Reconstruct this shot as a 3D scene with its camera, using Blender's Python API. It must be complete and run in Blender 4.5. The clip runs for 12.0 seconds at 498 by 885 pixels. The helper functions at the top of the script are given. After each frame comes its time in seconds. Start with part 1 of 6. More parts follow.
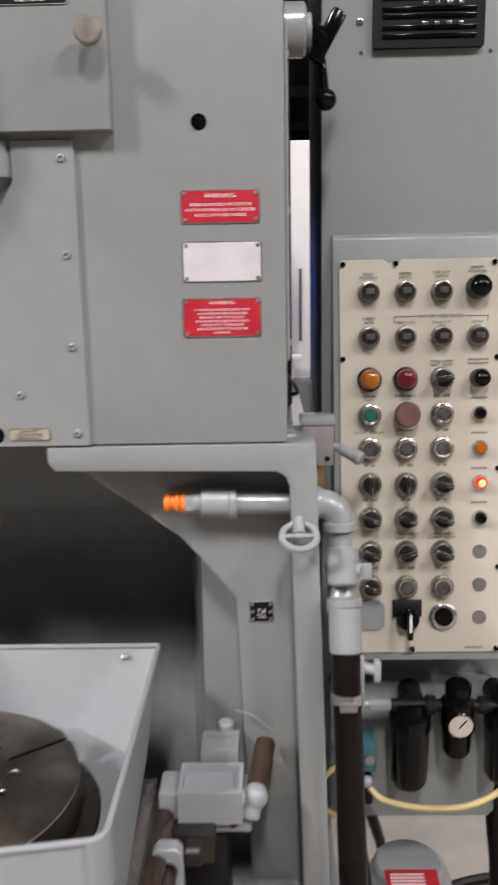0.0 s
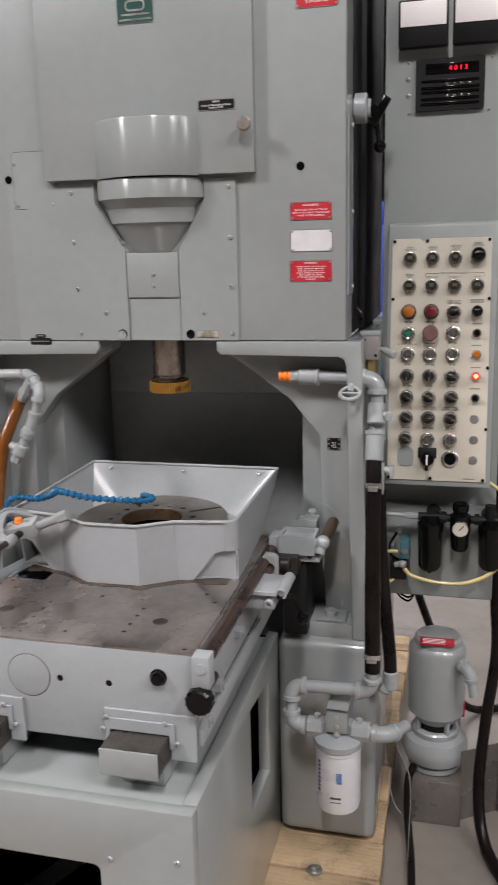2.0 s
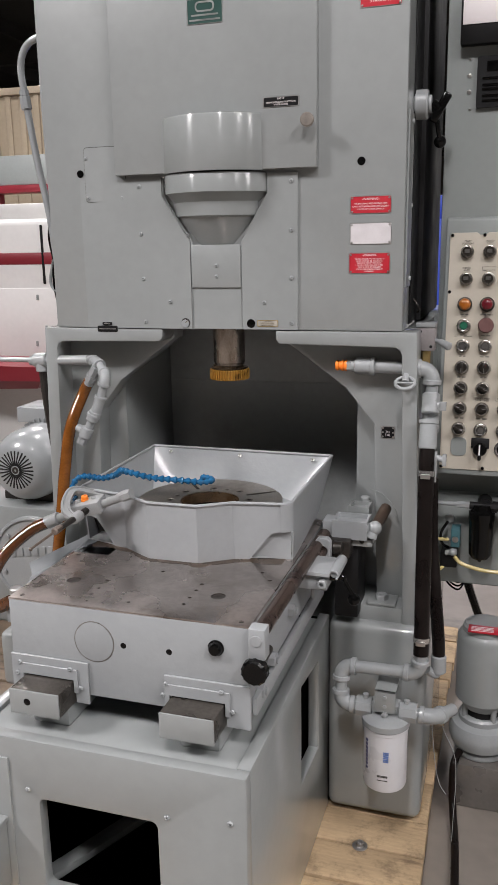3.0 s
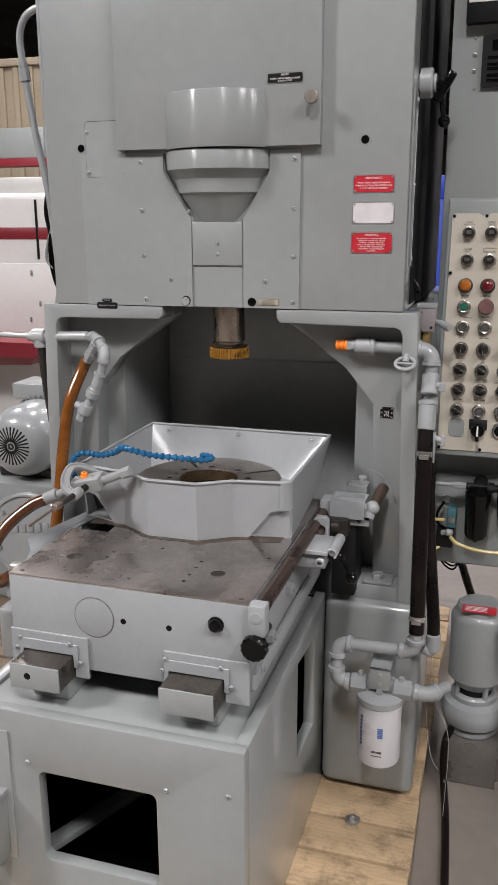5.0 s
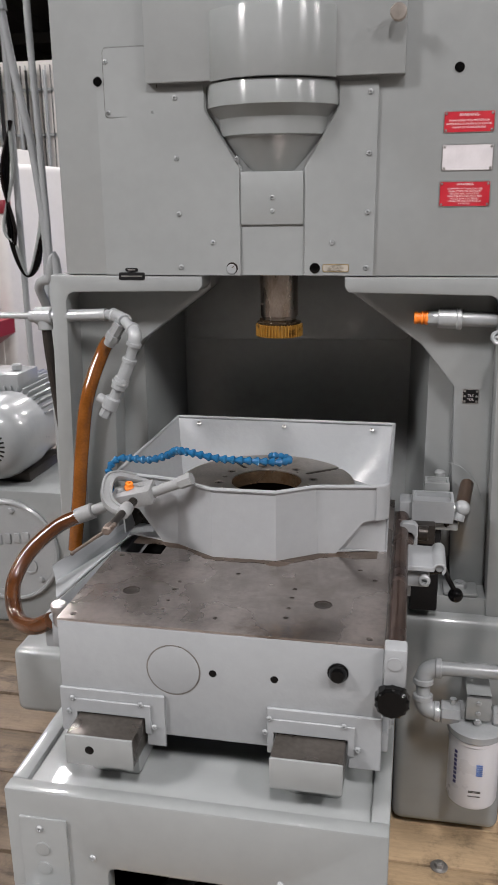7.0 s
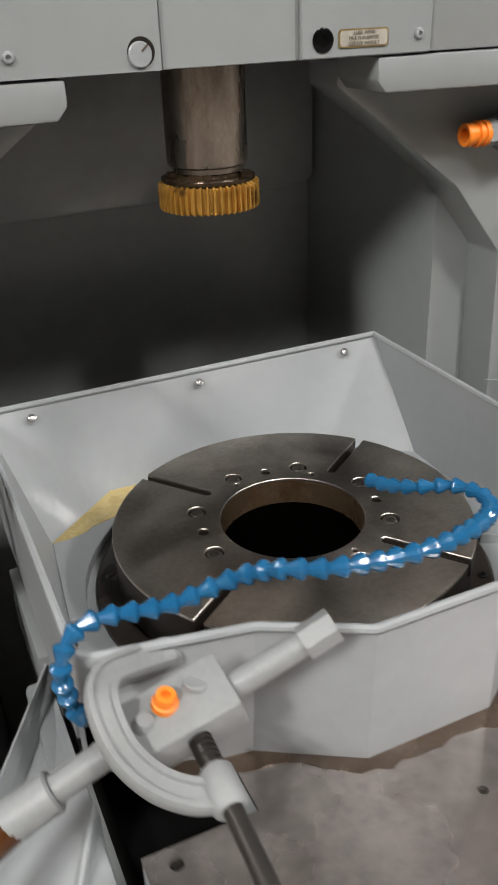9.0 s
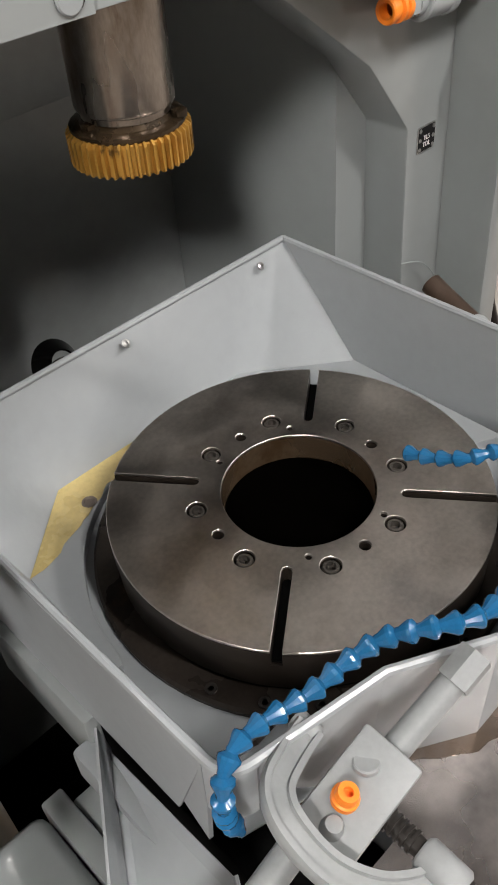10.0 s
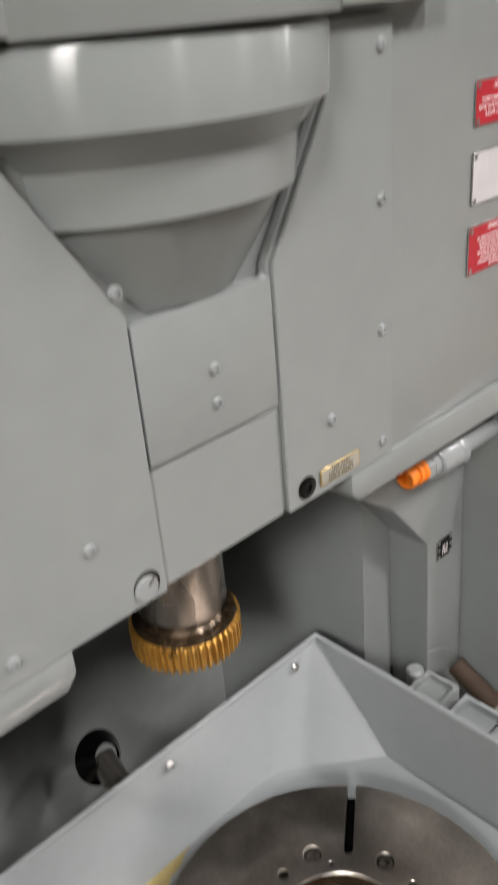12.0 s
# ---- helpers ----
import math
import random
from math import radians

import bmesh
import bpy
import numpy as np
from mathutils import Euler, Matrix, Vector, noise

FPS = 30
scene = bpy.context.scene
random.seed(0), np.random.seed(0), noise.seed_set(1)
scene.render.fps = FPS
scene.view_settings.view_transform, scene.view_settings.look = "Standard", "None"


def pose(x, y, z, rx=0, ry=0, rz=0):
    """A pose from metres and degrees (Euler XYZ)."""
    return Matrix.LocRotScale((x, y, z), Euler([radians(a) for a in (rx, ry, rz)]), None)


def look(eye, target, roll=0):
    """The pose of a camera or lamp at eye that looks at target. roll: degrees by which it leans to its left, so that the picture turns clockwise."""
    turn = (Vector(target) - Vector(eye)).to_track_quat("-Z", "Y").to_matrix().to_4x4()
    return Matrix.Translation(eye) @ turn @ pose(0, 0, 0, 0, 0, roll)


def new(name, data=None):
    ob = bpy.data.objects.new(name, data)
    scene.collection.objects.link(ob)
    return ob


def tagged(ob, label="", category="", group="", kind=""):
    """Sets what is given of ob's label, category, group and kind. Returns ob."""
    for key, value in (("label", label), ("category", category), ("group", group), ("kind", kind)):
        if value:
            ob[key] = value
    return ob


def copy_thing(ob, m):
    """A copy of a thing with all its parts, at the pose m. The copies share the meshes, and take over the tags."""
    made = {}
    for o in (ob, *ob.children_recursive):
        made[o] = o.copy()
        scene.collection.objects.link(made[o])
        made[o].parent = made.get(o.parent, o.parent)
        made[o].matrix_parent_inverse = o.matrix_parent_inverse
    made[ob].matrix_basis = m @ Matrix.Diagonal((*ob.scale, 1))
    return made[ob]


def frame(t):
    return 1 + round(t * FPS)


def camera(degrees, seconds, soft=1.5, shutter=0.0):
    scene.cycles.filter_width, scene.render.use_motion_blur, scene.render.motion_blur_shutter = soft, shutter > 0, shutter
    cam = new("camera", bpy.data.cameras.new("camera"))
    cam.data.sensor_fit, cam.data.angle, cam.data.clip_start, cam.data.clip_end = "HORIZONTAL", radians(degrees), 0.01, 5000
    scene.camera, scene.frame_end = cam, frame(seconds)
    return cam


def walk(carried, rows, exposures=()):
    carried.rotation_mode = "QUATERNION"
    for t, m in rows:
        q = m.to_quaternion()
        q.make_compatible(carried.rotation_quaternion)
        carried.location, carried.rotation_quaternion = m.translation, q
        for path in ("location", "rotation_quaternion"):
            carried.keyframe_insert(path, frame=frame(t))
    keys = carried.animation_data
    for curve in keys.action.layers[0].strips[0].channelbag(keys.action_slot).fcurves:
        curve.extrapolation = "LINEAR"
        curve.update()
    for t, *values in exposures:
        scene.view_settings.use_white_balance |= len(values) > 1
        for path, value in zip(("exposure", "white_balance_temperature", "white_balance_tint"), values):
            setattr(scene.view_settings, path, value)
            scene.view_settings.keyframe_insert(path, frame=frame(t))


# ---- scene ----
cam = camera(33.5, 12.0, soft=1.1, shutter=0.3)
PATH = [
    (0, (0.255, -1.096, 1.727), (0.213, 0.86, 1.309), -1.1),
    (0.5, (0.311, -1.342, 1.685), (0.014, 0.589, 1.255), -2.0),
    (1, (0.37, -1.623, 1.697), (0.064, 0.303, 1.254), -1.3),
    (1.5, (0.414, -1.887, 1.708), (0.108, 0.036, 1.252), -1.2),
    (2, (0.545, -2.022, 1.715), (0.068, -0.134, 1.261), -1.4),
    (2.5, (0.552, -2.091, 1.712), (-0.034, -0.233, 1.258), -1.4),
    (4.5, (0.528, -2.109, 1.71), (-0.046, -0.261, 1.207), -0.2),
    (5, (0.528, -2.112, 1.711), (-0.04, -0.264, 1.197), -0.2),
    (5.5, (0.511, -2.11, 1.71), (-0.041, -0.26, 1.189), -0.2),
    (6, (0.432, -2.092, 1.718), (-0.109, -0.239, 1.195), -0.5),
    (6.5, (0.286, -2.013, 1.697), (-0.208, -0.149, 1.165), -0.9),
    (6.7, (0.223, -1.951, 1.673), (-0.238, -0.08, 1.138), -0.8),
    (8.3, (-0.422, -1.19, 1.568), (-0.126, 0.613, 0.754), -1.2),
    (8.5, (-0.448, -1.052, 1.541), (-0.052, 0.715, 0.692), -1.6),
    (9, (-0.544, -0.79, 1.545), (0.156, 0.83, 0.605), -2.3),
    (9.5, (-0.662, -0.577, 1.631), (0.336, 0.76, 0.529), -4.6),
    (10, (-0.627, -0.519, 1.648), (0.356, 0.589, 0.305), -4.9),
    (10.5, (-0.621, -0.503, 1.68), (0.332, 0.59, 0.303), -3.5),
    (11, (-0.609, -0.488, 1.734), (0.328, 0.657, 0.388), -3.9),
    (11.5, (-0.598, -0.475, 1.794), (0.447, 0.754, 0.611), -4.0),
    (12, (-0.577, -0.454, 1.898), (0.606, 0.866, 0.971), -5.2),
]
walk(cam, [(t, look(eye, target, roll)) for t, eye, target, roll in PATH], [(0, -0.15, 6480, 10), (2.0, -0.25, 6480, 10), (6.5, -0.28, 6480, 10), (8.3, -0.10, 6500, 9), (9.0, -0.18, 6620, 5), (10.0, -0.10, 6650, 6), (10.5, 0.10, 6650, 6), (11.2, 0.06, 6650, 6), (12, -0.18, 6640, 6)])

# ---------- light and exposure ----------
world = bpy.data.worlds.new("world")
world.use_nodes = True
world.node_tree.nodes["Background"].inputs[0].default_value = (0.9, 0.95, 1.0, 1)
world.node_tree.nodes["Background"].inputs[1].default_value = 0.0
scene.world = world

CEILING = 6.2


def hall_lamp(x, y, power, sx=0.3, sy=1.25):
    data = bpy.data.lights.new("hall_lamp", "AREA")
    data.shape, data.size, data.size_y, data.energy, data.color = "RECTANGLE", sx, sy, power, (1.0, 0.955, 0.965)
    ob = new("hall_lamp", data)
    ob.matrix_basis = pose(x, y, CEILING - 0.45)
    return ob


LAMPS = [(-4.5, -3.4, 400), (-5.2, -4.0, 400), (0.4, -3.7, 290), (3.6, -3.7, 290), (6.8, -3.2, 280), (-13.0, 3.0, 300), (12.5, 6.0, 420), (12.5, -5.6, 340)]
LAMPS += [(-4.6, 3.4, 200), (-1.0, 3.4, 150), (2.6, 3.4, 190), (6.2, 3.4, 190), (-4.6, 8.0, 230), (-1.0, 8.0, 200), (2.6, 8.0, 170), (6.2, 8.0, 170)]
for lx, ly, w in LAMPS:
    hall_lamp(lx, ly, w)

# ---------- materials ----------


def nodes_of(m):
    t = m.node_tree
    return t, t.nodes, t.links, t.nodes["Principled BSDF"]


def material(name, color, rough=0.5, metal=0.0, vary=0.12, scale=6.0, bump=0.0, bump_scale=200.0, stain=None, stain_scale=3.0, stain_low=0.55,
             rough_vary=0.08, coat=0.0, stretch=(1, 1, 1), coat_rough=0.12, stain_soft=0.16):
    """A surface: colour varied at two scales, uneven gloss, fine relief and, if given, stains of another colour."""
    m = bpy.data.materials.new(name)
    m.use_nodes = True
    t, n, l, p = nodes_of(m)
    co = n.new("ShaderNodeTexCoord")
    mp = n.new("ShaderNodeMapping")
    mp.inputs["Scale"].default_value = stretch
    l.new(co.outputs["Object"], mp.inputs[0])
    big, fine = n.new("ShaderNodeTexNoise"), n.new("ShaderNodeTexNoise")
    big.inputs["Scale"].default_value, big.inputs["Detail"].default_value = scale, 4
    fine.inputs["Scale"].default_value, fine.inputs["Detail"].default_value = scale * 14, 3
    l.new(mp.outputs[0], big.inputs["Vector"])
    l.new(mp.outputs[0], fine.inputs["Vector"])
    mean = n.new("ShaderNodeMath")
    mean.operation = "MULTIPLY_ADD"
    l.new(fine.outputs["Fac"], mean.inputs[0])
    mean.inputs[1].default_value = 0.45
    l.new(big.outputs["Fac"], mean.inputs[2])
    ramp = n.new("ShaderNodeMapRange")
    ramp.inputs["From Min"].default_value, ramp.inputs["From Max"].default_value = 0.3, 1.14
    ramp.inputs["To Min"].default_value, ramp.inputs["To Max"].default_value = 1 - vary, 1 + vary
    ramp.interpolation_type = "SMOOTHERSTEP"
    l.new(mean.outputs[0], ramp.inputs["Value"])
    mul = n.new("ShaderNodeMix")
    mul.data_type, mul.blend_type = "RGBA", "MULTIPLY"
    mul.inputs["Factor"].default_value = 1
    mul.inputs["A"].default_value = (*color, 1)
    l.new(ramp.outputs[0], mul.inputs["B"])
    out = mul.outputs["Result"]
    if stain:
        sn = n.new("ShaderNodeTexNoise")
        sn.inputs["Scale"].default_value, sn.inputs["Detail"].default_value, sn.inputs["Roughness"].default_value = stain_scale, 6, 0.65
        l.new(mp.outputs[0], sn.inputs["Vector"])
        sr = n.new("ShaderNodeMapRange")
        sr.inputs["From Min"].default_value, sr.inputs["From Max"].default_value = stain_low, stain_low + stain_soft
        sr.interpolation_type = "SMOOTHERSTEP"
        l.new(sn.outputs["Fac"], sr.inputs["Value"])
        mix = n.new("ShaderNodeMix")
        mix.data_type = "RGBA"
        l.new(sr.outputs[0], mix.inputs["Factor"])
        l.new(out, mix.inputs["A"])
        mix.inputs["B"].default_value = (*stain, 1)
        out = mix.outputs["Result"]
    l.new(out, p.inputs["Base Color"])
    rr = n.new("ShaderNodeMapRange")
    rr.interpolation_type = "SMOOTHERSTEP"
    rr.inputs["From Min"].default_value, rr.inputs["From Max"].default_value = 0.15, 0.85
    rr.inputs["To Min"].default_value, rr.inputs["To Max"].default_value = max(0.03, rough - rough_vary), min(1, rough + rough_vary)
    l.new(big.outputs["Fac"], rr.inputs["Value"])
    l.new(rr.outputs[0], p.inputs["Roughness"])
    p.inputs["Metallic"].default_value = metal
    p.inputs["Coat Weight"].default_value = coat
    p.inputs["Coat Roughness"].default_value = coat_rough
    if bump:
        bn = n.new("ShaderNodeTexNoise")
        bn.inputs["Scale"].default_value, bn.inputs["Detail"].default_value = bump_scale, 2
        l.new(mp.outputs[0], bn.inputs["Vector"])
        b = n.new("ShaderNodeBump")
        b.inputs["Strength"].default_value, b.inputs["Distance"].default_value = bump, 0.001
        l.new(bn.outputs["Fac"], b.inputs["Height"])
        l.new(b.outputs[0], p.inputs["Normal"])
        l.new(b.outputs[0], p.inputs["Coat Normal"])
    return m


def glow(name, color, strength):
    m = bpy.data.materials.new(name)
    m.use_nodes = True
    t, n, l, p = nodes_of(m)
    p.inputs["Base Color"].default_value = (*color, 1)
    p.inputs["Emission Color"].default_value = (*color, 1)
    p.inputs["Emission Strength"].default_value = strength
    return m


GREY = material("grey_enamel", (0.250, 0.264, 0.262), 0.36, 0, 0.07, 2.5, 0.2, 34, rough_vary=0.06, coat=0.8, coat_rough=0.05)
GREY_BRUSHED = material("brush_marked_grey_enamel", (0.250, 0.264, 0.262), 0.17, 0, 0.05, 2.5, 0.2, 45, rough_vary=0.02)
GREY_PIPE = material("grey_pipe_enamel", (0.285, 0.30, 0.304), 0.34, 0, 0.06, 12, 0.45, 75, coat=0.8, coat_rough=0.09)
GREY_CAB = material("grey_cabinet_enamel", (0.238, 0.256, 0.25), 0.36, 0, 0.06, 3, 0.06, 140)
GREY_TRAY = material("glossy_grey_enamel", (0.283, 0.297, 0.304), 0.55, 0, 0.06, 4, 0.6, 55, rough_vary=0.06, coat=0.22, coat_rough=0.16)
GREY_CLAMP = material("scuffed_grey_clamp_paint", (0.245, 0.252, 0.252), 0.48, 0, 0.12, 14, 0.25, 90, (0.17, 0.165, 0.155), 30, 0.62)
STEEL = material("oiled_ground_steel", (0.41, 0.37, 0.35), 0.27, 0.9, 0.3, 7, 0, 260, (0.13, 0.10, 0.075), 5, 0.45, 0.13, stain_soft=0.34)
STEEL_DISC = material("mottled_ground_steel", (0.54, 0.495, 0.45), 0.35, 1.0, 0.24, 13, 0, 300, (0.31, 0.265, 0.225), 7, 0.46, 0.08, stain_soft=0.34)
SHAFT = material("brown_oily_shaft_steel", (0.13, 0.09, 0.075), 0.24, 0.75, 0.3, 12, 0.04, 200, (0.06, 0.04, 0.035), 10, 0.5)
STEEL_DARK = material("blued_dark_steel", (0.045, 0.04, 0.036), 0.36, 0.6, 0.3, 10, 0.05, 200)
STEEL_EDGE = material("oil_black_steel", (0.016, 0.012, 0.009), 0.42, 0.0, 0.3, 10, 0.05, 200)
STEEL_RUST = material("rusty_oily_steel", (0.16, 0.13, 0.11), 0.5, 0.6, 0.35, 14, 0.2, 120, (0.11, 0.06, 0.03), 12, 0.55)
SPINDLE = material("worn_bright_steel", (0.36, 0.315, 0.275), 0.31, 1.0, 0.25, 12, 0, 300, (0.15, 0.10, 0.06), 7, 0.44, 0.08, stretch=(2.5, 2.5, 0.8), stain_soft=0.3)
CHROME = material("dull_chrome", (0.55, 0.54, 0.52), 0.2, 0.9, 0.05, 20)
KNOB_METAL = material("tarnished_knob_metal", (0.24, 0.215, 0.19), 0.42, 0.4, 0.2, 40)
CHROME_DARK = material("dark_chrome_bezel", (0.33, 0.31, 0.28), 0.24, 0.9, 0.1, 20)
DULL_CAP = material("dull_grey_button_cap", (0.07, 0.066, 0.062), 0.3, 0, 0.25, 60)
KNOB = material("worn_dark_knob_plastic", (0.022, 0.019, 0.016), 0.2, 0, 0.2, 40)
GOLD = material("gold_coated_tool_steel", (0.46, 0.25, 0.05), 0.4, 0.6, 0.16, 40, 0.05, 200, (0.12, 0.06, 0.015), 30, 0.53)
BLACK = material("black_plastic", (0.003, 0.003, 0.003), 0.12, 0, 0.2, 20)
BLACK_MATT = material("dull_black_metal", (0.008, 0.008, 0.0085), 0.5, 0, 0.25, 10)
RUBBER = material("black_oily_rubber_hose", (0.007, 0.005, 0.0045), 0.3, 0, 0.35, 14, 0.1, 150, (0.014, 0.008, 0.007), 9, 0.58)
AMBER = material("amber_clear_hose", (0.17, 0.058, 0.010), 0.18, 0, 0.3, 14, 0, 100, (0.10, 0.034, 0.010), 9, 0.55, coat=0.3)
AMBER_DARK = material("brown_oil_filled_hose", (0.075, 0.026, 0.008), 0.2, 0, 0.3, 10, 0, 100, (0.03, 0.016, 0.010), 12, 0.5, coat=0.3)
BROWN_RUBBER = material("dark_brown_rubber", (0.05, 0.032, 0.022), 0.4, 0, 0.25, 14)
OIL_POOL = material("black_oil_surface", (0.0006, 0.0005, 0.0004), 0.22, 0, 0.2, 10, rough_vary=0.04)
OIL_FILM = material("brown_oil_film", (0.17, 0.125, 0.095), 0.27, 0.85, 0.3, 12, 0, 60, (0.25, 0.21, 0.185), 9, 0.42, stain_soft=0.3)
# near-black, hardly reflecting: paints deep shade into recesses
SHADE_BLACK = material("painted_shade_black", (0.002, 0.002, 0.002), 0.9, 0, 0.2, 10)
CREAM = material("cream_panel_enamel", (0.475, 0.437, 0.367), 0.4, 0, 0.05, 6, 0.02, 200)
RED_SIGN = material("red_sign_enamel", (0.40, 0.018, 0.03), 0.36, 0, 0.1, 30)
WHITE_SIGN = material("white_scuffed_plate", (0.55, 0.525, 0.535), 0.4, 0, 0.08, 30)
PRINT_WHITE = material("white_print", (0.75, 0.70, 0.70), 0.5, 0, 0.02, 10)
PRINT_DARK = material("dark_print", (0.06, 0.055, 0.05), 0.6, 0, 0.02, 10)
ALU = material("bare_aluminium", (0.42, 0.41, 0.40), 0.35, 0.9, 0.1, 30)
BRASS = material("aged_brass", (0.45, 0.33, 0.14), 0.4, 0.8, 0.2, 30)
ORANGE = material("orange_nozzle_plastic", (0.85, 0.22, 0.02), 0.38, 0, 0.06, 30)
BLUE = material("blue_segment_plastic", (0.012, 0.098, 0.22), 0.18, 0, 0.12, 40)
YELLOW = material("yellow_air_hose", (0.50, 0.41, 0.17), 0.35, 0, 0.1, 20)
YELLOW_OIL = material("dried_yellow_oil", (0.46, 0.36, 0.15), 0.28, 0, 0.22, 14)
WHITE_CAN = material("white_filter_can", (0.60, 0.60, 0.62), 0.32, 0, 0.03, 12)
TEAL = material("teal_solenoid", (0.05, 0.13, 0.15), 0.45, 0, 0.1, 30)
WOOD_OLD = material("oil_darkened_planks", (0.17, 0.125, 0.085), 0.6, 0, 0.25, 4, 0.3, 70, (0.07, 0.05, 0.035), 3.2, 0.5, 0.1, stretch=(0.9, 5, 5))
WOOD = material("scuffed_pine_planks", (0.55, 0.395, 0.235), 0.7, 0, 0.2, 4, 0.3, 70, (0.25, 0.165, 0.10), 3.2, 0.55, 0.1, stretch=(0.9, 5, 5))


def plank_tint(m):
    """Gives every plank its own tone, dirt blotches and dark grain lines."""
    t, n, l, p = nodes_of(m)
    src = p.inputs["Base Color"].links[0].from_socket
    info, co, wave, mr, dirt, dr = (n.new("ShaderNode" + k) for k in ("ObjectInfo", "TexCoord", "TexWave", "MapRange", "TexNoise", "MapRange"))
    tone = n.new("ShaderNodeMapRange")
    tone.inputs["To Min"].default_value, tone.inputs["To Max"].default_value = 0.72, 1.1
    l.new(info.outputs["Random"], tone.inputs["Value"])
    shift = n.new("ShaderNodeVectorMath")
    shift.operation = "ADD"
    l.new(co.outputs["Object"], shift.inputs[0])
    l.new(info.outputs["Random"], shift.inputs[1])
    wave.bands_direction = "Y"
    wave.inputs["Scale"].default_value, wave.inputs["Distortion"].default_value, wave.inputs["Detail"].default_value = 22, 5, 3
    wave.inputs["Detail Scale"].default_value = 0.6
    l.new(shift.outputs[0], wave.inputs["Vector"])
    mr.inputs["To Min"].default_value, mr.inputs["To Max"].default_value = 0.95, 1.02
    l.new(wave.outputs["Fac"], mr.inputs["Value"])
    dirt.inputs["Scale"].default_value, dirt.inputs["Detail"].default_value, dirt.inputs["Roughness"].default_value = 9, 8, 0.75
    l.new(co.outputs["Object"], dirt.inputs["Vector"])
    dr.inputs["From Min"].default_value, dr.inputs["From Max"].default_value, dr.inputs["To Min"].default_value, dr.inputs["To Max"].default_value = 0.36, 0.50, 0.55, 1.0
    l.new(dirt.outputs["Fac"], dr.inputs["Value"])
    for k in (tone, mr, dr):
        mix = n.new("ShaderNodeMix")
        mix.data_type, mix.blend_type = "RGBA", "MULTIPLY"
        mix.inputs["Factor"].default_value = 1
        l.new(src, mix.inputs["A"])
        l.new(k.outputs[0], mix.inputs["B"])
        src = mix.outputs["Result"]
    l.new(src, p.inputs["Base Color"])


plank_tint(WOOD)
plank_tint(WOOD_OLD)
# the brush went round the turned hood, so its gloss runs up and down
t, n, l, p = nodes_of(GREY_BRUSHED)
along = n.new("ShaderNodeTangent")
along.direction_type, along.axis = "RADIAL", "Z"
l.new(along.outputs[0], p.inputs["Tangent"])
p.inputs["Anisotropic"].default_value, p.inputs["Specular IOR Level"].default_value = 1.0, 0.45
p.inputs["Anisotropic Rotation"].default_value = 0.25
for m, level in ((RUBBER, 0.18), (BLACK, 0.22), (BLACK_MATT, 0.22), (STEEL_EDGE, 0.3)):
    m.node_tree.nodes["Principled BSDF"].inputs["Specular IOR Level"].default_value = level
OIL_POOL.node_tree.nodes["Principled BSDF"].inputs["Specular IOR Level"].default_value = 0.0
SHADE_BLACK.node_tree.nodes["Principled BSDF"].inputs["Specular IOR Level"].default_value = 0.05
FLOOR = material("worn_concrete_floor", (0.20, 0.175, 0.153), 0.42, 0, 0.18, 1.3, 0.1, 60, (0.125, 0.112, 0.10), 1.1, 0.53)
TANK = material("brown_grey_tank_steel", (0.20, 0.185, 0.17), 0.3, 0.5, 0.2, 5)
WALL_TAN = material("tan_sheet_wall", (0.17, 0.145, 0.115), 0.6, 0, 0.1, 2)
PART_TAN = material("tan_ribbed_sheet", (0.40, 0.33, 0.24), 0.55, 0, 0.1, 2)
PART_WHITE = material("pale_painted_board", (0.58, 0.56, 0.53), 0.6, 0, 0.06, 2)
# grey close to the column enamel, with random darker mottling
BACK_GREY = material("mottled_grey_back_plate", (0.275, 0.287, 0.285), 0.36, 0, 0.12, 3, 0.06, 90, (0.205, 0.208, 0.195), 2.5, 0.5, stain_soft=0.3, coat=0.4, coat_rough=0.1)
RAIL_STEEL = material("oil_dark_rail_steel", (0.10, 0.09, 0.08), 0.3, 0.7, 0.3, 9, 0.04, 260, (0.17, 0.14, 0.12), 7, 0.58)
# oily rust of the flange; also paints the shade on the left fold
FLANGE_AND_SHADE = material("oily_rusty_flange_and_shade", (0.05, 0.04, 0.033), 0.3, 0.5, 0.35, 14, 0.2, 120, (0.10, 0.065, 0.045), 9, 0.55)
NUT = material("black_oily_nut_steel", (0.055, 0.036, 0.02), 0.22, 0.6, 0.3, 30, 0.05, 200, (0.02, 0.015, 0.01), 20, 0.5)
WALL_WHITE = material("off_white_wall", (0.12, 0.116, 0.11), 0.6, 0, 0.08, 1)
ROOF = material("dark_roof_deck", (0.05, 0.048, 0.043), 0.8, 0, 0.2, 1)
WHITE_MACH = material("white_machine_enamel", (0.60, 0.59, 0.575), 0.4, 0, 0.05, 2)
RED_MACH = material("dark_red_enamel", (0.20, 0.012, 0.022), 0.4, 0, 0.06, 3)
BLUE_MACH = material("blue_enamel", (0.02, 0.05, 0.34), 0.4, 0, 0.06, 3)
LENS_AMBER = material("amber_lens", (0.36, 0.105, 0.008), 0.16, 0, 0.35, 70)
LENS_RED = material("red_lens", (0.12, 0.008, 0.014), 0.16, 0, 0.3, 60)
LENS_GREEN = material("green_button", (0.018, 0.12, 0.07), 0.3, 0, 0.1, 60)
BUTTON_RED = material("faded_red_button", (0.15, 0.075, 0.07), 0.42, 0, 0.15, 60)
LED_RED = glow("lit_red_lamp", (1.0, 0.012, 0.012), 1.1)
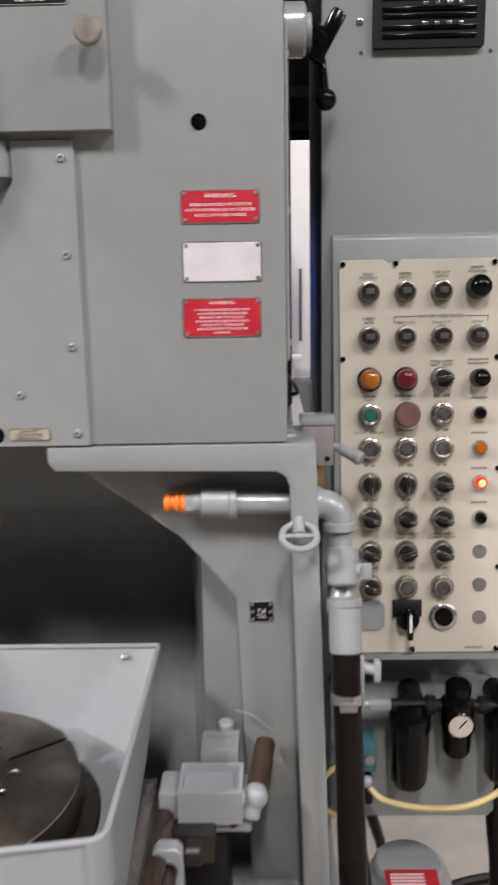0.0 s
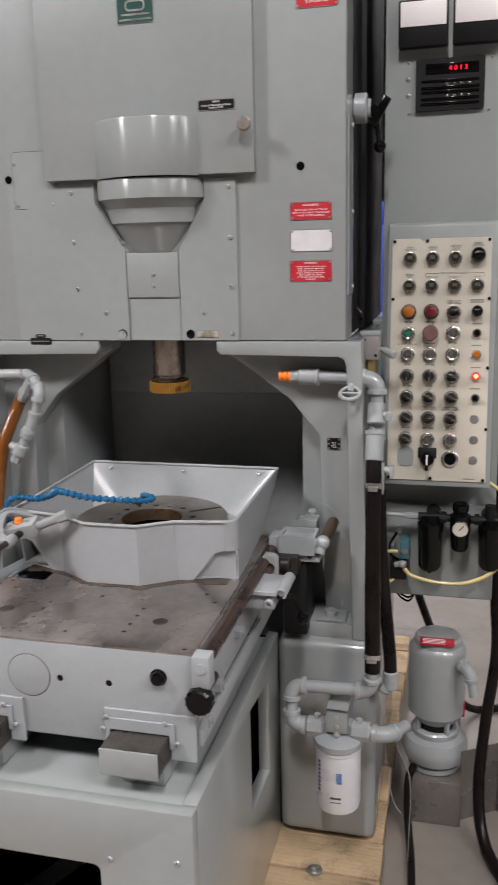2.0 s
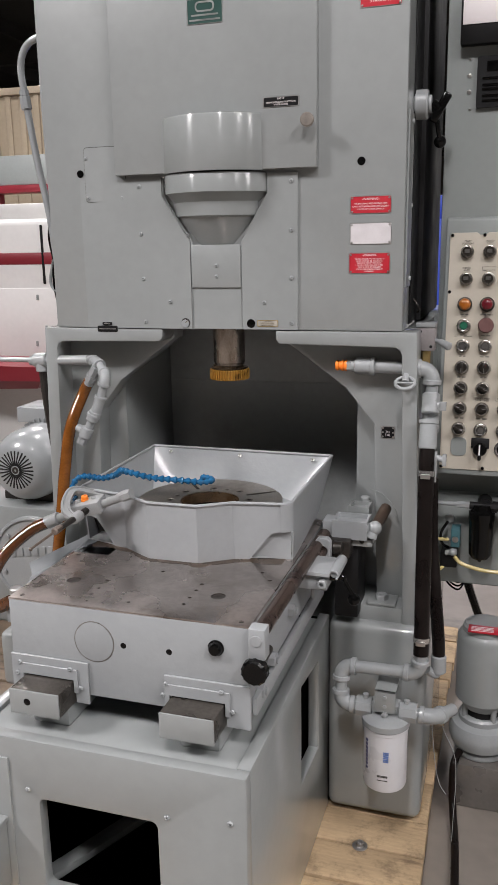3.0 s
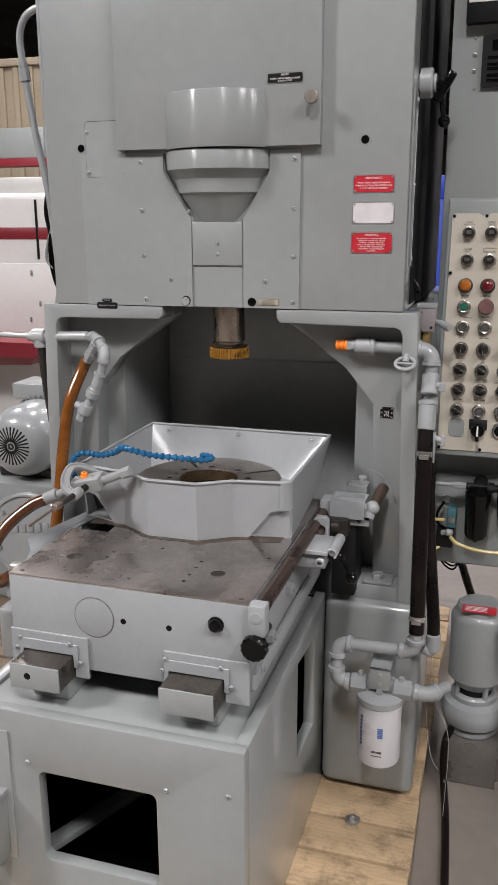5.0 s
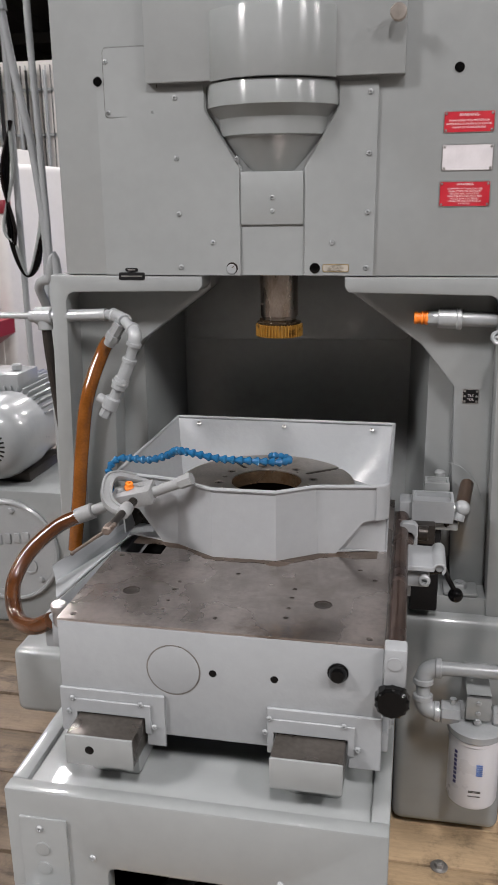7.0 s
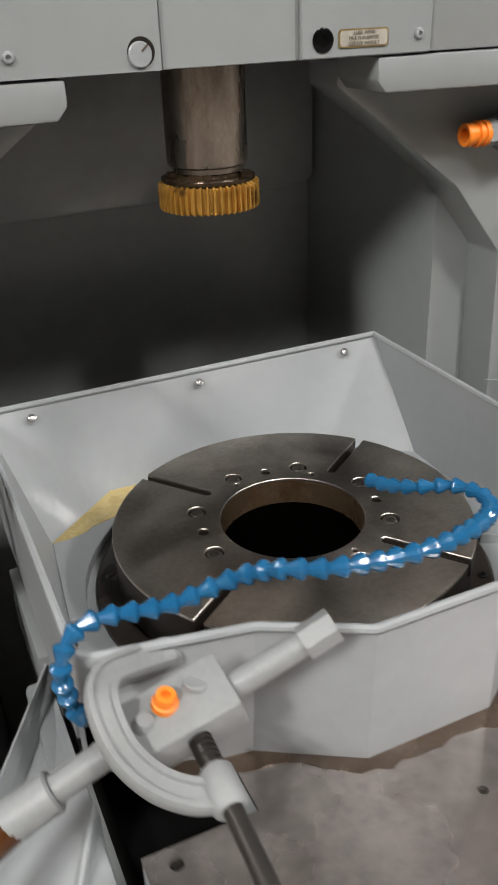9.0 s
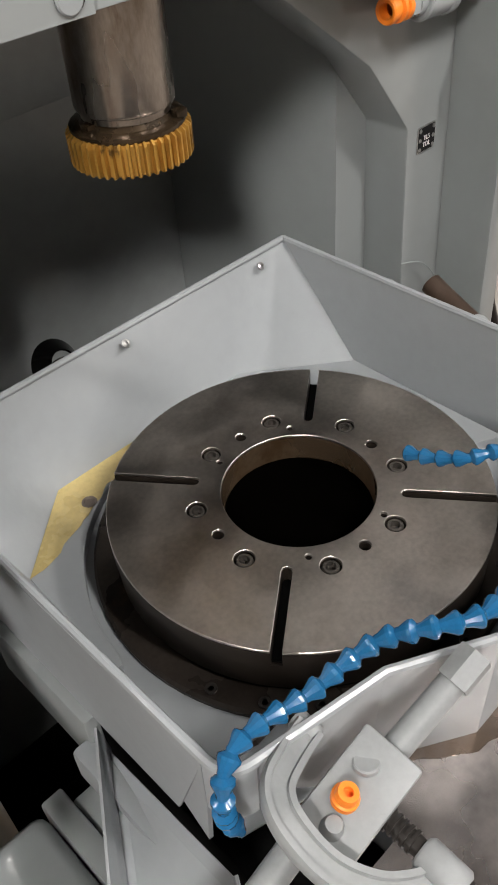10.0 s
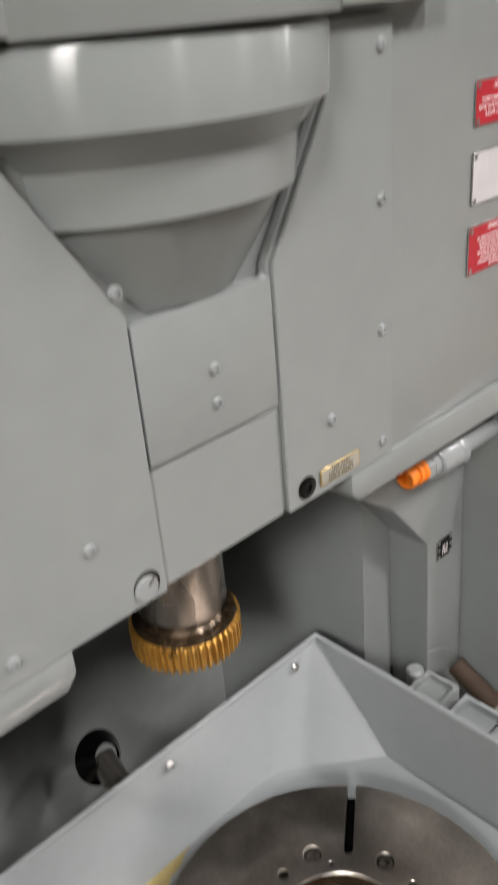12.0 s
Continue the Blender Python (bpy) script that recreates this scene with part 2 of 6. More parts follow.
LED_CORE = glow("lit_lamp_core", (1.0, 0.32, 0.12), 3)
DIGIT = glow("red_digits", (1.0, 0.0, 0.03), 1.6)
TUBE_WHITE = glow("lamp_diffuser", (1.0, 0.98, 0.94), 9)

# ---------- building blocks ----------
base_of = {}


def thing(name, x, y, z, label, category, group="", kind=""):
    ob = new(name)
    ob.location = (x, y, z)
    ob.empty_display_size = 0.05
    base_of[ob] = Vector((x, y, z))
    return tagged(ob, label, category, group, kind)


def finish(bm, name, mat, sharp=32):
    me = bpy.data.meshes.new(name)
    bm.to_mesh(me)
    bm.free()
    me.polygons.foreach_set("use_smooth", [True] * len(me.polygons))
    me.set_sharp_from_angle(angle=radians(sharp))
    me.materials.append(mat)
    return me


def part(name, bm, mat, parent, label="", sharp=32):
    """One mesh under a thing or a part; its shape is given in the place's own metres."""
    o = base_of[parent]
    bmesh.ops.translate(bm, verts=bm.verts, vec=-o)
    ob = new(name, finish(bm, name, mat, sharp))
    ob.parent = parent
    base_of[ob] = o
    return tagged(ob, label)


def solid(name, bm, mat, label, category="", group="", kind="", sharp=32):
    """A thing that is one mesh, its origin at the middle of its base."""
    lo = [min(v.co[i] for v in bm.verts) for i in range(3)]
    hi = [max(v.co[i] for v in bm.verts) for i in range(3)]
    o = Vector(((lo[0] + hi[0]) / 2, (lo[1] + hi[1]) / 2, lo[2]))
    bmesh.ops.translate(bm, verts=bm.verts, vec=-o)
    ob = new(name, finish(bm, name, mat, sharp))
    ob.location = o
    base_of[ob] = o
    return tagged(ob, label, category, group, kind)


def join(*bms):
    out = bmesh.new()
    for b in bms:
        me = bpy.data.meshes.new("tmp")
        b.to_mesh(me)
        b.free()
        out.from_mesh(me)
        bpy.data.meshes.remove(me)
    return out


def box(x0, x1, y0, y1, z0, z1, bevel=0.003, seg=2):
    bm = bmesh.new()
    bmesh.ops.create_cube(bm, size=1)
    bmesh.ops.scale(bm, vec=(x1 - x0, y1 - y0, z1 - z0), verts=bm.verts)
    bmesh.ops.translate(bm, vec=((x0 + x1) / 2, (y0 + y1) / 2, (z0 + z1) / 2), verts=bm.verts)
    if bevel:
        bmesh.ops.bevel(bm, geom=bm.edges[:], offset=bevel, segments=seg, profile=0.5, affect="EDGES", clamp_overlap=True)
    return bm


def to_axis(d):
    return Vector((0, 0, 1)).rotation_difference(Vector(d)).to_matrix().to_4x4()


def lathe(c, axis, profile, seg=28, closed=True):
    """Turned shape: profile of (radius, height) along the axis from c."""
    bm = bmesh.new()
    m = Matrix.Translation(c) @ to_axis(axis)
    rings = []
    for r, h in profile:
        if r < 1e-6:
            rings.append([bm.verts.new(m @ Vector((0, 0, h)))])
        else:
            rings.append([bm.verts.new(m @ Vector((r * math.cos(2 * math.pi * i / seg), r * math.sin(2 * math.pi * i / seg), h))) for i in range(seg)])
    for a, b in zip(rings, rings[1:]):
        for i in range(seg):
            j = (i + 1) % seg
            if len(a) == 1 and len(b) > 1:
                bm.faces.new((a[0], b[j], b[i])[::-1])
            elif len(b) == 1 and len(a) > 1:
                bm.faces.new((a[i], a[j], b[0]))
            elif len(a) > 1:
                bm.faces.new((a[i], a[j], b[j], b[i]))
    if closed:
        if len(rings[0]) > 1:
            bm.faces.new(rings[0][::-1])
        if len(rings[-1]) > 1:
            bm.faces.new(rings[-1])
    bmesh.ops.recalc_face_normals(bm, faces=bm.faces)
    return bm


def rod(p, q, r, r2=None, seg=20, bevel=0.0):
    p, q = Vector(p), Vector(q)
    h = (q - p).length
    r2 = r if r2 is None else r2
    if bevel:
        return lathe(p, q - p, [(r - bevel, 0), (r, bevel), (r2, h - bevel), (r2 - bevel, h)], seg)
    return lathe(p, q - p, [(r, 0), (r2, h)], seg)


def ball(c, r, seg=16):
    bm = bmesh.new()
    bmesh.ops.create_uvsphere(bm, u_segments=seg, v_segments=seg // 2 + 2, radius=r)
    bmesh.ops.translate(bm, vec=c, verts=bm.verts)
    return bm


def spline(points, n=8):
    """A smooth line through the points."""
    p = [Vector(v) for v in points]
    p = [2 * p[0] - p[1]] + p + [2 * p[-1] - p[-2]]
    out = []
    for i in range(1, len(p) - 2):
        for k in range(n):
            t = k / n
            a, b, c, d = p[i - 1:i + 3]
            out.append(0.5 * (2 * b + (c - a) * t + (2 * a - 5 * b + 4 * c - d) * t * t + (3 * b - a - 3 * c + d) * t ** 3))
    return out + [p[-2]]


def tube(points, r, seg=12, smooth=8, radii=None):
    """A round section swept along a line."""
    p = spline(points, smooth) if smooth else [Vector(v) for v in points]
    bm = bmesh.new()
    up = Vector((0.13, 0.31, 0.94))
    rings = []
    for i, c in enumerate(p):
        d = (p[min(i + 1, len(p) - 1)] - p[max(i - 1, 0)]).normalized()
        side = d.cross(up)
        if side.length < 1e-3:
            side = d.cross(Vector((1, 0, 0)))
        side.normalize()
        up = side.cross(d).normalized()
        rr = radii[i] if radii else r
        rings.append([bm.verts.new(c + rr * (math.cos(2 * math.pi * k / seg) * side + math.sin(2 * math.pi * k / seg) * up)) for k in range(seg)])
    for a, b in zip(rings, rings[1:]):
        for i in range(seg):
            j = (i + 1) % seg
            bm.faces.new((a[i], a[j], b[j], b[i]))
    bm.faces.new(rings[0][::-1])
    bm.faces.new(rings[-1])
    bmesh.ops.recalc_face_normals(bm, faces=bm.faces)
    return bm


def slab(outer, holes, axis, a, b):
    """A flat plate of any outline with openings: outline points lie in the two other axes, thickness from a to b."""
    bm = bmesh.new()

    def put(u, v, w):
        return bm.verts.new({"x": (w, u, v), "y": (u, w, v), "z": (u, v, w)}[axis])

    loops = [[put(u, v, a) for u, v in loop] for loop in [outer] + holes]
    edges = []
    for loop in loops:
        edges += [bm.edges.new((loop[i], loop[(i + 1) % len(loop)])) for i in range(len(loop))]
    made = bmesh.ops.triangle_fill(bm, edges=edges, use_beauty=True)
    faces = [f for f in made["geom"] if isinstance(f, bmesh.types.BMFace)]
    ext = bmesh.ops.extrude_face_region(bm, geom=faces)
    vec = {"x": (b - a, 0, 0), "y": (0, b - a, 0), "z": (0, 0, b - a)}[axis]
    bmesh.ops.translate(bm, vec=vec, verts=[v for v in ext["geom"] if isinstance(v, bmesh.types.BMVert)])
    bmesh.ops.recalc_face_normals(bm, faces=bm.faces)
    return bm


def rounded(x0, x1, z0, z1, r, n=5):
    out = []
    for cx, cz, a0 in ((x1 - r, z1 - r, 0), (x0 + r, z1 - r, 90), (x0 + r, z0 + r, 180), (x1 - r, z0 + r, 270)):
        out += [(cx + r * math.cos(radians(a0 + 90 * k / n)), cz + r * math.sin(radians(a0 + 90 * k / n))) for k in range(n + 1)]
    return out


def disc_loop(cx, cy, r, n=32):
    return [(cx + r * math.cos(2 * math.pi * k / n), cy + r * math.sin(2 * math.pi * k / n)) for k in range(n)]


def poly_solid(rings):
    """A closed shape through rings of equal length, capped at both ends."""
    bm = bmesh.new()
    rs = [[bm.verts.new(v) for v in ring] for ring in rings]
    n = len(rs[0])
    for a, b in zip(rs, rs[1:]):
        for i in range(n):
            j = (i + 1) % n
            bm.faces.new((a[i], a[j], b[j], b[i]))
    bm.faces.new(rs[0][::-1])
    bm.faces.new(rs[-1])
    bmesh.ops.recalc_face_normals(bm, faces=bm.faces)
    return bm


def bevelled(bm, w, seg=2, angle=30):
    edges = [e for e in bm.edges if len(e.link_faces) == 2 and e.calc_face_angle(0) > radians(angle)]
    bmesh.ops.bevel(bm, geom=edges, offset=w, segments=seg, profile=0.5, affect="EDGES", clamp_overlap=True)
    return bm


def leaf_upright(ax, ay, bx, by, z0, z1, th=0.004):
    """An upright sheet between two points of the plan."""
    n = Vector((ay - by, bx - ax, 0)).normalized() * th
    ring = [Vector((ax, ay, 0)), Vector((bx, by, 0)), Vector((bx, by, 0)) + n, Vector((ax, ay, 0)) + n]
    return poly_solid([[v + Vector((0, 0, z)) for v in ring] for z in (z0, z1)])


def set_back(ob, k, c):
    """Moves a thing away from a point and enlarges it alike."""
    ob.location = Vector(c) + (ob.location - Vector(c)) * k
    ob.scale = (k, k, k)


def turned(bm, m):
    bmesh.ops.transform(bm, matrix=m, verts=bm.verts)
    return bm




def letters(text, size, x, y, z, depth=0.0004, align="CENTER", spacing=1.0):
    """Raised lettering that faces -y, centred at x, z."""
    cu = bpy.data.curves.new("letters", "FONT")
    cu.body, cu.size, cu.align_x, cu.align_y, cu.extrude, cu.resolution_u, cu.space_line = text, size, align, "CENTER", depth, 2, spacing
    ob = bpy.data.objects.new("letters", cu)
    scene.collection.objects.link(ob)
    me = bpy.data.meshes.new_from_object(ob.evaluated_get(bpy.context.evaluated_depsgraph_get()))
    bpy.data.objects.remove(ob)
    bm = bmesh.new()
    bm.from_mesh(me)
    bpy.data.meshes.remove(me)
    return turned(bm, pose(x, y, z, 90, 0, 0))


def screw(x, y, z, parent, r=0.0055, mat=None, axis=(0, -1, 0), name="screw"):
    """Button-head socket screw with its hollow."""
    return part(name, lathe((x, y, z), axis, [(r, -0.001), (r, 0.0012), (r * 0.8, 0.003), (r * 0.45, 0.0036), (r * 0.42, 0.0012), (0, 0.0012)], 14), mat or GREY_PIPE, parent)


def bolt_head(c, axis, r, h, parent, mat, name="hex_nut"):
    return part(name, join(lathe(c, axis, [(r, 0), (r, h * 0.85), (r * 0.88, h)], 6), lathe(Vector(c) + Vector(axis) * h, axis, [(r * 0.5, -0.002), (r * 0.5, h * 0.25), (r * 0.35, h * 0.3)], 12)), mat, parent)


def pipe_run(points, r, parent, mat=None, fat=1.28):
    """Threaded pipe: straight lengths, and an elbow with collars at every corner."""
    mat = mat or GREY_PIPE
    p = [Vector(v) for v in points]
    cuts = []
    for i in range(1, len(p) - 1):
        a, b = (p[i - 1] - p[i]).normalized(), (p[i + 1] - p[i]).normalized()
        d = r * 2.1
        s, e = p[i] + a * d, p[i] + b * d
        arc = [s * (1 - t) ** 2 + p[i] * 2 * t * (1 - t) + e * t * t for t in [k / 8 for k in range(9)]]
        body = join(tube(arc, r * fat, 18, 0), rod(s - a * r * 0.5, s + a * r * 0.35, r * fat * 1.14, seg=18, bevel=r * 0.12), rod(e - b * r * 0.5, e + b * r * 0.35, r * fat * 1.14, seg=18, bevel=r * 0.12))
        part("elbow", body, mat, parent)
        cuts.append((s, e))
    starts = [p[0]] + [e for s, e in cuts]
    ends = [s for s, e in cuts] + [p[-1]]
    for s, e in zip(starts, ends):
        if (e - s).length > 0.004:
            part("pipe", rod(s, e, r, seg=18), mat, parent)


XC = -0.205   # the machine's middle line


def mx(x):
    """The same distance on the other side of the middle line."""
    return 2 * XC - x


def flip(pts):
    return [(mx(a), b) for a, b in pts][::-1]


# ---------- hall ----------
X0, X1, Y0, Y1 = -18, 14, -12, 42
solid("floor", slab([(X0, Y0), (X1, Y0), (X1, Y1), (X0, Y1)], [], "z", -0.2, 0), FLOOR, "worn pale tan workshop floor", "floor", kind="structure")
solid("wall_north", box(X0, X1, Y1, Y1 + 0.4, 0, CEILING, 0), WALL_TAN, "tan sheet-metal hall wall", "wall", kind="structure")
solid("wall_south", box(X0, X1, Y0 - 0.4, Y0, 0, CEILING, 0), WALL_WHITE, "dull off-white hall wall", "wall", kind="structure")
solid("wall_east", box(X1, X1 + 0.4, Y0, Y1, 0, CEILING, 0), WALL_WHITE, "dull off-white hall wall", "wall", kind="structure")
solid("wall_west", box(X0 - 0.4, X0, Y0, Y1, 0, CEILING, 0), WALL_TAN, "tan sheet-metal hall wall", "wall", kind="structure")
part_wall = [box(-11, -4.66, 7.0, 7.12, 0, 3.46, 0)]
for k in range(34):
    part_wall.append(box(-11 + 0.19 * k, -10.93 + 0.19 * k, 6.965, 7.0, 0, 3.46, 0.008, 1))
part_wall.append(box(-11, -4.62, 6.93, 7.14, 3.46, 3.54, 0.01))
solid("wall_partition", join(*part_wall), PART_TAN, "tan ribbed sheet-metal partition wall", "wall", kind="structure")
solid("wall_partition_end", box(-4.655, -3.2, 7.0, 7.12, 0, 3.1, 0), PART_WHITE, "pale partition wall behind cable racks", "wall", kind="structure")
roof = [box(X0 - 0.4, X1 + 0.4, Y0 - 0.4, Y1 + 0.4, CEILING, CEILING + 0.2, 0)]
for k in range(16):
    roof.append(box(X0 + 2.1 * k, X0 + 0.12 + 2.1 * k, Y0, Y1, CEILING - 0.3, CEILING, 0))
for k in range(11):
    roof.append(box(X0, X1, -10 + 5 * k, -9.8 + 5 * k, CEILING - 0.55, CEILING - 0.3, 0))
solid("ceiling", join(*roof), ROOF, "dark roof deck with steel joists", "ceiling", kind="structure")

first = None
for lx, ly in [(q[0], q[1]) for q in LAMPS] + [(0.3, 20.0), (0.3, 26.8), (0.3, 33.4), (-10.4, 18.3)]:
    if first is None:
        first = thing("ceiling_light", lx, ly, CEILING - 0.43, "long white strip light hung under the roof", "ceiling light", "strip lights")
        part("housing", box(lx - 0.1, lx + 0.1, ly - 0.65, ly + 0.65, CEILING - 0.42, CEILING - 0.34, 0.01), WHITE_MACH, first)
        part("diffuser", box(lx - 0.085, lx + 0.085, ly - 0.63, ly + 0.63, CEILING - 0.435, CEILING - 0.418, 0.004), TUBE_WHITE, first)
    else:
        copy_thing(first, pose(lx, ly, CEILING - 0.43))

# ---------- timber skid under the machine ----------
pallet = thing("shipping_pallet", -0.6, 0.1, 0, "pine plank shipping skid, scuffed and oil stained", "pallet")
for bx in (-1.6, -0.62, 0.33):
    part("bearer", box(bx - 0.06, bx + 0.05, -0.98, 1.28, 0, 0.06, 0.004), WOOD, pallet)
yy = -0.98
rng = random.Random(4)
while yy < 1.25:
    w = rng.choice((0.138, 0.14, 0.185))
    gap, rise = rng.uniform(0.005, 0.013), rng.uniform(-0.0015, 0.0005)
    part("plank", box(-0.552, 0.395 + rng.uniform(-0.006, 0.004), yy, yy + w - gap, 0.0605, 0.0995 + rise, 0.003), WOOD, pallet)
    part("plank", box(-1.78, -0.556, yy, yy + w - gap, 0.0605, 0.0995 + rise, 0.003), WOOD_OLD, pallet, "plank darkened with oil")
    yy += w

lag = thing("lag_bolt", 0.225, -0.155, 0.0995, "hex-headed lag bolt with washer screwed into the skid", "bolt")
part("washer", lathe((0.225, -0.155, 0.0995), (0, 0, 1), [(0.021, 0), (0.021, 0.002), (0.019, 0.003), (0, 0.003)], 24), ALU, lag)
bolt_head((0.225, -0.155, 0.1025), (0, 0, 1), 0.012, 0.011, lag, ALU, "bolt_head")

# ---------- the gear shaper: column, head, base ----------
shaper = thing("gear_shaper", XC, 0.1, 0.1, "grey enamelled vertical gear shaping machine on a timber skid", "machine tool")

rim_r = [(0.345, 0.70), (0.322, 1.4905), (-0.044, 1.4905), (-0.044, 1.468), (-0.034, 1.456), (0.268, 1.452), (0.28, 1.446), (0.286, 1.432), (0.304, 0.72), (0.304, 0.70)]
legs = join(bevelled(slab(rim_r, [], "y", -0.004, 0.09), 0.003), bevelled(slab(flip(rim_r), [], "y", -0.004, 0.09), 0.003))
part("front_rim", legs, GREY, shaper)
gusset = [(0.30, 1.4855), (0.308, 0.72), (0.222, 0.72), (0.206, 1.236), (0.128, 1.331), (-0.046, 1.458), (-0.046, 1.4855)]
col = [bevelled(slab(gusset, [], "y", 0.077, 0.1455), 0.004), bevelled(slab(flip(gusset), [], "y", 0.077, 0.1455), 0.004)]
plan = [(0.149, 0.144), (0.318, 0.144), (0.318, 0.98), (0.09, 0.98), (0.105, 0.41)]
plan_l = [(mx(0.149), 0.144), (-0.533, 0.41), (-0.50, 0.98), (mx(0.318), 0.98), (mx(0.318), 0.144)]
col += [slab(plan, [], "z", 0.0998, 1.488), slab(plan_l, [], "z", 0.0998, 1.488), box(mx(0.345), mx(0.304), 0.0, 0.143, 0.0998, 0.6995, 0.004)]
part("back_plate", box(-0.53, 0.112, 0.43, 0.55, 0.11, 1.488, 0), BACK_GREY, shaper, "mottled grey back plate of the column")
part("lintel", bevelled(slab([(0.10, 1.488), (0.10, 1.30), (0.085, 1.288), (-0.515, 1.283), (-0.515, 1.488)], [], "y", 0.40, 0.43), 0.006), BACK_GREY, shaper, "mottled grey lintel across the column")
part("column", join(*col), GREY, shaper)
part("leg_foot", box(0.13, 0.345, 0.002, 0.15, 0.69, 0.742, 0.008), GREY, shaper)
foot = part("foot_pad", box(0.205, 0.285, 0.004, 0.072, 0.742, 0.752, 0.004), GREY, shaper)
bolt_head((0.243, 0.035, 0.752), (0, 0, 1), 0.019, 0.013, foot, GREY_PIPE)

RECESS = 0.011   # depth of the pocket behind the spindle neck
pocket = [(-0.272, 1.712), (-0.137, 1.712), (-0.137, 1.722), (-0.066, 1.838), (-0.066, 1.886), (-0.348, 1.886), (-0.348, 1.838), (-0.272, 1.722)]
head = part("head", join(bevelled(slab([(-0.692, 1.492), (0.284, 1.492), (0.284, 2.85), (-0.692, 2.85)], [pocket], "y", 0, RECESS), 0.004, 2), box(-0.692, 0.284, RECESS, 0.27, 1.492, 2.85, 0)), GREY, shaper)
part("rear_hood", box(-0.68, 0.300, 0.285, 0.78, 1.495, 2.85, 0.004), BLACK_MATT, shaper, "black rear hood")

# screwed front panels
pl = [(-0.473, 1.4925), (-0.2768, 1.4925), (-0.2764, 1.7215), (-0.3512, 1.838), (-0.3512, 1.887), (-0.473, 1.887)]
pr = [(0.017, 1.4925), (-0.1335, 1.4925), (-0.1335, 1.7215), (-0.0625, 1.838), (-0.0625, 1.887), (0.018, 1.887)]
front_l = part("front_panel", poly_solid([[(x - 0.12 if x < -0.47 else x, 0.0, z) for x, z in pl], [(x, -0.006, z) for x, z in pl]]), GREY, shaper, sharp=20)
front_r = part("front_panel", bevelled(slab(pr, [], "y", -0.006, 0.0), 0.0012, 1), GREY, shaper)
part("spindle_cover", bevelled(slab([(-0.2735, 1.602), (-0.137, 1.602), (-0.137, 1.7125), (-0.2735, 1.7125)], [], "y", -0.0055, 0.0), 0.0015, 2), GREY, shaper)
part("spindle_cover", bevelled(slab([(-0.274, 1.4925), (-0.137, 1.4925), (-0.137, 1.5975), (-0.274, 1.5975)], [], "y", -0.001, 0), 0.001, 1), GREY, shaper)
for sx, sz in ((-0.415, 1.8655), (-0.4155, 1.7435), (-0.414, 1.626), (-0.4125, 1.5105), (-0.3375, 1.5645), (-0.2815, 1.7395)):
    screw(sx, -0.006, sz, front_l)
for sx, sz in ((0.001, 1.8645), (0.001, 1.745), (0.001, 1.6265), (0.001, 1.5105), (-0.073, 1.5635)):
    screw(sx, -0.006, sz, front_r)
screw(-0.204, -0.0055, 1.659, front_l, 0.005)
screw(-0.204, -0.0055, 1.631, front_l, 0.005)
cs = part("cam_screw", lathe((-0.2965, -0.0065, 1.5065), (0, -1, 0), [(0.0112, 0), (0.0112, 0.0012), (0.0100, 0.0022), (0, 0.0024)], 24), GREY_PIPE, front_l, "worn round cam screw sunk in its bore")
part("bore", lathe((-0.2950, -0.0060, 1.5085), (0, -1, 0), [(0.0130, -0.0005), (0.0128, 0.0004), (0, 0.0004)], 24), STEEL_EDGE, cs)
part("slot", turned(box(-0.0010, 0.0010, -0.0004, 0.0004, -0.0035, 0.0045, 0), pose(-0.2925, -0.0088, 1.5115, 0, 48, 0)), STEEL_RUST, cs)
part("plug", lathe((-0.110, -0.006, 1.509), (0, -1, 0), [(0.0115, 0), (0.0115, 0.001), (0.0095, 0.0022), (0.0045, 0.0022), (0.004, 0.0006), (0, 0.0006)], 24), BLACK, front_r, "black plastic plug")

# hinged cover with the round spindle hood
cover = part("cover_door", bevelled(slab([(-0.474, 1.894), (0.07, 1.894), (0.07, 2.62), (-0.474, 2.62)], [], "y", -0.024, -0.0005), 0.0025, 2), GREY, shaper)
NY = 0.08   # the hood's axis lies behind the face


def half_turned(profile, z, cut):
    """Front part of a turned shape; the profile gives half widths at the cutting plane."""
    bm = lathe((XC + 0.004, NY, z), (0, 0, 1), [(math.hypot(w, NY - cut) if w else 0, h) for w, h in profile], 96)
    bmesh.ops.bisect_plane(bm, geom=bm.verts[:] + bm.edges[:] + bm.faces[:], plane_co=(0, cut + 0.002, 0), plane_no=(0, 1, 0), clear_outer=True)
    return bm


part("spindle_hood", half_turned([(0.127, 0.0), (0.130, 0.0), (0.1315, 0.002), (0.1315, 0.129), (0.129, 0.134), (0.124, 0.135), (0, 0.135)], 1.892, -0.024), GREY_BRUSHED, cover)
neck = [(math.hypot(w, NY - RECESS) if w else 0, h) for w, h in ((0, 0), (0.044, 0), (0.103, 0.069), (0.113, 0.073), (0.117, 0.1045), (0.1175, 0.107), (0.138, 0.127), (0.144, 0.1295), (0.1455, 0.172), (0.143, 0.176), (0, 0.176))]
nb = lathe((XC, NY, 1.713), (0, 0, 1), neck, 96)
bmesh.ops.bisect_plane(nb, geom=nb.verts[:] + nb.edges[:] + nb.faces[:], plane_co=(0, RECESS + 0.002, 0), plane_no=(0, 1, 0), clear_outer=True)
part("spindle_neck", nb, GREY_BRUSHED, shaper)
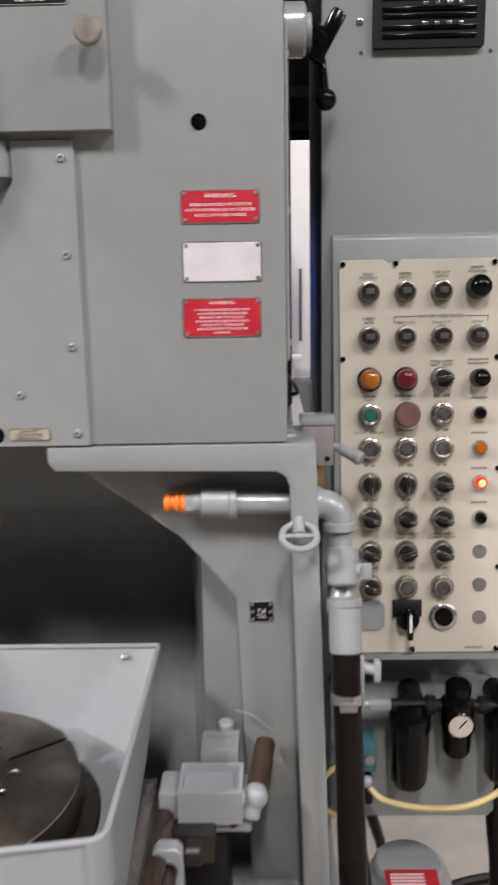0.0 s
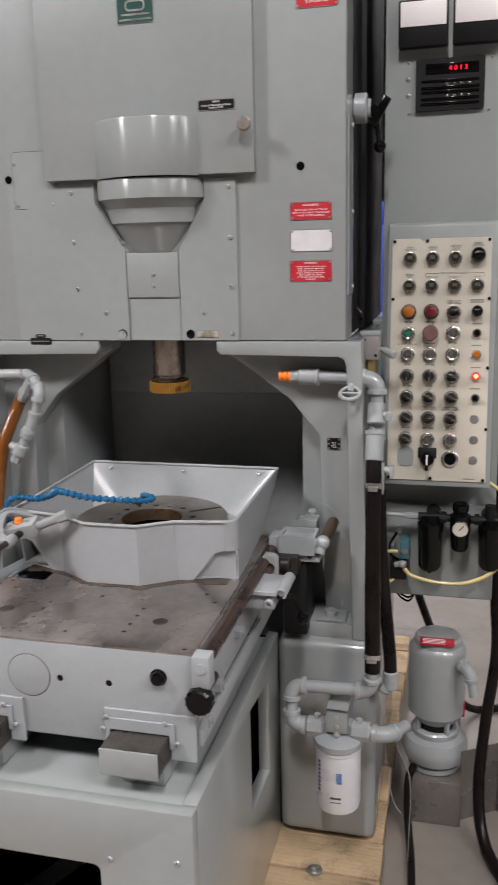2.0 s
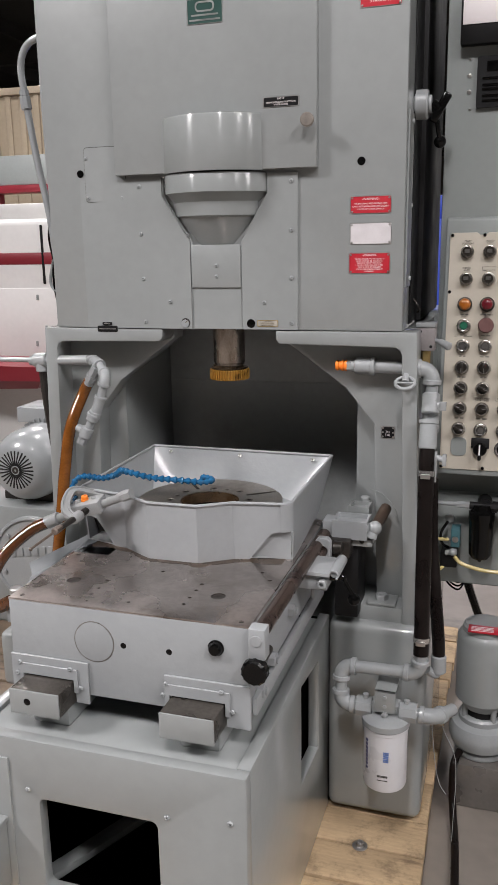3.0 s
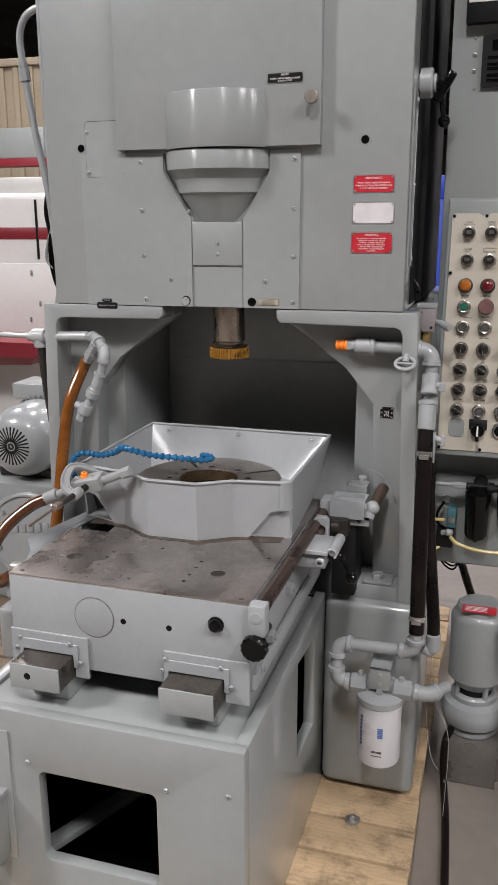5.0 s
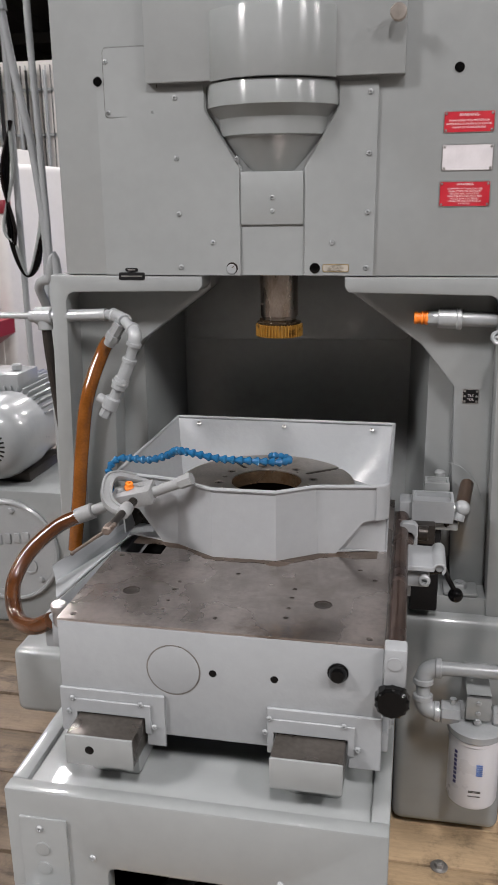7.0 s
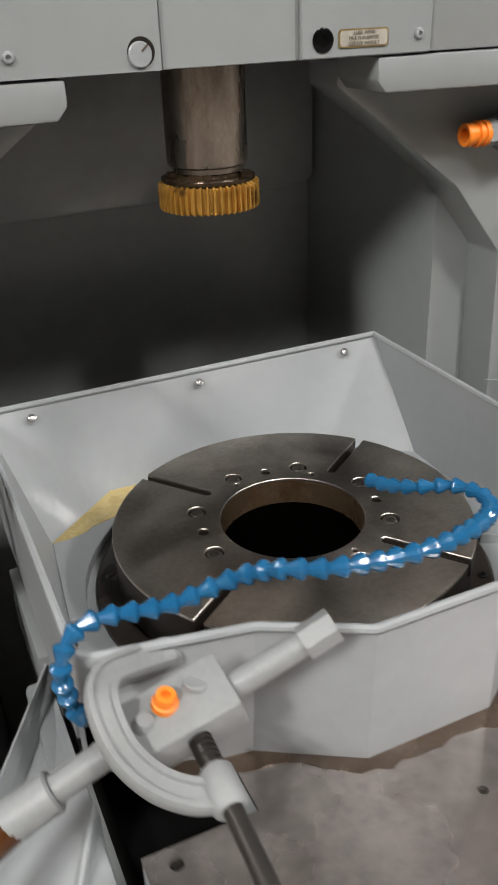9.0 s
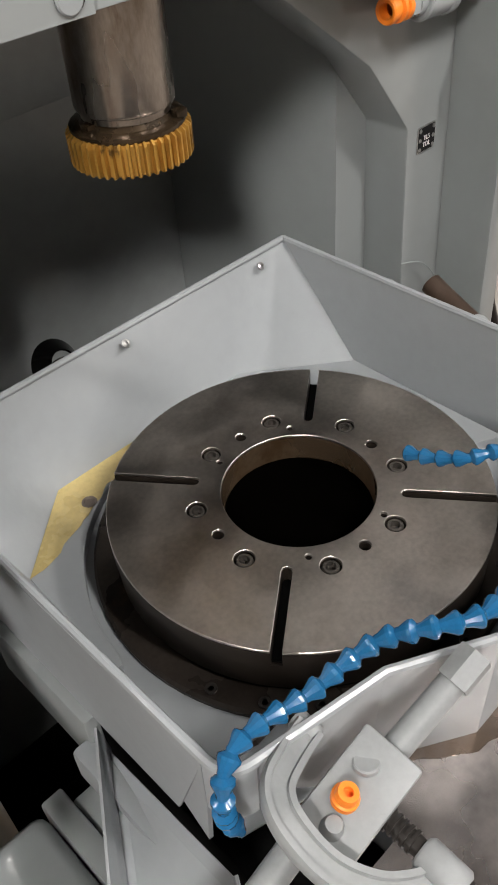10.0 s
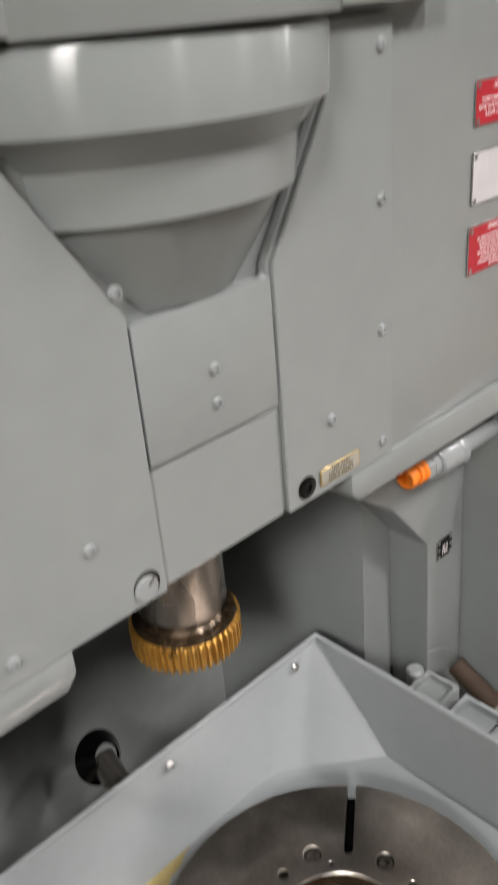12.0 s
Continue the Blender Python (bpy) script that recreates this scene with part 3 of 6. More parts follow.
part("door_knob", join(rod((0.053, -0.023, 2.0), (0.053, -0.045, 2.0), 0.007), lathe((0.053, -0.045, 2.0), (0, -1, 0), [(0.012, 0), (0.0165, 0.003), (0.0165, 0.012), (0.014, 0.014), (0, 0.0145)], 24)), KNOB_METAL, cover, "round dull metal door knob")
part("plate_joint", slab(rounded(-0.5755, -0.455, 1.829, 1.9715, 0.010), [], "y", -0.0012, 0), STEEL_DARK, shaper, "dark joint round the latch plate")
part("latch_plate", bevelled(slab(rounded(-0.574, -0.4565, 1.8305, 1.97, 0.009), [], "y", -0.0035, -0.0013), 0.001, 1), GREY, shaper)
for sx, sz in ((-0.567, 1.841), (-0.466, 1.839), (-0.569, 1.943)):
    screw(sx, -0.0035, sz, head, 0.005)
for sx in (-0.589, 0.176):
    part("threaded_hole", lathe((sx, -0.0008, 1.9045), (0, -1, 0), [(0.010, 0), (0.0095, 0.0008), (0.0078, -0.001), (0.0076, -0.0002), (0, -0.0002)], 24), BLACK, head)

# plates with writing


def sign(name, x0, x1, z0, z1, y, mat, edge, parent, label, rivets=True):
    p = part(name, bevelled(slab(rounded(x0, x1, z0, z1, 0.003, 3), [], "y", y - 0.001, y), 0.0003, 1), edge, parent, label)
    c = part("sign_face", slab(rounded(x0 + 0.0015, x1 - 0.0015, z0 + 0.0015, z1 - 0.0015, 0.003, 3), [], "y", y - 0.0013, y - 0.0008), mat, p)
    if rivets:
        for rx in (x0 + 0.005, x1 - 0.005):
            for rz in (z0 + 0.005, z1 - 0.005):
                part("rivet", lathe((rx, y - 0.0013, rz), (0, -1, 0), [(0.0028, 0), (0.0024, 0.001), (0, 0.0015)], 10), ALU, p)
    return p


w1 = sign("warning_plate", 0.150, 0.251, 1.7805, 1.8225, -0.0005, RED_SIGN, ALU, head, "red enamel warning plate with white lettering")
part("lettering", join(letters("-WARNING-", 0.0078, 0.2005, -0.0018, 1.8148), letters("WHEN USING FEED MOTOR FOR\nRAPID ROTATION, DO NOT EXCEED\n4 R.P.M. OF WORK SPINDLE", 0.0054, 0.2005, -0.0018, 1.7975, spacing=1.2)), PRINT_WHITE, w1)
sign("blank_plate", 0.150, 0.2525, 1.707, 1.7585, -0.0005, WHITE_SIGN, ALU, head, "blank white metal plate, scuffed")
w2 = sign("warning_plate", 0.148, 0.251, 1.6355, 1.6865, -0.0005, RED_SIGN, ALU, head, "red enamel warning plate with five lines of white lettering")
part("lettering", join(letters("-WARNING-", 0.0066, 0.1995, -0.0018, 1.6802), letters("TO MAINTAIN PROPER ROTARY FEED\nWHEN STROKES PER MINUTE ARE\nREDUCED, FEED MOTOR R.P.M.\nSHOULD BE REDUCED, AND IF FEED\nMOTOR R.P.M. IS INCREASED\nSTROKES PER MINUTE SHOULD BE\nINCREASED.", 0.0043, 0.1995, -0.0018, 1.6565, spacing=1.15)), PRINT_WHITE, w2)
w3 = sign("warning_plate", 0.168, 0.266, 2.244, 2.31, -0.0005, RED_SIGN, ALU, head, "red enamel plate with large white lettering")
part("lettering", letters("CHANGE SPEED ONLY\nWHILE MACHINE IS\nSTROKING", 0.0105, 0.217, -0.0018, 2.268), PRINT_WHITE, w3)
note = sign("note_plate", -0.064, 0.026, 2.0365, 2.0605, -0.0245, BLACK_MATT, ALU, cover, "small black note plate with bright lettering", False)
part("lettering", join(letters("NOTE", 0.0068, -0.019, -0.0262, 2.0555), letters("LUBRICATING INSTRUCTIONS\nINSIDE COVER", 0.0054, -0.019, -0.0262, 2.0445)), PRINT_WHITE, note)
mk = sign("maker_plate", -0.256, -0.164, 2.239, 2.296, -0.0245, material("dark_green_enamel", (0.02, 0.06, 0.05), 0.4), ALU, cover, "green and silver maker's plate", False)
part("emblem", join(slab(rounded(-0.235, -0.185, 2.266, 2.29, 0.01), [rounded(-0.231, -0.189, 2.27, 2.286, 0.007)], "y", -0.0264, -0.0256), box(-0.245, -0.175, -0.0264, -0.0256, 2.257, 2.261, 0), box(-0.25, -0.17, -0.0264, -0.0256, 2.246, 2.25, 0)), ALU, mk)
for z0, z1, x0, x1 in ((1.489, 1.506, -0.562, -0.5), (1.508, 1.516, -0.546, -0.516)):
    bp = sign("type_plate", x0, x1, z0 - 0.008, z1 - 0.008, -0.0045, BLACK_MATT, BLACK_MATT, head, "small black type plate", False)
    part("worn_print", box(x0 + 0.006, x1 - 0.006, -0.0062, -0.0055, (z0 + z1) / 2 - 0.0095, (z0 + z1) / 2 - 0.0065, 0), ALU, bp)
lube = sign("lube_tag", -0.093, -0.036, 1.501, 1.518, -0.0065, material("brass_tag", (0.42, 0.39, 0.33), 0.4, 0.2, 0.2, 60), BRASS, front_r, "cream lubrication tag", False)
part("lettering", letters("LUBE WITH\nMULTI-PURPOSE\nGREASE WEEKLY", 0.0048, -0.0645, -0.0082, 1.5095), material("faded_tag_print", (0.20, 0.18, 0.14), 0.6), lube)
stick = sign("rating_plate", 0.2255, 0.2625, 1.1975, 1.2315, 0.0765, BLACK_MATT, ALU, shaper, "small dark plate with rivets and worn letters")
part("lettering", letters("TLS\nTDL", 0.0085, 0.244, 0.0748, 1.2115, spacing=1.0), PRINT_WHITE, stick)
for rx in (0.2305, 0.2575):
    part("rivet", lathe((rx, 0.0752, 1.2145), (0, -1, 0), [(0.0028, 0), (0.0024, 0.001), (0, 0.0015)], 10), ALU, stick)

# head side: boss with lever, trim strips
side = part("side_cover", bevelled(slab([(0.02, 1.60), (0.10, 1.60), (0.10, 2.02), (0.02, 2.02)], [], "x", 0.284, 0.289), 0.0015, 1), GREY, shaper)
for sz in (1.62, 1.8, 2.0):
    screw(0.289, 0.085, sz, side, 0.006, axis=(1, 0, 0))
part("side_panel", box(0.2843, 0.288, 0.122, 0.272, 1.50, 2.85, 0.001), BLACK_MATT, shaper, "black sheet on the side of the head")
boss = part("lever_boss", join(rod((0.284, 0.15, 2.046), (0.318, 0.15, 2.046), 0.036, bevel=0.004), rod((0.318, 0.15, 2.046), (0.326, 0.15, 2.046), 0.022, bevel=0.002)), GREY_PIPE, shaper)
blade = turned(bevelled(box(-0.011, 0.011, -0.006, 0.006, -0.036, 0.042, 0), 0.005, 2), pose(0.346, 0.145, 2.034, 0, 30, 12))
part("hand_lever", join(rod((0.326, 0.15, 2.046), (0.345, 0.15, 2.03), 0.014, bevel=0.002), blade, tube([(0.338, 0.15, 2.02), (0.342, 0.15, 1.99), (0.346, 0.16, 1.965)], 0.006, 10, 6), ball((0.347, 0.165, 1.957), 0.0155)), BLACK, boss, "black crank lever with a ball grip")
part("side_hook", tube([(0.287, 0.2, 1.56), (0.30, 0.19, 1.545), (0.305, 0.2, 1.53), (0.297, 0.215, 1.525)], 0.003, 8), STEEL_DARK, shaper)

# tool spindle and cutter
GX, GY = -0.203, 0.082
spindle = part("tool_spindle", lathe((GX, GY, 1.385), (0, 0, 1), [(0.036, 0), (0.0395, 0.001), (0.0395, 0.006), (0.043, 0.008), (0.044, 0.011), (0.044, 0.115)], 48), SPINDLE, shaper, "worn bright steel spindle")
part("cutter_nut", join(lathe((GX, GY, 1.3745), (0, 0, 1), [(0.050, 0), (0.0515, 0.002), (0.0515, 0.005), (0.042, 0.007), (0.037, 0.012)], 40), box(GX + 0.022, GX + 0.034, GY - 0.042, GY - 0.03, 1.379, 1.387, 0.001), box(GX - 0.046, GX - 0.036, GY - 0.006, GY + 0.006, 1.378, 1.387, 0.001)), NUT, shaper, "oily brown cutter nut")
TEETH, R0, R1 = 46, 0.0505, 0.0555
prof = []
for k in range(TEETH):
    for f, r in ((0.0, R0), (0.22, R0), (0.36, R1), (0.64, R1), (0.78, R0)):
        a = 2 * math.pi * (k + f) / TEETH
        prof.append((r * math.cos(a), r * math.sin(a)))
gear = poly_solid([[(GX + x * 0.985, GY + y * 0.985, 1.347) for x, y in prof], [(GX + x, GY + y, 1.349) for x, y in prof], [(GX + x, GY + y, 1.373) for x, y in prof], [(GX + x * 0.93, GY + y * 0.93, 1.376) for x, y in prof]])
part("gear_cutter", gear, GOLD, shaper, "gold-coated disc gear cutter with straight teeth", 20)

# base with its openings
bx0, bx1, by0, by1 = -0.54, 0.104, -0.77, 0.0
bparts = [slab([(bx0, 0.1), (bx0, 0.7045), (bx1, 0.7045), (bx1, 0.1)], [rounded(-0.362, -0.089, 0.343, 0.566, 0.014, 4)], "y", by0, by0 + 0.03)]
bparts += [slab([(by0 + 0.031, 0.1), (by0 + 0.031, 0.7045), (by1, 0.7045), (by1, 0.1)], [[(-0.325, 0.385), (-0.325, 0.655), (-0.135, 0.63), (-0.135, 0.37)]], "x", bx1 - 0.03, bx1)]
bparts += [box(bx0, bx0 + 0.03, by0 + 0.031, by1, 0.1, 0.7045, 0)]
base = part("base", bevelled(join(*bparts), 0.004, 2, 50), GREY, shaper)
top = [bevelled(box(bx0 + 0.0305, bx1 - 0.0305, by0 + 0.0305, by1 - 0.02, 0.672, 0.696, 0), 0.003)]
part("base_top", join(*top), GREY, shaper)
for s in (1, -1):
    x0, x1 = sorted((XC + s * 0.115, XC + s * 0.232))
    part("rail_pad", bevelled(box(x0 + 0.022, x1 - 0.004, -0.69, -0.03, 0.6955, 0.742, 0), 0.008), GREY, shaper)
    rail = part("slide_rail", box(x0, x1, -0.731, -0.025, 0.742, 0.797, 0.0025), RAIL_STEEL, shaper, "oily dark ground steel slide rail")
    cap = part("rail_end", box(x0 - 0.0005, x1 + 0.0005, -0.736, -0.731, 0.7415, 0.7975, 0.0015), GREY, rail, "grey painted rail end")
part("rail_hole", lathe((XC - 0.19, -0.7361, 0.772), (0, -1, 0), [(0.008, 0), (0.0065, 0.0006), (0, 0.0006)], 18), BLACK, shaper)
# added black sheets: the shade inside the base is put into their colour
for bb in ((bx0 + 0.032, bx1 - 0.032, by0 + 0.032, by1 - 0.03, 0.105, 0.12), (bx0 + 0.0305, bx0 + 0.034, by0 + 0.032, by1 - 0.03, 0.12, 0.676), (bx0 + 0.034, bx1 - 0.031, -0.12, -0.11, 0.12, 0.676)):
    part("shade_lining", box(*bb, 0), SHADE_BLACK, shaper, "black lining that paints the shade inside the base")
part("inner_web", join(turned(box(-0.02, 0.02, -0.3, 0.3, -0.01, 0.01, 0.002), pose(-0.262, -0.46, 0.33, 12, 0, -38))), GREY, shaper)
for sx, sz in ((-0.388, 0.585), (-0.066, 0.585), (0.07, 0.6)):
    screw(sx, by0, sz, base, 0.006)
# junction cover on the base front
jc = part("junction_plate", box(-0.515, -0.43, -0.775, -0.7695, 0.33, 0.655, 0.002), GREY, shaper)
for sz in (0.595, 0.555):
    part("blank_plug", lathe((-0.475, -0.775, sz), (0, -1, 0), [(0.013, 0), (0.0125, 0.002), (0, 0.0025)], 20), GREY, jc)
screw(-0.478, -0.775, 0.635, jc, 0.006)
jb = part("switch_box", box(-0.517, -0.445, -0.84, -0.775, 0.34, 0.50, 0.004), GREY, shaper)
part("lid", box(-0.521, -0.441, -0.846, -0.774, 0.498, 0.512, 0.003), GREY, jb)
screw(-0.50, -0.846, 0.49, jb, 0.007)

part("side_platform", box(-0.74, bx0 - 0.0015, -0.34, 0.0, 0.54, 0.70, 0.018, 3), GREY, shaper)
# black floor and front sheet paint the pit's shade
part("shade_lining", box(-0.712, 0.104, 0.004, 0.43, 0.105, 0.13, 0), SHADE_BLACK, shaper, "black sheet that paints the shade in the pit behind the base")
part("shade_lining", box(-0.538, 0.103, 0.0005, 0.004, 0.13, 0.69, 0), SHADE_BLACK, shaper)
sump = part("sump", join(bevelled(box(0.1055, 0.371, -0.03, 0.62, 0.112, 0.70, 0), 0.026, 5)), GREY, shaper)

# ---------- work slide ----------
SLIDE_AT = ((0.511, -2.11, 1.71), 0.984)   # slide and shaft are drawn in towards this point by this much


def before(x, y, z):
    """Where a point has to be drawn to lie at x, y, z once the slide is drawn in."""
    (cx, cy, cz), k = SLIDE_AT
    return cx + (x - cx) / k, cy + (y - cy) / k, cz + (z - cz) / k


NOTCH = before(0, 0, 0.800)[2]
SX0, SX1, SY0, SY1, SZ = -0.485, 0.076, -0.64, 0.05, 0.961
CUT = -0.350   # behind this the slide's rear corner is cut away
slide = thing("work_slide", XC, -0.4, 0.742, "grey cross slide with an oily steel top, resting on two rails", "machine slide")
ap = slab([(SX0, 0.75), (SX0, SZ - 0.004), (SX1, SZ - 0.004), (SX1, 0.75)], [], "y", SY0, SY0 + 0.03)
body = part("body", bevelled(join(ap, slab([(SX0, SY0 + 0.03), (SX1, SY0 + 0.03), (SX1, SY1), (-0.385, SY1), (-0.385, CUT), (SX0, CUT)], [disc_loop(-0.207, -0.113, 0.13, 40)], "z", 0.80, SZ - 0.004)), 0.002, 2, 50), GREY_TRAY, slide)
hole_pts = [(-0.036, -0.513, 0.0162), (-0.391, -0.515, 0.0162)] + [(-0.094, y, 0.0045) for y in (-0.461, -0.496, -0.537, -0.572)] + [(-0.313, y, 0.0045) for y in (-0.465, -0.499, -0.542, -0.575)] + [(-0.214, -0.594, 0.0045), (-0.21, -0.414, 0.0045), (-0.462, -0.62, 0.006), (-0.4615, -0.366, 0.006), (0.052, -0.62, 0.006), (0.05, -0.40, 0.0045), (0.02, -0.36, 0.0045)]
tp = slab([(SX0, SY0 + 0.0005), (SX1, SY0 + 0.0005), (SX1, SY1), (-0.385, SY1), (-0.385, CUT), (SX0, CUT)], [disc_loop(x, y, r, 18) for x, y, r in hole_pts] + [disc_loop(-0.207, -0.113, 0.13, 40)], "z", SZ - 0.004, SZ)
# black block added in the cut: the gap's shade as colour
part("cut_away_corner", box(SX0, -0.3855, CUT, SY1, 0.80, 0.885, 0.002), SHADE_BLACK, slide, "black block painting the shade in the cut-away corner")
topplate = part("top_plate", tp, STEEL, slide, "ground steel top, brown with oil")
for x, y, r in hole_pts:
    part("bolt_hole", lathe((x, y, SZ - 0.0038), (0, 0, 1), [(r * 1.02, 0), (r * 1.02, 0.0012), (r * 0.6, 0.0012), (r * 0.5, 0.0004), (0, 0.0004)], 16), STEEL_DARK, topplate)
part("cover_groove", lathe((-0.278, SY0, 0.881), (0, -1, 0), [(0.0478, -0.001), (0.0478, 0.0005), (0.0458, 0.0005), (0.0458, -0.001)], 48, False), TANK, slide)
part("round_cover", join(lathe((-0.278, SY0, 0.881), (0, -1, 0), [(0.0455, 0), (0.0455, 0.0015), (0.044, 0.002), (0, 0.002)], 48)), GREY_TRAY, slide)
for hx in (-0.209, -0.103):
    part("front_hole", lathe((hx, SY0 + 0.0, 0.881), (0, -1, 0), [(0.0068, 0), (0.0058, 0.0006), (0, 0.0005)], 18), BLACK, slide)
part("front_hole", lathe((-0.335 + 0.02, SY0, 0.812), (0, -1, 0), [(0.006, 0), (0.0055, 0.0006), (0, 0.0005)], 14), BLACK, slide)
part("sight_plug", join(lathe((0.003, SY0, 0.906), (0, -1, 0), [(0.0175, 0), (0.0175, 0.003), (0.015, 0.005), (0.0145, 0.010), (0.011, 0.015), (0, 0.0175)], 24)), BLACK, slide, "black domed oil plug")
for s in (1, -1):
    a, b = sorted((XC + s * 0.09, XC + s * 0.282))
    ra, rb = sorted(before(XC + s * q, 0, 0)[0] for q in (0.113, 0.234))
    outl = [(a, 0.829), (b, 0.829), (b, 0.742 - 0.012), (rb + 0.003, 0.73), (rb + 0.003, NOTCH), (ra - 0.003, NOTCH), (ra - 0.003, 0.742), (a, 0.742)]
    wp = part("wiper_plate", bevelled(slab(outl, [], "y", SY0 - 0.006, SY0), 0.001, 1), GREY_TRAY, slide)
    outl2 = [(ra - 0.012, 0.811), (rb + 0.012, 0.811), (rb + 0.012, 0.755), (rb + 0.001, 0.755), (rb + 0.001, NOTCH), (ra - 0.001, NOTCH), (ra - 0.001, 0.755), (ra - 0.012, 0.755)]
    part("wiper_clamp", bevelled(slab(outl2, [], "y", SY0 - 0.010, SY0 - 0.006), 0.001, 1), GREY_TRAY, wp)
    for qx, qz in ((ra - 0.008, 0.812), (rb - 0.006, 0.812), (rb + 0.018, 0.77), (ra - 0.016, 0.785)):
        screw(qx, SY0 - 0.010, qz, wp, 0.005)

# guide shaft on the slide's flank
shaft = thing("stop_shaft", 0.09, -0.48, 0.88, "oily dark steel stop shaft with end bracket and black knob", "machine part")
part("shaft", rod((0.094, -0.625, 0.945), (0.094, -0.02, 0.945), 0.0165, seg=24), SHAFT, shaft)
part("shaft_rail", box(0.0765, 0.088, -0.62, 0.0, 0.905, 0.952, 0.002), STEEL, shaft)
br = part("end_bracket", box(0.0765, 0.113, -0.657, -0.622, 0.898, 0.966, 0.004), GREY_TRAY, shaft)
part("bracket_plug", lathe((0.094, -0.657, 0.941), (0, -1, 0), [(0.012, 0), (0.0115, 0.002), (0, 0.0022)], 24), GREY_TRAY, br)
grip = [(0.0265 + 0.0018 * (k % 2), 0) for k in range(28)]
kn = poly_solid([[(0.092 + r * math.cos(2 * math.pi * k / 28), y, 0.876 + r * math.sin(2 * math.pi * k / 28)) for k, (r, _) in enumerate([(g[0] * f, 0) for g in grip])] for y, f in ((-0.646, 0.85), (-0.65, 1.0), (-0.668, 1.0), (-0.673, 0.85))])
part("knob", kn, BLACK, shaft, "black fluted plastic knob")
part("knob_stem", rod((0.092, -0.64, 0.876), (0.092, -0.56, 0.876), 0.01), STEEL_DARK, shaft)
for hy, hz in ((-0.5, 0.82), (-0.585, 0.79), (-0.33, 0.86)):
    bolt_head((0.076, hy, hz), (1, 0, 0), 0.017, 0.016, slide, GREY_TRAY)
part("gib_strip", box(0.0765, 0.088, -0.635, 0.0, 0.76, 0.80, 0.003), GREY_TRAY, slide)

# clamp and stop block
stop = thing("stop_clamp", 0.14, -0.235, 0.90, "grey cast stop clamp with a black lever on the shaft", "clamp")
curl = [(0.077, 0.945), (0.077, 0.957), (0.164, 0.955)]
curl += [(0.178 + 0.0135 * math.cos(radians(a)), 0.951 + 0.0135 * math.sin(radians(a))) for a in range(160, -61, -22)]
curl += [(0.178 + 0.0085 * math.cos(radians(a)), 0.951 + 0.0085 * math.sin(radians(a))) for a in range(-60, 161, 22)]
curl += [(0.168, 0.945)]
part("clamp_plate", bevelled(slab(curl, [], "y", -0.312, -0.204), 0.0012, 1), GREY_TRAY, stop)
part("clamp_body", join(box(0.0765, 0.160, -0.300, -0.21, 0.905, 0.9448, 0.004), box(0.082, 0.112, -0.196, -0.182, 0.92, 0.962, 0.003)), GREY_TRAY, stop)
part("hinge_pin", rod((0.178, -0.306, 0.951), (0.178, -0.20, 0.951), 0.0082, bevel=0.002), GREY_TRAY, stop)
part("shaft_lug", bevelled(slab([(0.096, 0.90), (0.096, 0.972), (0.104, 0.981), (0.128, 0.981), (0.136, 0.972), (0.136, 0.90)], [disc_loop(0.116, 0.947, 0.0125, 18)], "y", -0.15, -0.128), 0.002, 1), GREY_TRAY, stop)
part("lug_pin", rod((0.116, -0.205, 0.94), (0.116, -0.10, 0.947), 0.0122, seg=18), SHAFT, stop)
part("socket_screw", lathe((0.150, -0.300, 0.926), (0, -1, 0), [(0.011, 0), (0.012, 0.014), (0.010, 0.016), (0.0055, 0.016), (0.005, 0.008), (0, 0.008)], 20), GREY_PIPE, stop)
part("lever_pivot", rod((0.156, -0.262, 0.926), (0.186, -0.258, 0.928), 0.009, bevel=0.002), BLACK, stop)
part("clamp_cheek", box(0.115, 0.125, -0.275, -0.20, 0.87, 0.93, 0.003), GREY_TRAY, stop)
part("lever", join(tube([(0.172, -0.26, 0.927), (0.19, -0.256, 0.928), (0.196, -0.252, 0.912), (0.213, -0.249, 0.880)], 0.0055, 10), ball((0.216, -0.249, 0.869), 0.0155)), BLACK, stop, "black ball lever")

trip = thing("limit_valve", 0.165, 0.0, 0.88, "grey cast limit valve block with pipe elbow and brown stub", "valve")
part("valve_body", join(slab([(0.122, -0.062), (0.214, -0.062), (0.214, 0.012), (0.122, 0.012)], [rounded(0.128, 0.208, -0.054, 0.005, 0.006)], "z", 0.952, 1.002), box(0.128, 0.208, -0.055, 0.006, 0.953, 0.99, 0)), GREY_TRAY, trip)
part("end_cap", box(0.094, 0.1225, -0.055, 0.002, 0.955, 0.996, 0.003), GREY_TRAY, trip)
part("rear_block", join(slab([(0.150, 0.018), (0.206, 0.018), (0.206, 0.072), (0.150, 0.072)], [rounded(0.155, 0.201, 0.023, 0.066, 0.005)], "z", 0.965, 1.018), box(0.154, 0.202, 0.022, 0.067, 0.966, 1.008, 0)), GREY, trip)
part("under_plate", box(0.125, 0.226, -0.05, 0.06, 0.93, 0.951, 0.003), GREY, trip)
for qx in (0.112, 0.2):
    bolt_head((qx, -0.05, 0.955), (0, 0, -1), 0.007, 0.012, trip, STEEL_DARK)
part("valve_cap", rod((0.185, 0.08, 0.99), (0.185, 0.08, 1.03), 0.013, bevel=0.003), GREY, trip)
part("elbow", join(ball((0.232, -0.04, 0.982), 0.019, 16), rod((0.21, -0.04, 0.98), (0.235, -0.04, 0.98), 0.013), rod((0.228, -0.042, 0.975), (0.224, -0.05, 0.955), 0.014)), GREY_PIPE, trip)
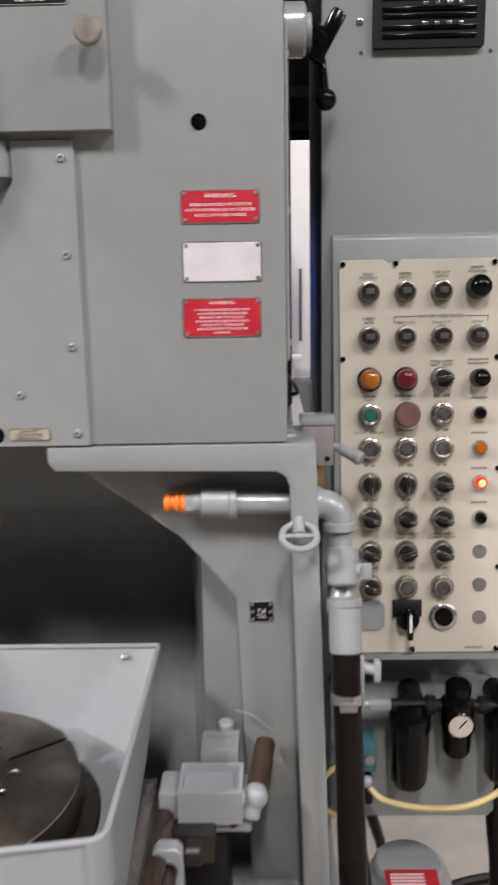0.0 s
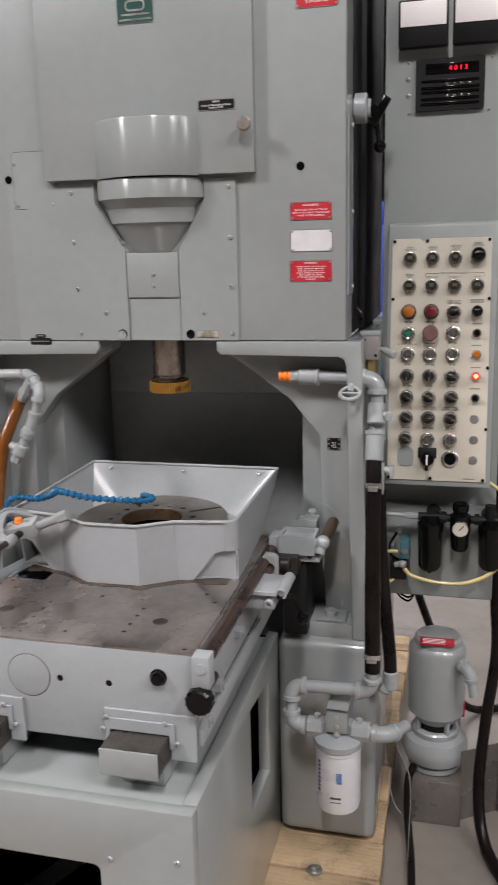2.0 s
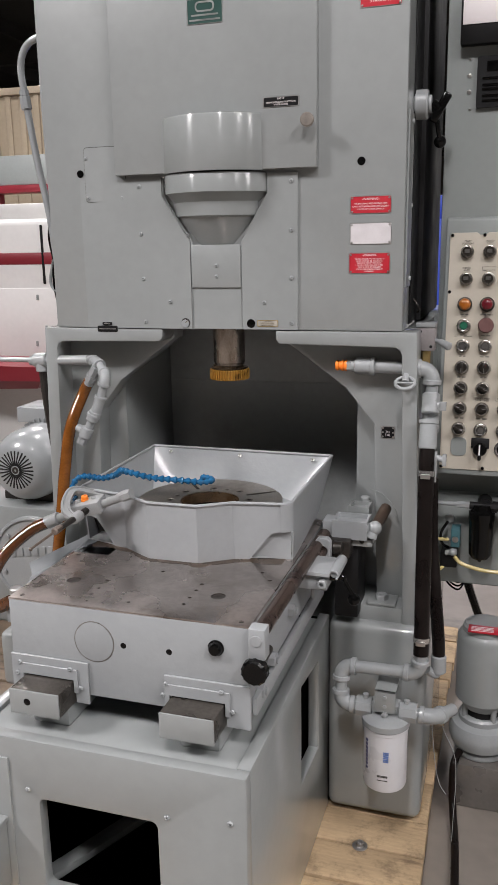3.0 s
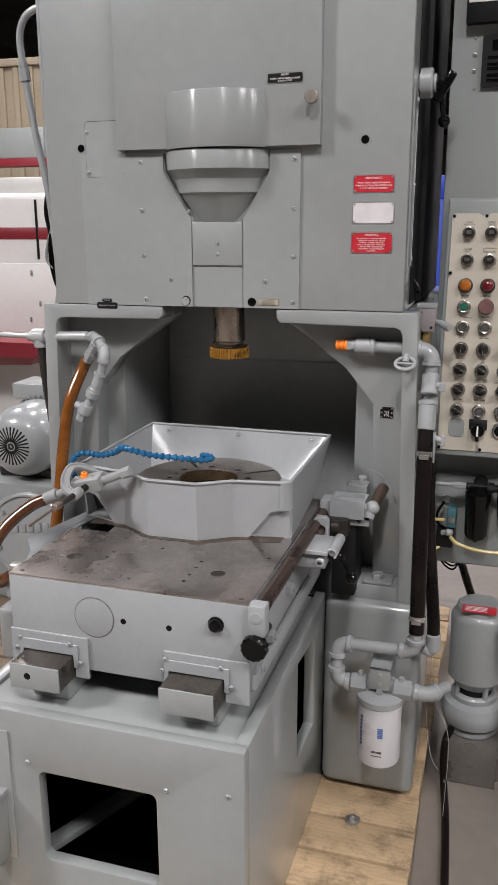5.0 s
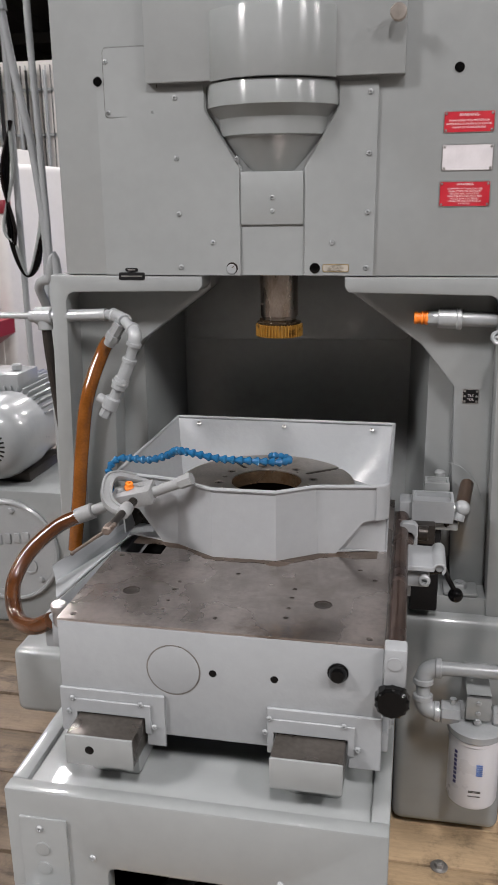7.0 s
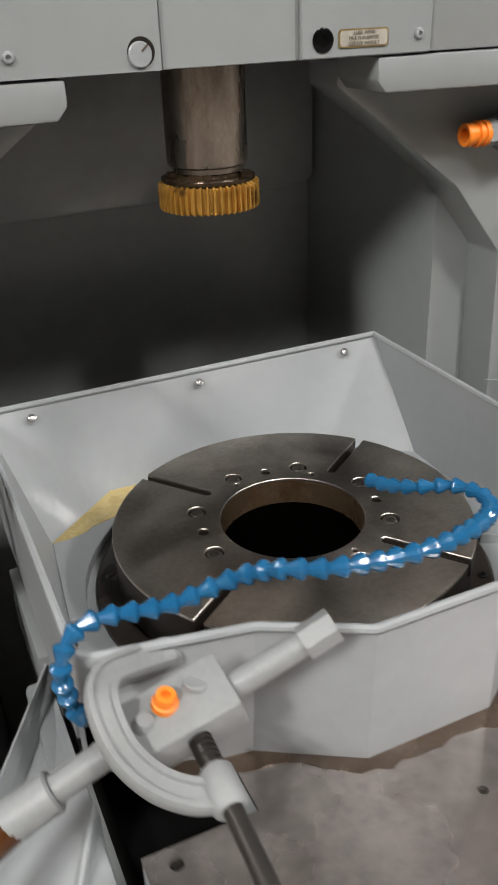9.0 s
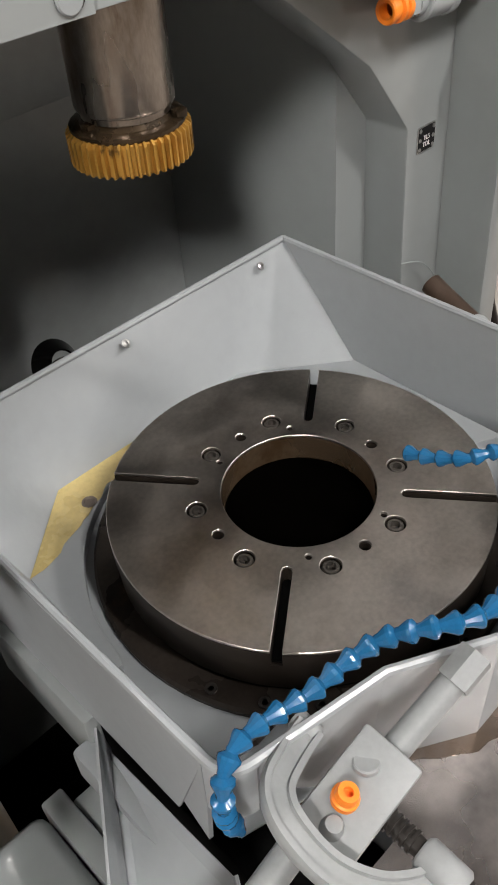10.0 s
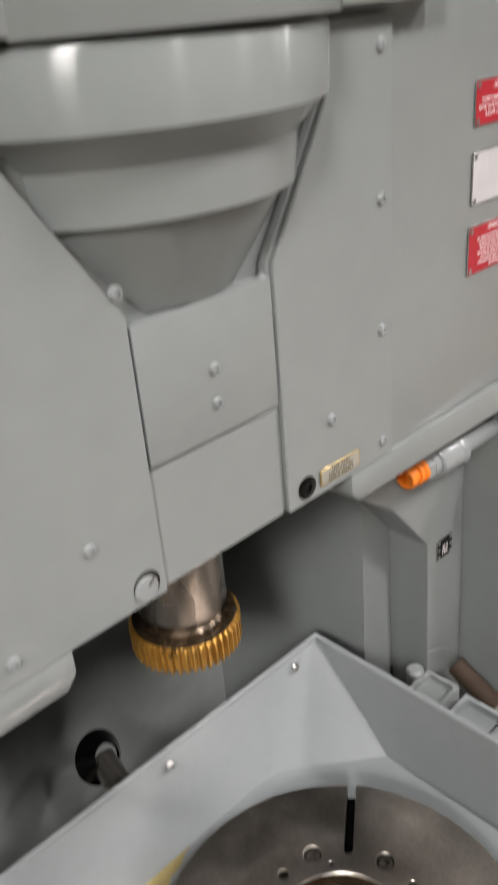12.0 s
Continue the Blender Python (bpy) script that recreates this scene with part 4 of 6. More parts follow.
part("stub_hose", tube([(0.234, -0.03, 0.985), (0.242, 0.02, 1.0), (0.247, 0.05, 1.01)], 0.0155, 14), BROWN_RUBBER, trip, "brown rubber stub")
part("roller", join(rod((0.135, -0.11, 0.945), (0.16, -0.11, 0.945), 0.017, bevel=0.003), box(0.115, 0.175, -0.09, -0.03, 0.91, 0.955, 0.003)), STEEL_DARK, trip)
part("support", box(0.125, 0.19, -0.04, 0.076, 0.72, 0.955, 0.006), BLACK_MATT, trip)
part("wire", tube([(0.2, 0.07, 1.055), (0.235, 0.062, 1.045), (0.268, 0.06, 1.01), (0.284, 0.06, 0.965)], 0.0009, 6), GREY_CAB, trip)

# ---------- splash tray ----------
tray = thing("splash_tray", XC, -0.1, 0.962, "glossy grey sheet splash tray round the rotary table, wet with oil", "tray")
RIM = 1.116
TX0, TX1, TYB = -0.482, 0.072, 0.168
front = [(0.072, -0.305), (-0.066, -0.327), (-0.138, -0.374), (-0.264, -0.375), (-0.346, -0.330), (-0.482, -0.305)]


def sheet(a, b, c, d, th=0.004):
    """A flat four-cornered sheet with thickness."""
    a, b, c, d = (Vector(v) for v in (a, b, c, d))
    nrm = (b - a).cross(d - a).normalized() * th
    return poly_solid([[a, b, c, d], [a + nrm, b + nrm, c + nrm, d + nrm]])


FL, FLOW = 0.990, 0.9775
LB, RB, F2, LE = (-0.346, 0.130), (0.060, 0.034), (-0.440, 0.046), (-0.455, -0.10)


def leaf(pts, th=0.004):
    """A flat sheet of any outline with thickness on its back."""
    v = [Vector(p) for p in pts]
    nrm = (v[1] - v[0]).cross(v[2] - v[0]).normalized() * th
    return poly_solid([v, [p + nrm for p in v]])


def z_of(p, z):
    return (p[0], p[1], z)


ring = [(RX_ + 0.227 * math.cos(radians(a)), RY_ + 0.227 * math.sin(radians(a))) for RX_, RY_ in ((-0.207, -0.113),) for a in range(175, -21, -7)]
upper = [RB, (-0.058, 0.130), LB, F2, LE, (-0.438, -0.104)] + ring + [(0.058, -0.19)]
part("tray_floor", bevelled(slab(upper, [], "z", FL - 0.0150, FL), 0.0008, 1), GREY_TRAY, tray)
low = [(0.06, -0.29), *[(x * 0.985 - 0.003, y * 0.985) for x, y in front[1:5]], (TX0 + 0.014, -0.29), (-0.452, -0.10), (-0.436, 0.042), (-0.344, 0.125), (-0.06, 0.125), (0.056, 0.03)]
part("lower_floor", slab(low, [disc_loop(-0.207, -0.113, 0.21, 48)], "z", FLOW - 0.003, FLOW), GREY_TRAY, tray)
KB = (-0.058, 0.130)
zf = FL - 0.002
T0, T1, T2, T3 = (TX0, TYB, RIM), (TX0 + 0.06, TYB, RIM), (TX1 - 0.075, TYB, RIM), (TX1, TYB, RIM)
K0, K1, K2, K3 = z_of(LB, zf), z_of((LB[0] + 0.05, 0.130), zf), z_of((KB[0] - 0.05, 0.130), zf), z_of(KB, zf)
bw = bmesh.new()
for shell in (0.0, 0.004):
    vs = {p: bw.verts.new((p[0], p[1] + shell, p[2] - shell * 0.3)) for p in (T0, T1, T2, T3, K0, K1, K2, K3, z_of(RB, zf), z_of(F2, zf))}
    for quad in ((T0, T1, K1, K0), (T1, T2, K2, K1), (T2, T3, K3, K2), (T3, z_of(RB, zf), K3), (T0, K0, z_of(F2, zf))):
        bw.faces.new([vs[p] for p in (quad if shell else quad[::-1])])
part("back_wall", bw, GREY_TRAY, tray, sharp=50)
FR, FQ = (0.0715, -0.302, 1.046), (0.0705, -0.290, 0.967)


def corner(z, dy, n=6):
    """The rounded front corner of the tray at one height."""
    a, c, b = Vector((0.0503, -0.3085 + dy, z)), Vector((0.0718, -0.3051 + dy, z)), Vector((0.0718, -0.283 + dy, z))
    return [a * (1 - t) ** 2 + c * 2 * t * (1 - t) + b * t * t for t in [k / n for k in range(n + 1)]]


hi_r, lo_r = corner(RIM, 0.0), corner(1.046, 0.003)
hi_l, lo_l = ([Vector((mx(v.x), v.y, v.z)) for v in q] for q in (hi_r, lo_r))
part("side_wall", leaf([hi_r[-1], lo_r[-1], FQ, z_of(RB, zf), (TX1, TYB, RIM)], -0.004), GREY_TRAY, tray)
part("side_wall", leaf([(TX0, TYB, RIM), z_of(F2, zf), z_of(LE, zf), hi_l[-1]]), GREY_TRAY, tray)
part("side_wall", leaf([hi_l[-1], z_of(LE, zf), (-0.4805, -0.27, 0.967), lo_l[-1]]), GREY_TRAY, tray)
ft = [(x, y, RIM) for x, y in front]
low_r = [(-0.060, -0.322, 0.968), (-0.030, -0.317, 0.968), (0.026, -0.309, 1.040), FR]
low_l = [(mx(x) + 0.0, y, z) for x, y, z in low_r]
part("front_wall", leaf([hi_r[0], ft[1], *low_r[:3], lo_r[0]], -0.004), GREY_TRAY, tray)
part("front_wall", leaf([ft[1], ft[2], (-0.137, -0.372, 0.967), low_r[0]], -0.004), GREY_TRAY, tray)
part("front_wall", leaf([ft[2], ft[3], (-0.265, -0.373, 0.967), (-0.137, -0.372, 0.967)], -0.004), GREY_TRAY, tray)
part("front_wall", leaf([ft[3], ft[4], low_l[0], (-0.265, -0.373, 0.967)], -0.004), GREY_TRAY, tray)
part("front_wall", leaf([ft[4], hi_l[0], lo_l[0], *low_l[:3][::-1]], -0.004), GREY_TRAY, tray)
for hi, lo, side in ((hi_r, lo_r, -1), (hi_l, lo_l, 1)):
    rings = []
    for k in range(7):
        run = (hi[min(k + 1, 6)] - hi[max(k - 1, 0)]).normalized()
        inward = run.cross(Vector((0, 0, 1))) * (-0.004 if side < 0 else 0.004) * -1
        rings.append([hi[k], lo[k], lo[k] + inward, hi[k] + inward])
    part("rounded_corner", poly_solid(rings), GREY_TRAY, tray, sharp=60)
part("lower_fold", leaf([(0.0705, -0.292, 1.052), (0.018, -0.299, 1.052), (-0.036, -0.306, 0.967), FQ], -0.004), GREY_TRAY, tray)
# this fold is sheet like the rest; its dark colour is painted shade
part("lower_fold", leaf([(-0.4805, -0.262, 1.052), (-0.4805, -0.225, 0.967), (mx(-0.036), -0.240, 0.967), (mx(0.018), -0.276, 1.052)], -0.004), FLANGE_AND_SHADE, tray, "lower fold, coloured dark for the shade under the corner")
rimline = [Vector((TX1, TYB, RIM))] + hi_r[::-1] + [Vector((x, y, RIM)) for x, y in front[1:5]] + hi_l + [Vector((TX0, TYB, RIM))]
part("rolled_rim", tube(rimline + [rimline[0]], 0.0042, 8, 0), GREY_TRAY, tray)
for sx in (0.018, -0.203, -0.424):
    part("screw", lathe((sx, TYB - 0.011, 1.103), (0, -0.74, 0.67), [(0.0055, 0), (0.005, 0.002), (0.002, 0.003), (0.0018, 0.001), (0, 0.001)], 12), ALU, tray)
part("outer_skirt", leaf([(TX0 - 0.0005, TYB, RIM - 0.001), (TX0 - 0.0005, -0.283, RIM - 0.001), (TX0 + 0.002, -0.23, 0.962), (TX0 + 0.002, TYB - 0.02, 0.962)], -0.003), GREY_TRAY, tray)
part("skirt", box(TX0 - 0.012, TX0 + 0.004, -0.11, 0.06, 0.875, 0.962, 0.003), GREY, tray)
ragged = random.Random(3)
edge = [(-0.21, 0.130), (-0.25, 0.116), (-0.285, 0.101), (-0.309, 0.092), (-0.34, 0.077), (-0.36, 0.066), (-0.40, 0.052), (-0.436, 0.043)]
oil = [LB]
for (ax_, ay_), (bx_, by_) in zip(edge, edge[1:]):
    oil += [(ax_ + (bx_ - ax_) * q + ragged.uniform(-0.002, 0.002), ay_ + (by_ - ay_) * q + ragged.uniform(-0.003, 0.003) * (1 if q else 0.4)) for q in (0, 0.35, 0.7)]
oil.append(F2)
part("oil_film", slab(oil, [], "z", FL, FL + 0.0006), YELLOW_OIL, tray, "film of dried yellow oil")
part("floor_screw", lathe((-0.333, 0.088, FL + 0.0009), (0, 0, 1), [(0.009, 0), (0.0085, 0.001), (0.006, 0.0008), (0.005, -0.0005), (0, -0.0005)], 16), STEEL_RUST, tray)

# ---------- rotary table ----------
RX, RY, RZ = -0.202, -0.1095, 1.048
# oil that seeped out on the slide along the tray's front
film = [(x, y + 0.012 - 0.004 * math.sin(37 * x) - 0.003 * math.sin(83 * x + 1) - 0.0015 * math.sin(231 * x)) for k in range(len(front) - 1) for x, y in [tuple(front[k][c] + (front[k + 1][c] - front[k][c]) * s / 12 for c in (0, 1)) for s in range(12)]]
film = [p for p in film if SX0 + 0.02 < p[0] < SX1 - 0.02]
part("oil_film", slab(film + [(film[-1][0], -0.24), (film[0][0], -0.24)], [], "z", SZ + 0.0002, SZ + 0.0005), OIL_FILM, slide, "brown oil seeping out under the tray")
for ob in (slide, shaft):
    set_back(ob, SLIDE_AT[1], SLIDE_AT[0])
rot = thing("rotary_table", RX, RY, 0.965, "round dark steel rotary table with slots and bolts", "rotary table")
R = 0.1945


def slotted(r_in, r_out, n=120, slot_in=0.108, half=0.0052, start=37.0):
    """Outline of a ring sector plate: a disc cut by four radial slots."""
    pts = []
    for q in range(4):
        a0 = radians(start + 90 * q)
        d, s = Vector((math.cos(a0), math.sin(a0))), Vector((-math.sin(a0), math.cos(a0)))
        gap = math.asin(half / r_out)
        k0, k1 = a0 - radians(90) + gap, a0 - gap
        pts += [(RX + r_out * math.cos(k0 + (k1 - k0) * i / 24), RY + r_out * math.sin(k0 + (k1 - k0) * i / 24)) for i in range(25)]
        for f in (-1, -0.5, 0, 0.5, 1):
            c = d * (slot_in - half * math.cos(f * math.pi / 2)) + s * (half * math.sin(f * math.pi / 2))
            pts.append((RX + c.x, RY + c.y))
    return pts




def on_ring(r, angles):
    return [(RX + r * math.cos(radians(a)), RY + r * math.sin(radians(a))) for a in angles]


bolts = on_ring(0.1058, [14 + 45 * k for k in range(8)])
plain = on_ring(0.0995, [81.5 + 90 * k for k in range(4)])
small = on_ring(0.0915, [48.5, 228.5, 107.6, 287.6])
holes = [disc_loop(RX, RY, 0.079, 56)] + [disc_loop(x, y, 0.0105, 18) for x, y in bolts] + [disc_loop(x, y, 0.0062, 14) for x, y in plain] + [disc_loop(x, y, 0.0035, 10) for x, y in small]
disc = part("table_disc", bevelled(slab(slotted(0.079, R + 0.0012), holes, "z", RZ - 0.0035, RZ), 0.0006, 1, 60), STEEL_DISC, rot, sharp=40)
part("table_body", slab(slotted(0.079, R + 0.0012), [disc_loop(RX, RY, 0.0818, 56)] + [disc_loop(x, y, 0.0105, 18) for x, y in bolts] + [disc_loop(x, y, 0.0062, 14) for x, y in plain] + [disc_loop(x, y, 0.0035, 10) for x, y in small], "z", RZ - 0.022, RZ - 0.0036), STEEL_EDGE, rot, "oil-blackened rim of the table")
part("table_edge", lathe((RX, RY, 0.985), (0, 0, 1), [(0.083, 0), (0.190, 0), (0.194, 0.006), (0.1945, 0.0409), (0.190, 0.0409)], 96, False), STEEL_EDGE, rot)
# black fill just below the disc paints the depth shade of slots and holes
part("slot_bed", lathe((RX, RY, 0.985), (0, 0, 1), [(0.083, 0), (0.1915, 0), (0.1915, 0.044), (0.083, 0.044), (0.083, 0)], 64, False), SHADE_BLACK, rot, "black fill painting shade into the slots and holes")
part("bore_liner", lathe((RX, RY, 0.985), (0, 0, 1), [(0.0765, 0), (0.0785, 0.001), (0.0785, 0.0588), (0.0800, 0.0628), (0.0815, 0.0628), (0.0815, 0), (0.0765, 0)], 64, False), material("brown_oily_bore_steel", (0.17, 0.115, 0.07), 0.28, 0.8, 0.3, 12, 0.05, 150, (0.12, 0.07, 0.035), 9, 0.52), rot, "brown oily bore")
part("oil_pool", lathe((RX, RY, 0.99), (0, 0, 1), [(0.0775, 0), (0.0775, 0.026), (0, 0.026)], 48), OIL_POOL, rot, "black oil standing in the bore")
part("table_flange", lathe((RX, RY, 0.9745), (0, 0, 1), [(0.15, 0), (0.218, 0), (0.220, 0.003), (0.220, 0.008), (0.217, 0.011), (0.15, 0.011), (0.15, 0)], 80, False), FLANGE_AND_SHADE, rot, "rust-brown flange ring")
for x, y in bolts:
    part("bolt", lathe((x, y, RZ - 0.012), (0, 0, 1), [(0.0086, 0), (0.0086, 0.0085), (0.0074, 0.0105), (0.0052, 0.0105), (0.0048, 0.003), (0, 0.003)], 16), RAIL_STEEL, rot)
for k in range(10):
    a = radians(200 + 14 * k)
    part("flange_bolt", lathe((RX + 0.208 * math.cos(a), RY + 0.208 * math.sin(a), 0.9845), (0, 0, 1), [(0.006, 0), (0.006, 0.003), (0.003, 0.003), (0.003, 0.001), (0, 0.001)], 10), STEEL_DARK, rot)

# ---------- control cabinet ----------
PY = 0.232   # face of the control panel
cab = thing("control_cabinet", 0.5, 0.4, 0.72, "tall grey steel control cabinet with a cream operator panel", "control cabinet")
body = part("body", join(box(0.348, 0.668, 0.277, 0.62, 0.72, 2.75, 0.004), bevelled(slab([(0.279, 1.775), (0.2665, 1.768), (0.1685, 1.084), (0.279, 1.079)], [], "x", 0.364, 0.646), 0.005, 2), box(0.30, 0.36, 0.5, 0.6, 1.2, 1.5, 0.004)), GREY_CAB, cab)
part("lower_plate", box(0.362, 0.652, 0.2485, 0.279, 0.735, 1.005, 0.002), GREY_CAB, cab)
panel_out = [(0.375, 1.10), (0.375, 1.728), (0.38, 1.734), (0.445, 1.734), (0.453, 1.728), (0.468, 1.728), (0.476, 1.734), (0.623, 1.734), (0.628, 1.728), (0.633, 1.10)]
panel = part("operator_panel", bevelled(slab(panel_out, [], "y", PY, 0.2345), 0.0006, 1), CREAM, cab, "cream enamelled operator panel with legends")
for px, pz in ((0.381, 1.727), (0.465, 1.727), (0.622, 1.727), (0.38, 1.578), (0.626, 1.578), (0.38, 1.106), (0.49, 1.106), (0.626, 1.106), (0.628, 1.4), (0.629, 1.24)):
    screw(px, PY, pz, panel, 0.0045, BLACK)
CX = (0.422, 0.480, 0.538, 0.595)


def ring_base(x, z, r=0.0185):
    return lathe((x, PY, z), (0, -1, 0), [(r, 0), (r, 0.004), (r * 0.92, 0.007), (r * 0.72, 0.0075), (r * 0.70, 0.004)], 28, False)


def push_button(x, z, face, r=0.0185):
    b = part("push_button", lathe((x, PY, z), (0, -1, 0), [(r, 0), (r, 0.005), (r * 0.94, 0.007), (r * 0.84, 0.0075), (r * 0.82, 0.005)], 28, False), CHROME_DARK, panel, "round push button in a chrome bezel")
    part("bezel_ring", lathe((x, PY, z), (0, -1, 0), [(r * 0.83, 0.001), (r * 0.83, 0.0085), (r * 0.74, 0.010), (r * 0.60, 0.0095), (r * 0.58, 0.004)], 26, False), CHROME, b)
    part("button_cap", lathe((x, PY, z), (0, -1, 0), [(r * 0.57, 0.001), (r * 0.57, 0.008), (r * 0.5, 0.0095), (0, 0.010)], 24), face, b)


def selector(x, z, turn):
    b = part("selector_switch", ring_base(x, z, 0.019), CHROME_DARK, panel, "black selector switch in a dark chrome bezel")
    part("bezel_ring", lathe((x, PY, z), (0, -1, 0), [(0.0152, 0.001), (0.0152, 0.009), (0.0146, 0.0105), (0.0136, 0.0105)], 26, False), CHROME, b)
    m = Matrix.Translation((x, PY, z)) @ pose(0, 0, 0, 0, turn, 0)
    part("selector_knob", join(lathe((x, PY, z), (0, -1, 0), [(0.0135, 0.001), (0.0135, 0.010), (0.0125, 0.0115), (0, 0.0115)], 24), turned(box(-0.0138, 0.0138, -0.023, -0.0105, -0.0045, 0.0045, 0.0015), m)), KNOB, b)
    part("selector_mark", turned(box(0.002, 0.013, -0.0236, -0.0228, -0.0006, 0.0006, 0), m), ALU, b)


def dial(x, z):
    b = part("dial", ring_base(x, z, 0.0175), CHROME_DARK, panel, "small counting dial in a chrome bezel")
    part("dial_knob", lathe((x, PY, z), (0, -1, 0), [(0.0125, 0.001), (0.0125, 0.013), (0.011, 0.015), (0, 0.015)], 24), KNOB, b)
    part("dial_window", box(x - 0.0065, x + 0.0065, PY - 0.0156, PY - 0.0149, z - 0.0045, z + 0.0045, 0), DULL_CAP, b)


def lamp_lens(x, z, mat, r=0.0195):
    b = part("indicator_lamp", lathe((x, PY, z), (0, -1, 0), [(r, 0), (r, 0.003), (r * 0.85, 0.006), (r * 0.8, 0.006)], 28, False), STEEL_DARK, panel, "round indicator lamp with a coloured lens")
    part("lens", lathe((x, PY, z), (0, -1, 0), [(r * 0.82, 0.001), (r * 0.82, 0.010), (r * 0.7, 0.014), (r * 0.4, 0.0165), (0, 0.017)], 24), mat, b)


def black_cap(x, z, r):
    part("black_knob", lathe((x, PY, z), (0, -1, 0), [(r, 0), (r, 0.012), (r * 0.85, 0.018), (r * 0.5, 0.022), (0, 0.023)], 28), BLACK, panel, "plain black knob")


for x in CX[:3]:
    dial(x, 1.683)
black_cap(0.595, 1.688, 0.019)
for x in CX:
    dial(x, 1.612)
lamp_lens(CX[0], 1.545, LENS_AMBER)
lamp_lens(CX[1], 1.545, LENS_RED)
selector(CX[2], 1.545, -10)
black_cap(CX[3] + 0.002, 1.545, 0.015)
push_button(CX[0], 1.488, LENS_GREEN)
part("stop_button", lathe((CX[1], PY, 1.489), (0, -1, 0), [(0.010, 0), (0.010, 0.008), (0.0205, 0.010), (0.0205, 0.016), (0.018, 0.0185), (0, 0.019)], 28), BUTTON_RED, panel, "faded red mushroom stop button")
push_button(CX[2], 1.489, DULL_CAP)
for x in CX[:3]:
    push_button(x, 1.434, DULL_CAP)
for k, z in enumerate((1.377, 1.321, 1.266)):
    for c, x in enumerate(CX[:3]):
        selector(x, z, ((90, 90, 15), (20, 20, 20), (20, -15, 20))[k][c])
selector(CX[0], 1.211, 18)
push_button(CX[1], 1.21, DULL_CAP)
push_button(CX[2], 1.21, DULL_CAP)


def small_lamp(x, z, mat, core=None):
    b = part("pilot_lamp", lathe((x, PY, z), (0, -1, 0), [(0.0125, 0), (0.0125, 0.003), (0.0105, 0.006), (0.0095, 0.006)], 20, False), CHROME, panel, "small pilot lamp")
    part("lens", lathe((x, PY, z), (0, -1, 0), [(0.0095, 0.001), (0.0095, 0.008), (0.007, 0.0115), (0, 0.0125)], 18), mat, b)
    if core:
        part("lit_core", lathe((x, PY - 0.0115, z), (0, -1, 0), [(0.006, 0), (0.005, 0.0014), (0, 0.002)], 14), core, b)


small_lamp(CX[3] + 0.003, 1.489, BLACK)
small_lamp(CX[3] + 0.004, 1.434, LENS_AMBER)
small_lamp(CX[3] + 0.004, 1.378, LED_RED, LED_CORE)
small_lamp(CX[3] + 0.004, 1.321, BLACK)
for z in (1.266, 1.212, 1.158):
    part("blank_plug", lathe((CX[3] + 0.004, PY, z), (0, -1, 0), [(0.0115, 0), (0.011, 0.0015), (0, 0.002)], 20), ALU, panel)
part("blank_cover", bevelled(slab(rounded(0.403, 0.445, 1.137, 1.188, 0.014), [], "y", PY - 0.002, PY), 0.0006, 1), GREY_CAB, panel, "grey blank cover plate")
sw = part("main_switch", box(0.457, 0.505, PY - 0.004, PY, 1.16, 1.188, 0.001), BLACK_MATT, panel, "black rotary main switch")
part("switch_knob", join(lathe((0.481, PY, 1.158), (0, -1, 0), [(0.0185, 0), (0.0185, 0.010), (0.016, 0.013), (0, 0.013)], 28), box(0.476, 0.486, PY - 0.026, PY - 0.012, 1.13, 1.174, 0.003)), BLACK, sw)
part("switch_mark", box(0.479, 0.483, PY - 0.0268, PY - 0.0258, 1.145, 1.172, 0), PRINT_WHITE, sw)
sk = part("socket", lathe((0.540, PY, 1.16), (0, -1, 0), [(0.0225, 0), (0.0225, 0.003), (0.02, 0.0045), (0.0155, 0.0045), (0.0155, 0.002), (0, 0.002)], 30), CHROME, panel, "round chrome-rimmed socket")
part("socket_face", lathe((0.540, PY - 0.002, 1.16), (0, -1, 0), [(0.0153, 0), (0.0153, 0.001), (0, 0.001)], 24), BLACK, sk)

# legends that can be read, and bars for those that cannot
leg = [("START\nPOSITION", CX[0], 1.708, 0.0065), ("INFEED\nDEPTH", CX[1], 1.708, 0.0065), ("2ND CUT\nDEPTH", CX[2], 1.709, 0.0065), ("INFEED\nPOSITION", CX[3], 1.716, 0.0065), ("INFEED\nRATE", CX[0], 1.638, 0.0065),
       ("ROTARY FEED RATES", 0.537, 1.6435, 0.0075), ("FIRST CUTS", CX[1], 1.634, 0.006), ("FINAL CUT", CX[2], 1.634, 0.006), ("SLOW", CX[3], 1.634, 0.006), ("FINAL  SLOW\nFIRST   RAPID", CX[2], 1.5695, 0.006),
       ("MASTER\nSTART", CX[0], 1.515, 0.006), ("EMERGENCY\nSTOP", CX[1], 1.515, 0.006), ("AUTO    MANUAL", CX[0], 1.460, 0.006), ("STROKE SPEED\nSLOW    FAST", CX[1], 1.292, 0.006), ("STROKE SPEED\nSLOWER  FASTER", CX[2], 1.292, 0.006)]
for text, x, z, size in leg:
    part("legend", letters(text, size, x, PY - 0.0003, z, 0.0002, spacing=0.95), PRINT_DARK, panel)
part("legend_bracket", join(box(0.462, 0.4985, PY - 0.0005, PY, 1.6432, 1.6442, 0), box(0.576, 0.612, PY - 0.0005, PY, 1.6432, 1.6442, 0), box(0.462, 0.463, PY - 0.0005, PY, 1.634, 1.6442, 0), box(0.611, 0.612, PY - 0.0005, PY, 1.634, 1.6442, 0)), PRINT_DARK, panel)
bars = []
rb = random.Random(7)
